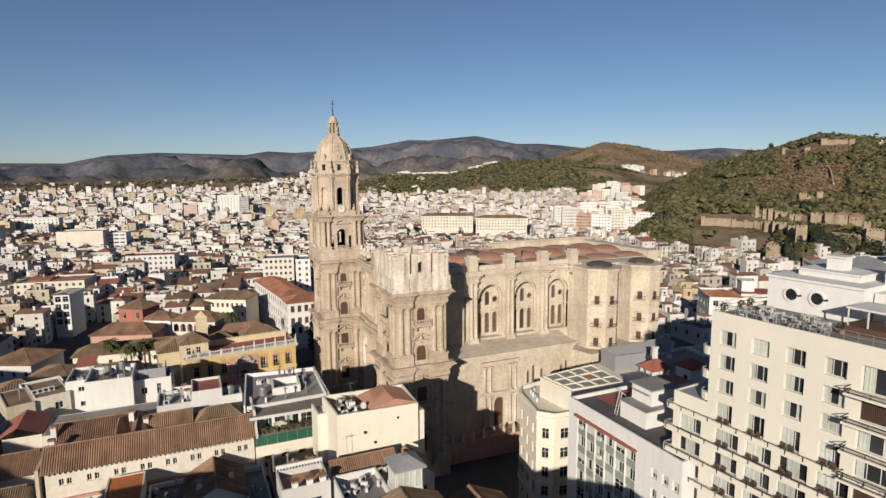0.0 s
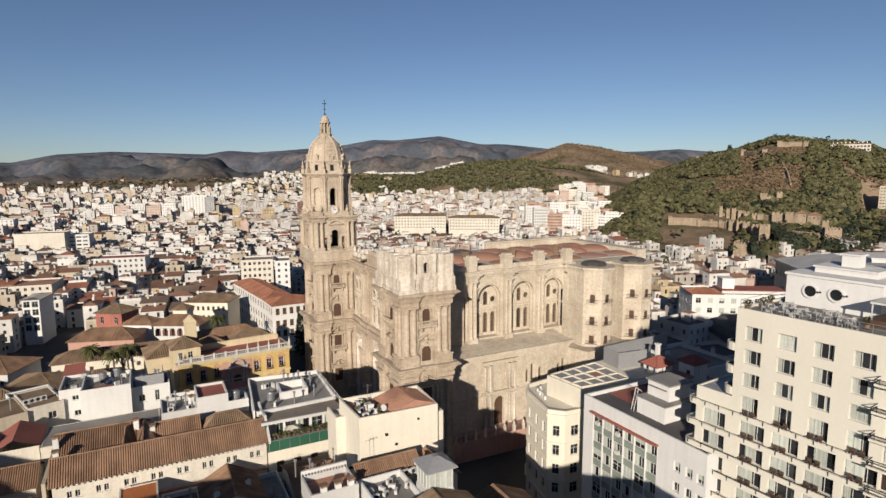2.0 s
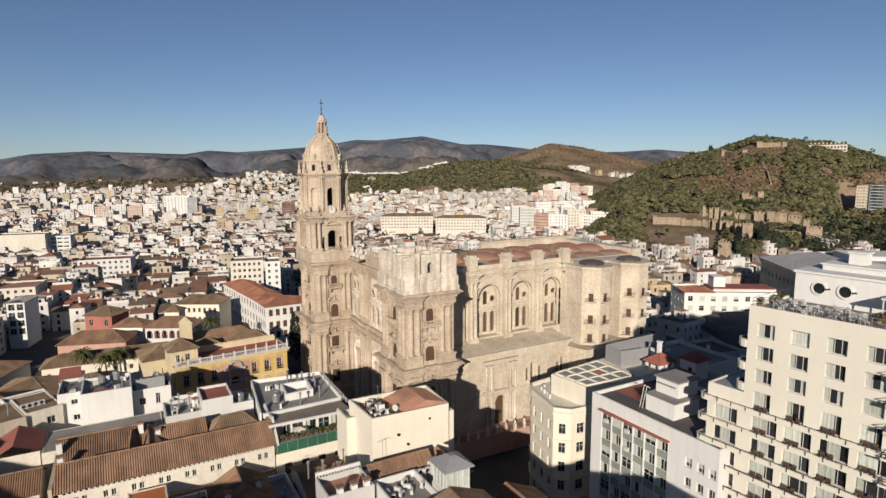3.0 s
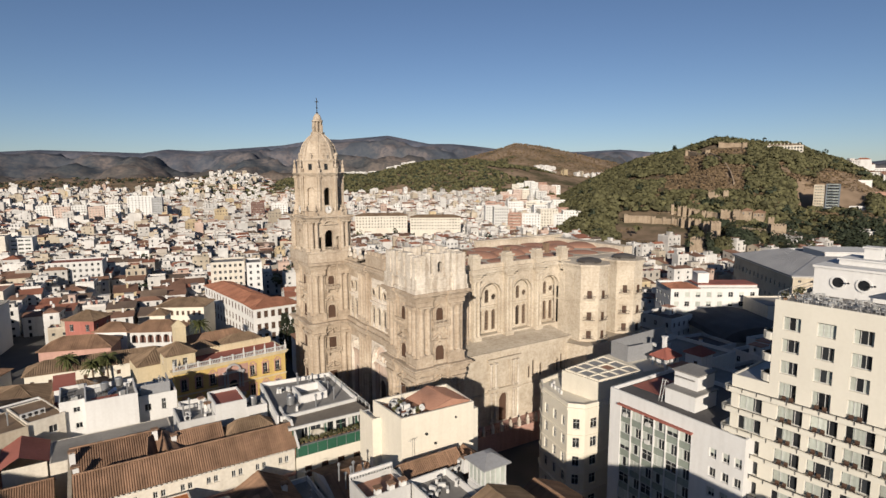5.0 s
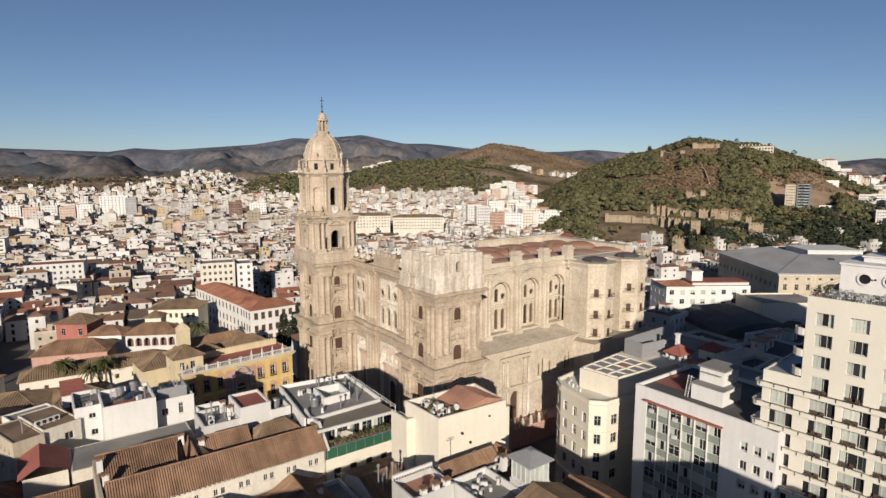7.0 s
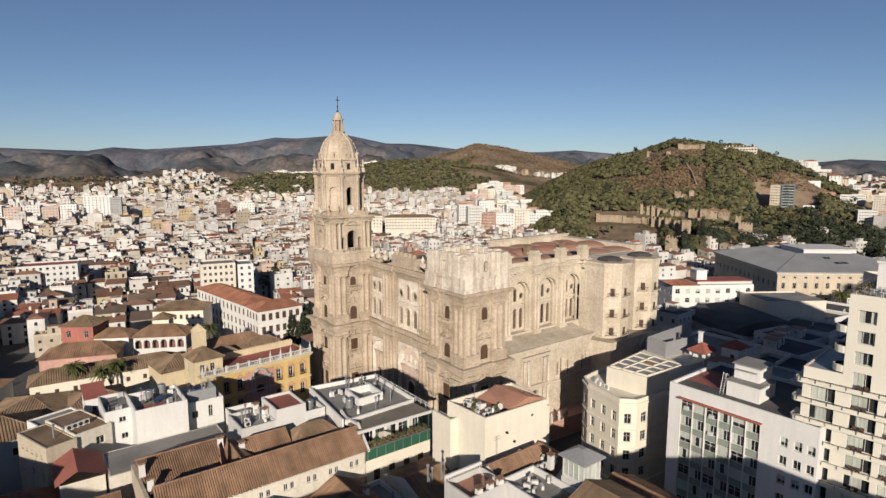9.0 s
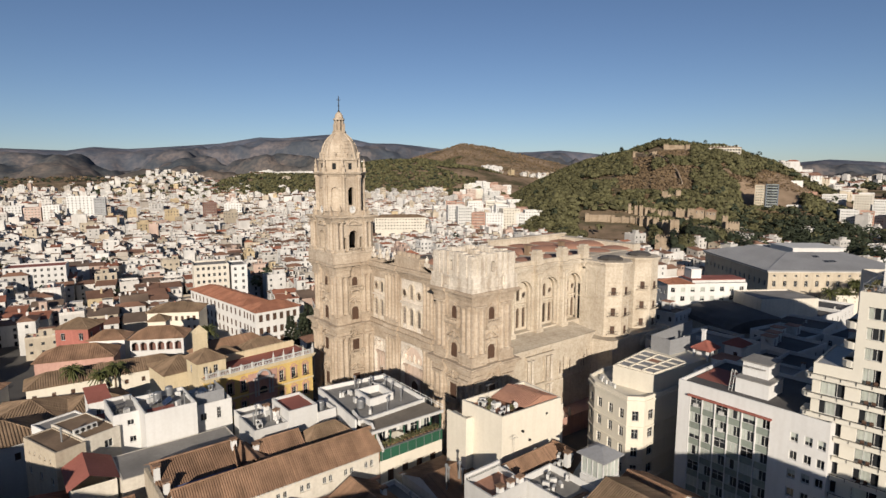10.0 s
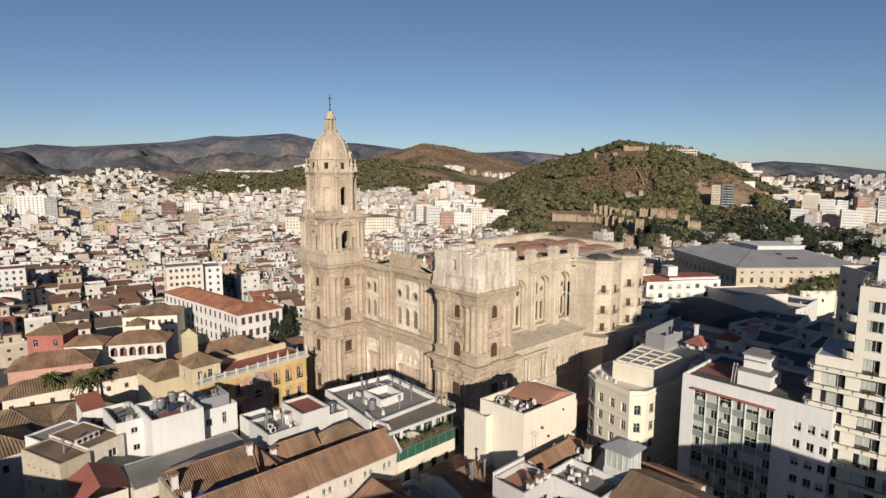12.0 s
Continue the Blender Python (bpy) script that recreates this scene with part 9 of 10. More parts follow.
def town_house_geo(g, x, y, b, w, d, h, ang, wall, roof, rnd, detail):
    """One simple house with windows, a tiled or terraced roof, parapets and roof huts."""
    c, s = math.cos(ang), math.sin(ang)
    T = lambda u, v, z: (x + c * u - s * v, y + s * u + c * v, b + z)

    def bx(u0, u1, v0, v1, z0, z1, m, bottom=False):
        vs = [T(u0, v0, z0), T(u1, v0, z0), T(u1, v1, z0), T(u0, v1, z0), T(u0, v0, z1), T(u1, v0, z1), T(u1, v1, z1), T(u0, v1, z1)]
        g.add(vs, [(4, 5, 6, 7), (0, 1, 5, 4), (1, 2, 6, 5), (2, 3, 7, 6), (3, 0, 4, 7)], m)

    bx(0, w, 0, d, 0, h, wall)
    if roof in (6, 7, 8):
        o, rh = 0.4, min(w, d) * rnd.uniform(0.16, 0.24)
        a0, a1, a2, a3 = (-o, -o), (w + o, -o), (w + o, d + o), (-o, d + o)
        if rnd.random() < 0.5:
            k = min(w, d) / 2 if rnd.random() < 0.6 else 0
            if w > d:
                r0, r1 = (k - o if k else -o, d / 2), (w - k + o if k else w + o, d / 2)
                quads = [(a0, a1, r1, r0), (a2, a3, r0, r1)]
                tris = [(a3, a0, r0), (a1, a2, r1)]
            else:
                r0, r1 = (w / 2, k - o if k else -o), (w / 2, d - k + o if k else d + o)
                quads = [(a3, a0, r0, r1), (a1, a2, r1, r0)]
                tris = [(a0, a1, r0), (a2, a3, r1)]
            up = {r0, r1}
            for q in quads:
                g.add([T(p[0], p[1], h + 0.05 + (rh if p in up else 0)) for p in q], [(0, 1, 2, 3)], roof)
            for q in tris:
                g.add([T(p[0], p[1], h + 0.05 + (rh if p in up else 0)) for p in q], [(0, 1, 2)], roof if k else wall)
        else:
            e = rh * 0.9
            g.add([T(-o, -o, h + 0.05), T(w + o, -o, h + 0.05), T(w + o, d, h + e), T(-o, d, h + e)], [(0, 1, 2, 3)], roof)
            g.add([T(0, d, h), T(w, d, h), T(w, d, h + e), T(0, d, h + e)], [(3, 2, 1, 0)], wall)
            g.add([T(0, 0, h), T(0, d, h), T(0, d, h + e)], [(2, 1, 0)], wall)
            g.add([T(w, 0, h), T(w, d, h), T(w, d, h + e)], [(0, 1, 2)], wall)
        if rnd.random() < 0.6:
            u, v = rnd.uniform(1, w - 1), rnd.uniform(d * 0.5, d - 1)
            bx(u, u + 0.8, v, v + 0.7, h, h + rh + 1.2, wall)
    else:
        t, p = 0.25, rnd.uniform(0.5, 1.1)
        for q in ((0, w, 0, t), (0, w, d - t, d), (0, t, t, d - t), (w - t, w, t, d - t)):
            bx(*q, h, h + p, wall)
        g.add([T(t, t, h + 0.04), T(w - t, t, h + 0.04), T(w - t, d - t, h + 0.04), T(t, d - t, h + 0.04)], [(0, 1, 2, 3)], roof)
        if rnd.random() < 0.75:
            hw, hd = rnd.uniform(2.4, w * 0.55), rnd.uniform(2.4, d * 0.55)
            u, v = rnd.uniform(0.3, w - hw - 0.3), rnd.uniform(0.3, d - hd - 0.3)
            hh = rnd.uniform(2.3, 3.2)
            bx(u, u + hw, v, v + hd, h, h + hh, wall)
            rr = rnd.choice((6, 8, 9, roof, wall))
            bx(u - 0.15, u + hw + 0.15, v - 0.15, v + hd + 0.15, h + hh, h + hh + 0.2, rr)
            if detail:
                bx(u + hw * 0.3, u + hw * 0.3 + 0.9, v - 0.04, v + 0.2, h, h + 2.0, 10)
        for _ in range(rnd.randint(2, 7)):
            u, v = rnd.uniform(0.6, w - 1.6), rnd.uniform(0.6, d - 1.6)
            bx(u, u + rnd.uniform(0.5, 1.4), v, v + rnd.uniform(0.5, 1.2), h, h + rnd.uniform(0.6, 2.0), rnd.choice((0, 5, 9, 1, 11, 12)))
    fl = min(int(h / 3.1), 4 if detail else 2)
    for side in ("S", "W", "E") if detail else ("S", "W"):
        ln = w if side == "S" else d
        n = max(1, int(ln / rnd.uniform(2.8, 4.6)))
        if rnd.random() < (0.15 if detail else 0.4):
            continue
        for f in range(fl):
            z0 = h - 2.5 - f * 3.05
            hh = rnd.choice((1.0, 1.3, 1.9))
            for k in range(n):
                u = (k + 0.5) * ln / n - 0.5
                if side == "S":
                    bx(u, u + 1.0, -0.05, 0.1, z0, z0 + hh, 10)
                elif side == "W":
                    bx(-0.05, 0.1, u, u + 1.0, z0, z0 + hh, 10)
                else:
                    bx(w - 0.1, w + 0.05, u, u + 1.0, z0, z0 + hh, 10)


def build_town():
    rnd = random.Random(77)
    cells, behind = [], []
    st = 9.8
    rot = radians(-13)
    for i in range(-92, 190):
        for j in range(5, 192):
            gx, gy = i * st + rnd.uniform(-1.5, 1.5), j * st + rnd.uniform(-1.5, 1.5)
            gx += 16 * noise.noise((gx * 0.006, gy * 0.006, 0.3))
            gy += 16 * noise.noise((gx * 0.006, gy * 0.006, 9.3))
            x, y = gx * math.cos(rot) - gy * math.sin(rot), gx * math.sin(rot) + gy * math.cos(rot)
            dx, dy = x - HUB[0], y - HUB[1]
            r, az = math.hypot(dx, dy), math.degrees(math.atan2(dx, dy))
            if not (90 < r < 1750) or not (-34 < az < 82) or kept_out(x, y):
                continue
            if i % 9 == 0 and r < 900 and rnd.random() < 0.7:
                continue
            if j % 8 == 0 and r < 900 and rnd.random() < 0.45:
                continue
            hh = height(x, y)
            if hh > 9 and 38 < az < 78 and r < 1700:
                continue
            if 42 < az < 70 and r > 430 and rnd.random() < 0.6:
                continue
            if az > 68.4 and 430 < r < 665 and rnd.random() < 0.93:
                continue
            if az > 67 and r > 640 and rnd.random() < 0.62:
                continue
            if r > 1100 and rnd.random() < 0.35:
                continue
            if (24 < az < 35.6 and 520 < r < 590) or (64.5 < az < 69.5 and 670 < r < 800):
                continue
            if 15 < az < 37 and r > 1000 and hh > 15:
                continue
            if (4 < az < 21 and r > 1150 and rnd.random() < 0.78) or (37 <= az < 40 and hh > 24):
                continue
            if hh > 60:
                continue
            cells.append((r, az, x, y, hh))
    # the town goes on behind and under the flight path
    for i in range(-22, 16):
        for j in range(-18, 12):
            x, y = i * 13.0 + rnd.uniform(-1, 1), j * 13.0 + rnd.uniform(-1, 1)
            dx, dy = x - HUB[0], y - HUB[1]
            r, az = math.hypot(dx, dy), math.degrees(math.atan2(dx, dy))
            ahead = -34 < az < 82 and r > 90
            if ahead or kept_out(x, y, 1) or y > 98 or (56 < x < 92 and y > -6) or (14 < x < 60 and y > 14) or (-102 < x < -68 and 38 < y < 76) or (-94 < x < -44 and 80 < y < 128) or (-120 < x < -70 and 108 < y < 158):
                continue
            if abs(i) % 6 == 2:
                continue
            behind.append((x, y))
    cells.sort()
    g, near = Geo(), 0
    for r, az, x, y, hh in cells:
        big = r > 500
        w, d = rnd.uniform(5.5, 11.5) * (1.15 if big else 1), rnd.uniform(5.5, 11.0) * (1.1 if big else 1)
        h = rnd.uniform(7.5, 13.5) + (rnd.random() < 0.14) * rnd.uniform(2, 5)
        if r > 560:
            h = rnd.uniform(8, 15) + (rnd.random() < 0.1) * rnd.uniform(4, 11)
        if 440 < r <= 530 and 22 < az < 46:
            h = min(h, 11)
        if r > 950:
            h += (rnd.random() < 0.12) * (az < 3 or az > 22) * rnd.uniform(4, 12)
        ang = rot + 0.5 * noise.noise((x * 0.004, y * 0.004, 5.0)) + rnd.uniform(-0.1, 0.1)
        q = rnd.random()
        wall = 0 if q < 0.42 else 1 if q < 0.74 else 2 if q < 0.86 else 3 if q < 0.885 else 4 if q < 0.94 else 5
        q = rnd.random()
        if r < 380 and az < 14:
            q *= 0.62
        if r > 300 and q < 0.41 and rnd.random() < 0.35:
            q = rnd.uniform(0.41, 1.0)
        roof = 6 if q < 0.20 else 7 if q < 0.33 else 8 if q < 0.41 else 9 if q < 0.56 else 1 if q < 0.66 else 11 if q < 0.80 else 12
        if near < 290:
            near += 1
            hg = Geo()
            town_house_geo(hg, 0, 0, 0, w, d, h + 1.0, 0, wall, roof, rnd, True)
            used = sorted(set(hg.m))
            colour = {0: "white", 1: "white", 2: "cream", 3: "ochre", 4: "pink", 5: "grey"}[wall]
            root = thing("town_house", f"{colour} rendered town house with a " + ("tiled roof" if roof in (6, 7, 8) else "flat roof terrace"), "house", pose(x, y, hh - 1.0, 0, 0, math.degrees(ang)), "old town houses")
            for nm, sel in (("wall", lambda m: m == wall), ("roof", lambda m: m == roof and m != wall), ("roof_fitting", lambda m: m not in (wall, roof, 10)), ):
                fs = [(f, m) for f, m in zip(hg.f, hg.m) if sel(m)]
                if not fs:
                    continue
                sub = Geo()
                for f, m in fs:
                    sub.add([hg.v[i] for i in f], [tuple(range(len(f)))], used.index(m))
                part(nm, sub, [TOWN_MATS[m] for m in used], root)
            # windows, one part each on the nearest houses
            idx = [k for k, m in enumerate(hg.m) if m == 10]
            if near > 85:
                sub = Geo()
                for k in idx:
                    sub.add([hg.v[i] for i in hg.f[k]], [tuple(range(len(hg.f[k])))])
                if idx:
                    tagged(part("glazing", sub, DARK, root), kind="stuff")
                idx = []
            for k in range(0, len(idx), 5):
                vs = sorted({i for kk in idx[k:k + 5] for i in hg.f[kk]})
                p = [hg.v[i] for i in vs]
                x0, x1 = min(v[0] for v in p), max(v[0] for v in p)
                y0, y1 = min(v[1] for v in p), max(v[1] for v in p)
                z0, z1 = min(v[2] for v in p), max(v[2] for v in p)
                if z0 < h - 6.6:
                    continue
                if x1 - x0 > 0.5:
                    m4 = pose((x0 + x1) / 2, y0 + 0.02, z0)
                    ww = x1 - x0
                elif x0 < 1:
                    m4 = pose(x0 + 0.02, (y0 + y1) / 2, z0, 0, 0, 270)
                    ww = y1 - y0
                else:
                    m4 = pose(x1 - 0.02, (y0 + y1) / 2, z0, 0, 0, 90)
                    ww = y1 - y0
                part("window", win_mesh(1.0, round(z1 - z0, 1), ("plain", "shutter", "blind")[(k // 5) % 3]), None, root, m=m4)
        else:
            town_house_geo(g, x, y, hh - 1.5, w, d, h + 1.5, ang, wall, roof, rnd, r < 420)
    for x, y in behind:
        roof_z = rnd.uniform(15, 20) if y > 66 else rnd.uniform(20, 27)
        town_house_geo(g, x, y, 0, rnd.uniform(10, 12.6), rnd.uniform(10, 12.6), roof_z, rnd.uniform(-0.1, 0.1), rnd.choice((0, 1, 2, 5)), rnd.choice((6, 7, 9)), rnd, False)
    # the white suburb on its low hill
    for _ in range(420):
        az, r = rnd.gauss(12.5, 4.2), rnd.uniform(1180, 1850)
        x, y = polar(az, r)
        if noise.noise((x * 0.006, y * 0.006, 1)) < -0.2:
            continue
        town_house_geo(g, x, y, height(x, y) - 3, rnd.uniform(10, 22), rnd.uniform(9, 13), rnd.uniform(6, 11), rnd.uniform(-0.6, 0.4), rnd.choice((0, 0, 1, 2)), rnd.choice((6, 8, 1, 9)), rnd, False)
    # white villas scattered up the foothills
    for _ in range(420):
        az, r = rnd.uniform(-16, 34), rnd.uniform(1500, 2600)
        if rnd.random() > 0.25 + 0.75 * math.exp(-((az - 15) / 7) ** 2):
            continue
        x, y = polar(az, r)
        if noise.noise((x * 0.004, y * 0.004, 1)) < -0.1:
            continue
        town_house_geo(g, x, y, height(x, y) - 3, rnd.uniform(8, 17), rnd.uniform(8, 12), rnd.uniform(7, 11), rnd.uniform(-0.6, 0.4), rnd.choice((0, 1, 1, 2)), rnd.choice((6, 8, 1, 9)), rnd, False)
    for _ in range(190):
        az, r = rnd.uniform(68.5, 84), rnd.uniform(900, 2000)
        x, y = polar(az, r)
        town_house_geo(g, x, y, height(x, y) - 3, rnd.uniform(10, 24), rnd.uniform(9, 13), rnd.uniform(9, 18), rnd.uniform(-1.2, -0.4), rnd.choice((0, 0, 1, 2)), rnd.choice((6, 8, 1, 9)), rnd, False)
    for az, r, n in ((21.6, 1650, 14), (24.6, 1665, 14), (28.6, 1680, 8), (42.8, 1750, 6)):
        for k in range(n):
            x, y = polar(az + rnd.uniform(-1.4, 1.4) * (0.5 if n < 7 else 1), r + rnd.uniform(-30, 30))
            town_house_geo(g, x, y, height(x, y) - 3, rnd.uniform(16, 34), 12, rnd.uniform(11, 15), rnd.uniform(-0.6, -0.3), 0, 1, rnd, False)
    ob = part("town_roofs", g, TOWN_MATS)
    tagged(ob, "dense white and cream town houses with tiled roofs", "houses", kind="stuff")


build_town()


# ---- the castle hill: pines, walls and towers ----
def clump_tree(g, x, y, z, r, h, n, rnd, size):
    """A rounded crown of leaf clumps that face outwards, over an uneven outline."""
    mid = Vector((x, y, z + h * 0.55))
    for _ in range(n):
        a, e = rnd.uniform(0, 6.283), rnd.uniform(-0.45, 1.0)
        k = rnd.uniform(0.7, 1.0)
        c = Vector((x + math.cos(a) * r * k * math.sqrt(max(0, 1 - e * e * 0.8)), y + math.sin(a) * r * k * math.sqrt(max(0, 1 - e * e * 0.8)), z + h * (0.62 + 0.38 * e * k)))
        out = (c - mid).normalized() + Vector((rnd.uniform(-0.4, 0.4), rnd.uniform(-0.4, 0.4), rnd.uniform(-0.3, 0.5)))
        q = out.to_track_quat("Z", "Y").to_matrix()
        s = size * rnd.uniform(0.6, 1.3)
        g.add([tuple(c + q @ Vector(v) * s) for v in ((-0.6, -0.4, -0.1), (0.2, -0.55, 0.0), (0.75, 0.1, -0.12), (0.1, 0.55, 0.0), (-0.6, 0.3, -0.1))], [(0, 1, 2, 3, 4)])


def build_woods():
    rnd = random.Random(31)
    g, gd, gs = Geo(), Geo(), Geo()
    for _ in range(17000):
        az, r = rnd.uniform(42, 73), rnd.uniform(440, 1180)
        x, y = polar(az, r)
        z = height(x, y)
        if z < 4:
            continue
        n = noise.noise((x * 0.011, y * 0.011, 2.0)) + 0.35 * noise.noise((x * 0.04, y * 0.04, 2.0))
        lim = -0.27 if az < 56.5 else -0.14
        if 64.9 < az < 70 and r < 800 and (r > 700 or rnd.random() < 0.5):
            continue
        bare = (50.2 < az < 57.3 and 425 < r < 592) or (63.4 < az < 66.2 and 740 < r < 830 and abs(az - 64 - (795 - r) / 35) < 0.7)
        if 440 < r < 700 and 57.9 < az < 63 and n < 0.1:
            continue
        if bare and rnd.random() < 0.9:
            continue
        if (55.8 < az < 61.2 and 830 < r < 940) or (57.6 < az < 60.6 and 700 < r < 880 and abs(az - 58.1 - (860 - r) / 66) < 0.35):
            continue
        if n < lim or bare or (56.3 < az < 57.8 and 760 < r < 880):
            if rnd.random() < 0.6:
                clump_tree(gs, x, y, z - 0.3, rnd.uniform(1.2, 2.4), rnd.uniform(1.4, 3.0), 10, rnd, 1.1)
            continue
        if rnd.random() < 0.18:
            clump_tree(gd, x, y, z - 0.5, rnd.uniform(2.0, 3.4), rnd.uniform(4, 7), 16, rnd, 1.7)
        else:
            clump_tree(g, x, y, z - 0.5, rnd.uniform(3.4, 6.0), rnd.uniform(5, 9), 22, rnd, 2.2)
    for _ in range(3200):
        az, r = rnd.uniform(54.5, 68), rnd.uniform(600, 900)
        x, y = polar(az, r)
        z = height(x, y)
        if z > 8:
            clump_tree(gs, x, y, z - 0.4, rnd.uniform(1.4, 3.0), rnd.uniform(1.8, 3.6), 9, rnd, 1.4)
    for _ in range(1800):
        x, y = polar(rnd.uniform(33, 50), rnd.uniform(1650, 2320))
        clump_tree(gs, x, y, height(x, y) - 0.4, rnd.uniform(2.5, 5), rnd.uniform(2.5, 4.5), 7, rnd, 2.6)
    for _ in range(9000):
        az, r = rnd.uniform(14, 48), rnd.uniform(1120, 1900)
        x, y = polar(az, r)
        z = height(x, y)
        if z < 17 or noise.noise((x * 0.006, y * 0.006, 4.0)) < (-0.45 if az < 39.5 else -0.15 if az < 41.5 else 0.3):
            continue
        clump_tree(gd if rnd.random() < 0.15 else g, x, y, z - 1, rnd.uniform(4, 6.5), rnd.uniform(6, 9), 10, rnd, 3.6)
    for _ in range(420):
        az, r = rnd.uniform(-30, 82), rnd.uniform(300, 1500)
        x, y = polar(az, r)
        if kept_out(x, y) or rnd.random() < 0.3:
            continue
        clump_tree(gd if rnd.random() < 0.5 else g, x, y, height(x, y) + 3, rnd.uniform(2.5, 5), rnd.uniform(8, 13), 26, rnd, 1.8)
    for az, r, h, w in ((57.9, 600, 13, 4), (58.3, 602, 14, 4), (58.7, 600, 14, 4), (59.1, 598, 13, 4), (59.5, 596, 12, 4), (58.9, 420, 24, 5), (58.7, 424, 20, 4), (60.3, 470, 20, 4), (60.6, 500, 24, 3)):
        x, y = polar(az, r)
        clump_tree(gd, x, y, height(x, y) - 1, w * 0.6, h, 170, rnd, 1.1)
    for az, r, h, w in ((60.0, 425, 17, 7), (61.2, 440, 18, 8), (61.9, 436, 16, 8), (62.6, 446, 17, 8), (64.4, 520, 17, 8), (65.2, 500, 16, 8), (66.2, 520, 15, 8), (49.6, 470, 10, 6), (50.4, 462, 9, 6), (48.8, 476, 10, 6), (59.4, 424, 12, 6), (66.9, 500, 14, 7), (60.6, 535, 12, 6), (61.4, 530, 13, 7), (62.3, 528, 12, 6), (60.9, 480, 16, 7), (62.8, 515, 13, 6), (59.8, 540, 13, 6), (60.3, 525, 12, 6), (61.1, 538, 13, 6), (61.8, 520, 13, 6), (62.7, 540, 12, 6), (60.7, 515, 13, 6)):
        x, y = polar(az, r)
        clump_tree(g if int(r) % 4 else gd, x, y, height(x, y) - 1, w, h, 420, rnd, 1.3)
    for _ in range(60):
        az = rnd.uniform(53, 62)
        x, y = polar(az, rnd.uniform(955, 1035))
        clump_tree(gd if rnd.random() < 0.5 else g, x, y, height(x, y) - 1, rnd.uniform(2.5, 5), rnd.uniform(7, 12), 40, rnd, 1.7)
    for _ in range(520):
        x, y = polar(rnd.uniform(67, 84), rnd.uniform(900, 1800))
        clump_tree(gd if rnd.random() < 0.6 else g, x, y, height(x, y) - 1, rnd.uniform(4, 8), rnd.uniform(7, 11), 22, rnd, 3.0)
    for _ in range(420):
        x, y = polar(rnd.gauss(12.5, 4.5), rnd.uniform(1250, 1850))
        clump_tree(gd if rnd.random() < 0.6 else g, x, y, height(x, y) - 1, rnd.uniform(4, 9), rnd.uniform(6, 10), 18, rnd, 3.2)
    for _ in range(1300):
        x, y = polar(rnd.uniform(-24, 16), rnd.uniform(1500, 2350))
        clump_tree(gd if rnd.random() < 0.5 else gs, x, y, height(x, y) - 1, rnd.uniform(4, 9), rnd.uniform(5, 9), 12, rnd, 3.6)
    for az0, az1, r0, r1, n in ((68.6, 84, 440, 660, 480), (64, 69, 470, 600, 50), (62, 68, 400, 480, 60)):
        for _ in range(n):
            x, y = polar(rnd.uniform(az0, az1), rnd.uniform(r0, r1))
            if kept_out(x, y):
                continue
            clump_tree(gd, x, y, height(x, y), rnd.uniform(3, 5.5), rnd.uniform(9, 15), 40, rnd, 1.6)
    tagged(part("pine_wood", g, LEAF), "sunlit green pines covering the castle hill", "trees", kind="stuff")
    tagged(part("scrub", gs, surface("dry_scrub", (0.16, 0.115, 0.07), 0.9, var=0.4, streak=0, each="island", bump=0)), "dry brown scrub on the bare slopes", "scrub", kind="stuff")
    tagged(part("dark_trees", gd, LEAF_DARK), "dark green trees and cypresses among the houses", "trees", kind="stuff")


def wall_run(parent, pts, top, thick=1.6, merlons=True, sink=6.0):
    """A battlemented wall that follows the ground from point to point."""
    for (x0, y0), (x1, y1) in zip(pts, pts[1:]):
        a, b = Vector((x0, y0, 0)), Vector((x1, y1, 0))
        d = (b - a).normalized().cross(Vector((0, 0, 1))) * thick / 2
        za, zb = height(x0, y0), height(x1, y1)
        ta, tb = (top(x0, y0), top(x1, y1)) if callable(top) else (top, top)
        lo = min(za, zb) - sink
        g = Geo()
        g.add([(x0 - d.x, y0 - d.y, lo), (x1 - d.x, y1 - d.y, lo), (x1 + d.x, y1 + d.y, lo), (x0 + d.x, y0 + d.y, lo), (x0 - d.x, y0 - d.y, ta), (x1 - d.x, y1 - d.y, tb), (x1 + d.x, y1 + d.y, tb), (x0 + d.x, y0 + d.y, ta)],
              [(4, 5, 6, 7), (0, 1, 5, 4), (1, 2, 6, 5), (2, 3, 7, 6), (3, 0, 4, 7), (7, 6, 5, 4), (4, 5, 1, 0), (5, 6, 2, 1), (6, 7, 3, 2), (7, 4, 0, 3)][:5])
        if merlons:
            n = max(1, int((b - a).length / 2.2))
            for k in range(n):
                p = a.lerp(b, (k + 0.3) / n)
                q = a.lerp(b, (k + 0.8) / n)
                z = ta + (tb - ta) * (k + 0.5) / n
                g.add([(p.x - d.x, p.y - d.y, z), (q.x - d.x, q.y - d.y, z), (q.x + d.x, q.y + d.y, z), (p.x + d.x, p.y + d.y, z), (p.x - d.x, p.y - d.y, z + 1.2), (q.x - d.x, q.y - d.y, z + 1.2), (q.x + d.x, q.y + d.y, z + 1.2), (p.x + d.x, p.y + d.y, z + 1.2)],
                      [(4, 5, 6, 7), (0, 1, 5, 4), (1, 2, 6, 5), (2, 3, 7, 6), (3, 0, 4, 7)])
        part("curtain_wall", g, FORT, parent)


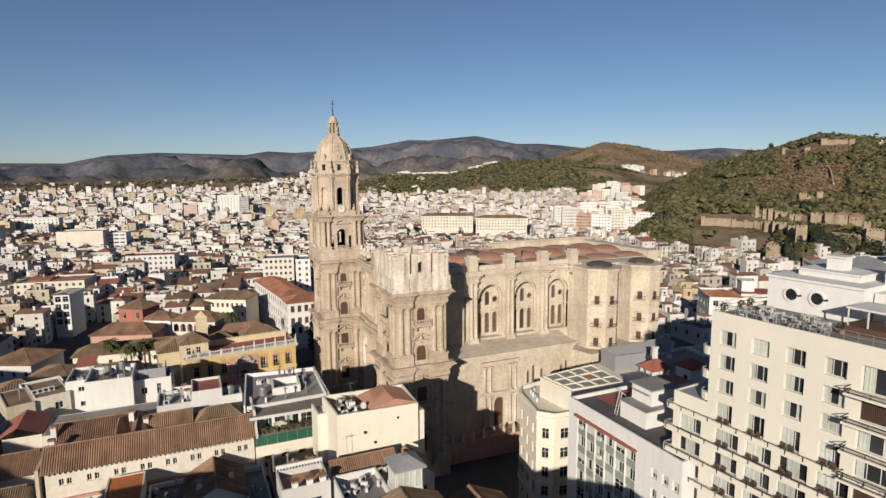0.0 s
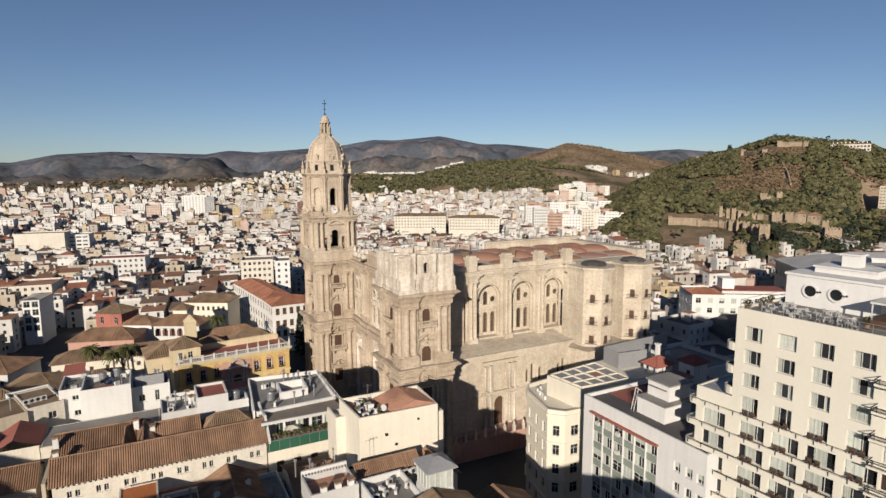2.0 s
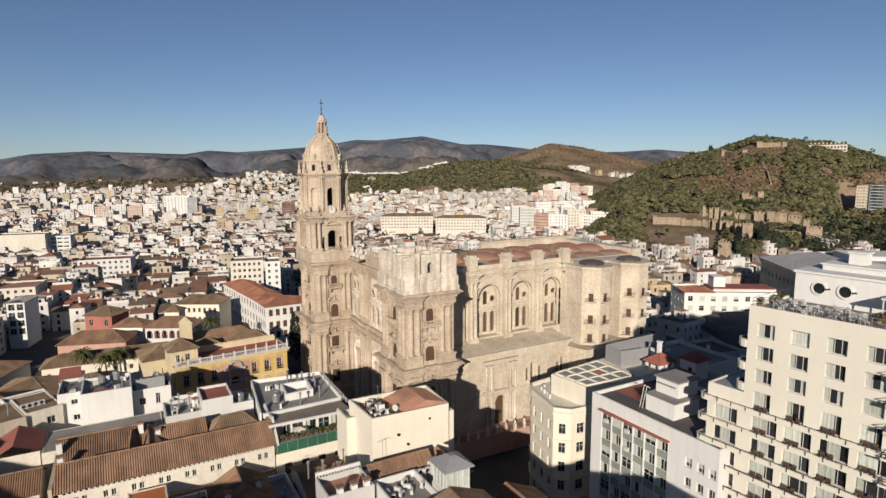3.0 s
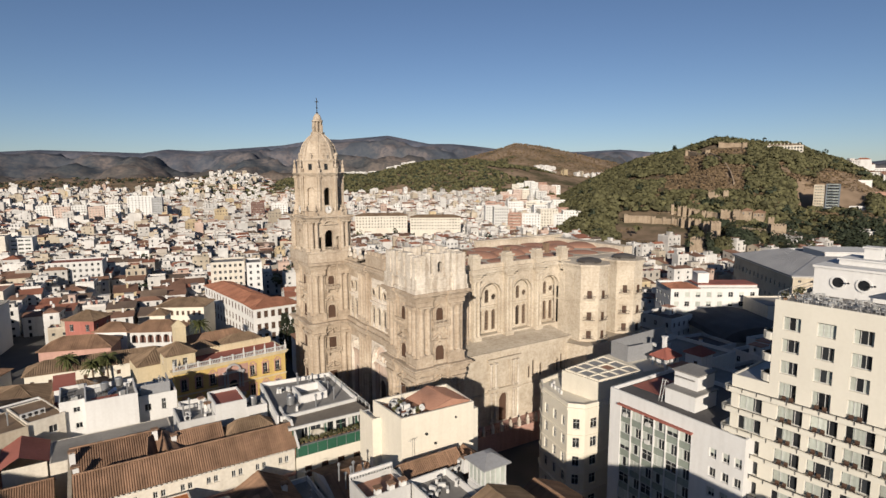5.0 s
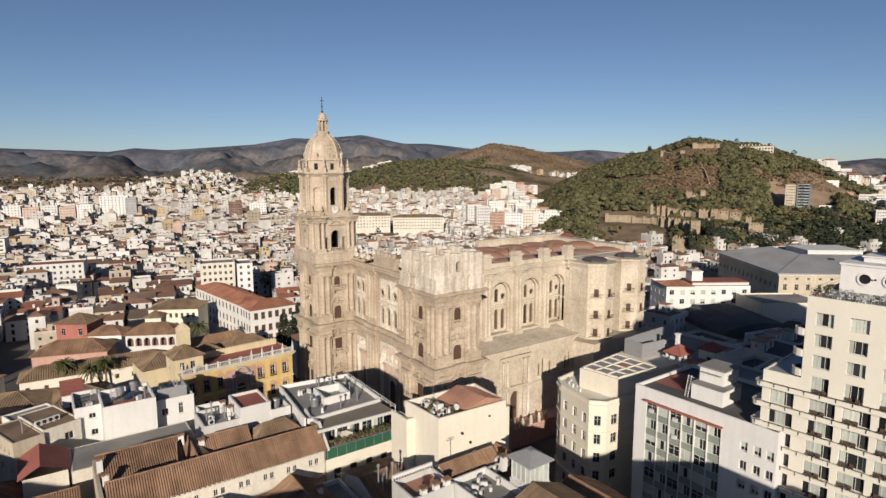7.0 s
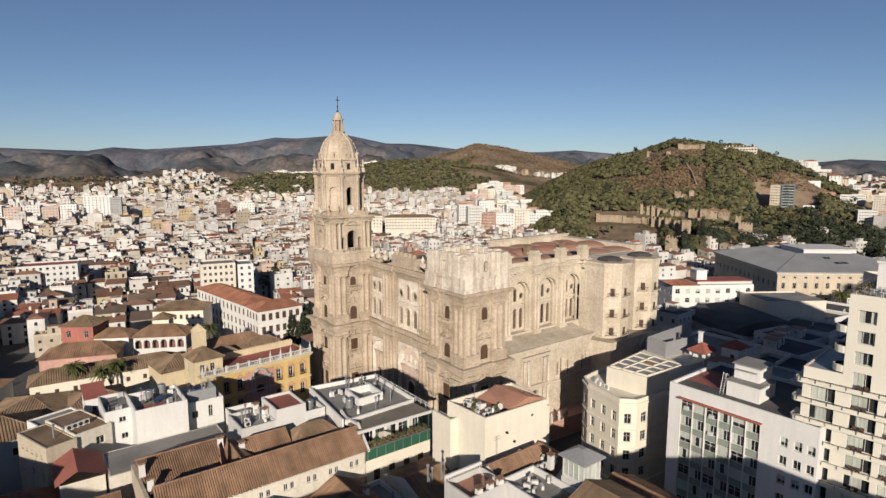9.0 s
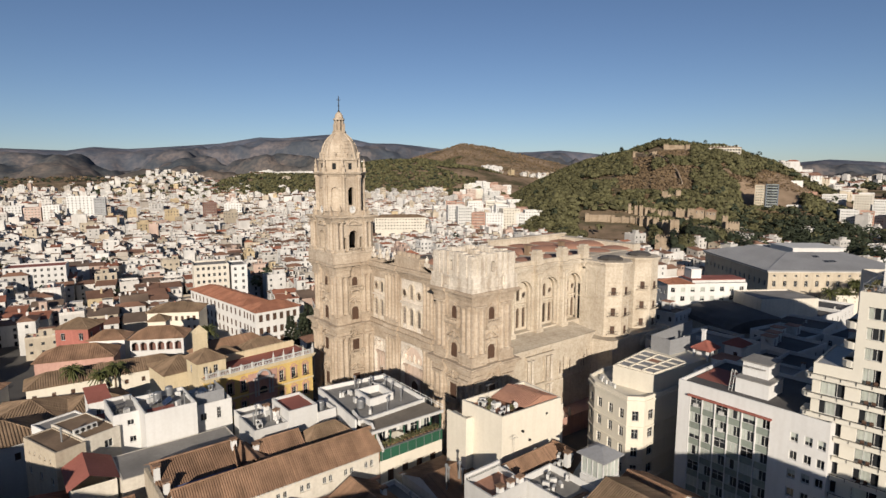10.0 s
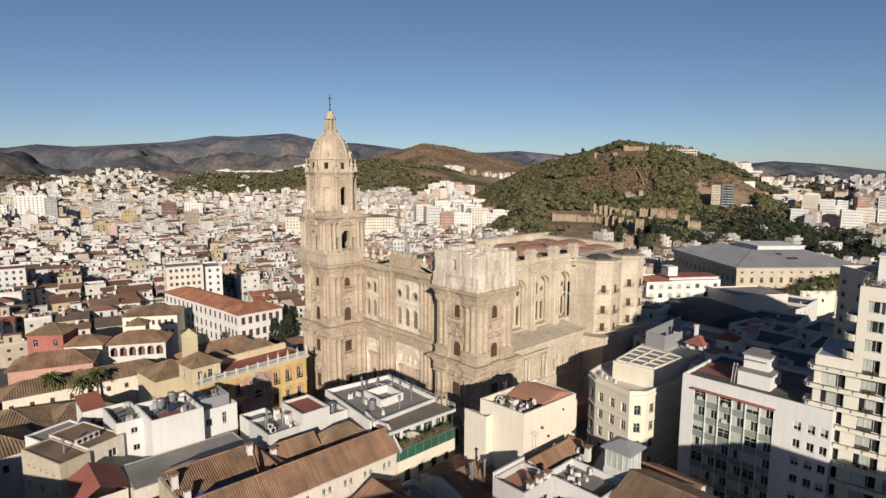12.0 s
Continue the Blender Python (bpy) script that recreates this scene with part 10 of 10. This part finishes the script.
def fort_tower(parent, x, y, w, d, top, ang):
    g = Geo()
    b = height(x, y) - 10
    g.box(-w / 2, w / 2, -d / 2, d / 2, b, top)
    n = max(2, int(w / 1.8))
    for k in range(n):
        u = -w / 2 + (k + 0.25) * w / n
        for v in (-d / 2, d / 2 - 0.6):
            g.box(u, u + w / n * 0.5, v, v + 0.6, top, top + 1.1)
    n = max(2, int(d / 1.8))
    for k in range(n):
        v = -d / 2 + (k + 0.25) * d / n
        for u in (-w / 2, w / 2 - 0.6):
            g.box(u, u + 0.6, v, v + d / n * 0.5, top, top + 1.1)
    part("tower", g, FORT, parent, m=pose(x, y, 0, 0, 0, ang))


def build_fort():
    low = thing("fortress", "stepped Moorish fortress of tan stone walls and towers", "fortress")
    P = polar
    # the long lower wall with its square buttress towers, stepping up to the east
    wall_run(low, [P(51.1, 561), P(52.4, 562), P(53.6, 561)], lambda x, y: 27.2, 1.6, False, 12)
    wall_run(low, [P(53.6, 561), P(54.8, 560), P(56.2, 556)], lambda x, y: 25.2, 1.6, False, 12)
    wall_run(low, [P(56.2, 556), P(57.0, 542), P(57.6, 532), P(58.4, 516), P(59.2, 502)], lambda x, y: 24.6, 1.6, False, 12)
    # middle terrace
    wall_run(low, [P(53.5, 598), P(54.5, 596), P(55.3, 593)], lambda x, y: 27 + 4.4 * step(0, 18, math.dist((x, y), P(53.5, 598))), 1.4, False)
    wall_run(low, [P(55.3, 593), P(56.4, 590), P(57.3, 586)], lambda x, y: 32.4, 1.4)
    # upper terrace, climbing to the keep
    wall_run(low, [P(55.4, 612), P(56.7, 611), P(58.4, 613)], lambda x, y: 37.4 + 4.4 * step(0, 32, math.dist((x, y), P(55.4, 612))), 1.4, False)
    wall_run(low, [P(58.4, 617), P(59.1, 618), P(59.8, 617)], lambda x, y: 44.6, 1.4)
    # east courts
    wall_run(low, [P(57.6, 575), P(58.5, 570), P(59.4, 562)], lambda x, y: 30.2, 1.4)
    wall_run(low, [P(59.5, 560), P(60.3, 558), P(61.1, 556)], lambda x, y: 32.8, 1.4)
    wall_run(low, [P(61.2, 512), P(62.4, 504), P(63.5, 500)], lambda x, y: 22.6, 1.4)
    rnd = random.Random(8)
    for az, r, w, top in ((51.25, 561, 3.2, 27.6), (53.75, 560, 3.4, 26.0), (54.72, 559, 2.4, 25.6), (55.5, 557, 2.4, 25.4), (56.05, 555, 2.6, 25.2), (56.4, 549, 4.0, 26.1), (57.05, 539, 4.2, 26.6), (57.65, 529, 4.6, 26.9), (58.4, 514, 4.4, 26.1), (59.15, 500, 7.0, 27.6),
                          (58.2, 432, 13.0, 21.2), (55.35, 591, 2.6, 35.6), (55.95, 589, 3.0, 34.0), (56.4, 587, 3.4, 34.4), (56.9, 584, 3.2, 32.6), (57.45, 577, 4.4, 32.0), (58.05, 572, 3.6, 31.2), (58.55, 569, 4.6, 30.8),
                          (58.55, 617, 5.6, 47.4), (59.7, 616, 4.6, 48.6), (59.7, 559, 5.2, 33.4), (60.75, 555, 5.4, 34.0), (64.05, 500, 10.0, 27.2), (63.5, 506, 4.0, 31.6)):
        x, y = P(az, r)
        fort_tower(low, x, y, w, w * rnd.uniform(0.9, 1.2), top, -az + rnd.uniform(-10, 10))
    for az, r, w, d, top, pitched in ((61.1, 566, 8, 8, 33.4, True), (62.0, 566, 9, 8, 32.2, True), (56.75, 602, 9, 7, 37.0, True), (57.4, 600, 6, 6, 36.0, True), (59.9, 540, 7, 6, 27.5, False), (60.3, 520, 6, 6, 23.5, False)):
        x, y = P(az, r)
        base = min(height(x, y), top - 6) - 4
        h = thing("fort_house", "tan palace building inside the fortress", "house", pose(x, y, base, 0, 0, -az - 6))
        top -= base
        block(h, 0, w, 0, d, 0, top, FORT, {"S": rows(w, max(2, int(w / 3)), 1.0, (top - 3.2,), 1.9)}, "plain", sill=False)
        g = Geo()
        if pitched:
            hip_roof(g, 0, w, 0, d, top, 2.4, 0.5, pitch=0.9)
        else:
            g.box(-0.1, w + 0.1, -0.1, d + 0.1, top, top + 0.3)
        part("roof", g, TILE, h)
    top = thing("castle", "hilltop castle walls of pale stone among pines", "castle")
    on = lambda k: (lambda x, y: height(x, y) + k)
    wall_run(top, [P(56.2, 925), P(57.0, 900), P(57.9, 880)], on(4.2))
    wall_run(top, [P(58.9, 925), P(59.8, 925), P(60.8, 925)], on(4.4))
    wall_run(top, [P(57.9, 878), P(57.85, 850), P(57.95, 800), P(58.5, 800)], on(4.0), 1.4, False)
    wall_run(top, [P(58.1, 860), P(58.7, 830), P(59.3, 800), P(59.9, 755), P(60.24, 720)], on(3.6), 1.4, False)
    for az, r, w, hh in ((52.6, 1000, 8, 6.5), (54.5, 960, 6, 5), (56.2, 925, 6, 5.6), (57.9, 878, 6, 5.6), (58.9, 925, 6, 5.8), (60.8, 924, 6, 5.4)):
        x, y = P(az, r)
        fort_tower(top, x, y, w, w, height(x, y) + hh, -az)
    # the pale inn on the hill's shoulder
    x, y = P(62.4, 905)
    base = height(x, y) - 13
    inn = thing("hilltop_inn", "long pale arcaded inn near the hilltop", "inn", pose(x, y, base, 0, 0, -64))
    hs = rows(44, 12, 2.4, (14.4, 10.4), 2.6, 1.2)
    block(inn, 0, 44, 0, 14, 0, 19, PALEST, {"S": hs}, "plain", depth=0.6, sill=False)
    g = Geo()
    hip_roof(g, 0, 44, 0, 14, 19, 1.6, 0.6, pitch=1.4)
    part("roof", g, TILE_OLD, inn)
    g = Geo()
    for k in range(9):
        g.box(4 + k * 4.4, 5.2 + k * 4.4, 5, 6.4, 19, 22)
    part("chimney_row", g, PALEST, inn)


def palm(x, y, h, seed, spread=2.6):
    rnd = random.Random(seed)
    root = thing("palm_tree", "tall palm with a drooping green crown", "palm", pose(x, y, height(x, y)), "palms")
    g = Geo()
    n = 8
    for k in range(n):
        z0, z1 = h * k / n, h * (k + 1) / n
        g.lathe(0.12 * math.sin(k * 0.7), 0, [(0.26, z0), (0.3, z0 + 0.1), (0.22, z1)], 8)
    part("trunk", g, BARK, root)
    g = Geo()
    for i in range(64):
        a, up = i * 2.399, rnd.uniform(-0.35, 1.25)
        ln = spread * rnd.uniform(0.8, 1.2)
        prev = None
        for k in range(6):
            t = k / 5
            rr = ln * t * math.cos(up * 0.6)
            z = h + ln * (math.sin(up) * t - 0.6 * t * t)
            w = 0.24 * (1 - 0.75 * abs(t - 0.35))
            c, s = math.cos(a), math.sin(a)
            cur = ((rr * c - w * s, rr * s + w * c, z - 0.15), (rr * c, rr * s, z), (rr * c + w * s, rr * s - w * c, z - 0.15))
            if prev:
                g.add([*prev, *cur], [(0, 1, 4, 3), (1, 2, 5, 4)])
            prev = cur
    part("crown", g, PALM, root)
    return root


def tree(x, y, h, r, seed, mt=LEAF, name="tree", label="broad green street tree", tall=False):
    root = thing(name, label, "tree", pose(x, y, height(x, y)))
    rnd = random.Random(seed)
    g = Geo()
    g.lathe(0, 0, [(0.4, 0), (0.28, h * 0.25), (0.2, h * 0.5)], 8)
    for k in range(5):
        a = k * 1.26
        g.tube((0, 0, h * 0.3), (r * 0.55 * math.cos(a), r * 0.55 * math.sin(a), h * (0.55 + 0.05 * k)), 0.1, 5)
    part("trunk", g, BARK, root)
    if tall:
        g = Geo()
        for _ in range(1300):
            z = rnd.uniform(0.08, 1.0)
            k = r * (0.35 + 1.3 * min(1 - z, 0.5)) * rnd.uniform(0.6, 1)
            a = rnd.uniform(0, 6.28)
            c = Vector((k * math.cos(a), k * math.sin(a), z * h))
            q = Euler((rnd.uniform(-1, 1), rnd.uniform(-1, 1), a)).to_matrix()
            s = rnd.uniform(0.45, 0.85)
            g.add([tuple(c + q @ Vector(v) * s) for v in ((-0.6, -0.3, 0), (0.3, -0.4, 0.1), (0.7, 0.2, 0), (-0.4, 0.5, 0.1))], [(0, 1, 2, 3)])
        part("crown", g, mt, root)
    else:
        leaves("crown", root, 0, 0, h * 0.68, r, h * 0.36, 700, 0.75, mt, seed)
    return root


build_woods()
build_fort()
for i, (x, y, h) in enumerate(((-25.8, 200, 15.6), (-19.8, 196, 14.2), (-16.2, 197, 15.0), (-5.0, 191, 14.5), (10.5, 204, 19.5))):
    palm(x, y, h, i + 1, 3.1)
for i, (x, y) in enumerate(((238, 101), (241, 97), (245, 99), (246, 93), (250, 95), (252, 90), (256, 92), (258, 87), (234, 105), (262, 86))):
    palm(x, y, 18 + i % 4 * 1.6, 20 + i, 4.0)
for i, (x, y, h, r) in enumerate(((42.0, 203, 19.5, 3.0), (45.4, 206, 21.5, 3.2), (39.6, 208, 18, 2.8))):
    tree(x, y, h, r, 40 + i, LEAF_DARK, "cypress", "tall dark green cypress beside the bell tower", True)
for i, (x, y, h, r) in enumerate(((18, 148, 7, 2.6), (23, 142, 6, 2.2), (28, 150, 7, 2.6), (27.5, 128, 6, 2.0))):
    tree(x, y, h, r, 60 + i)
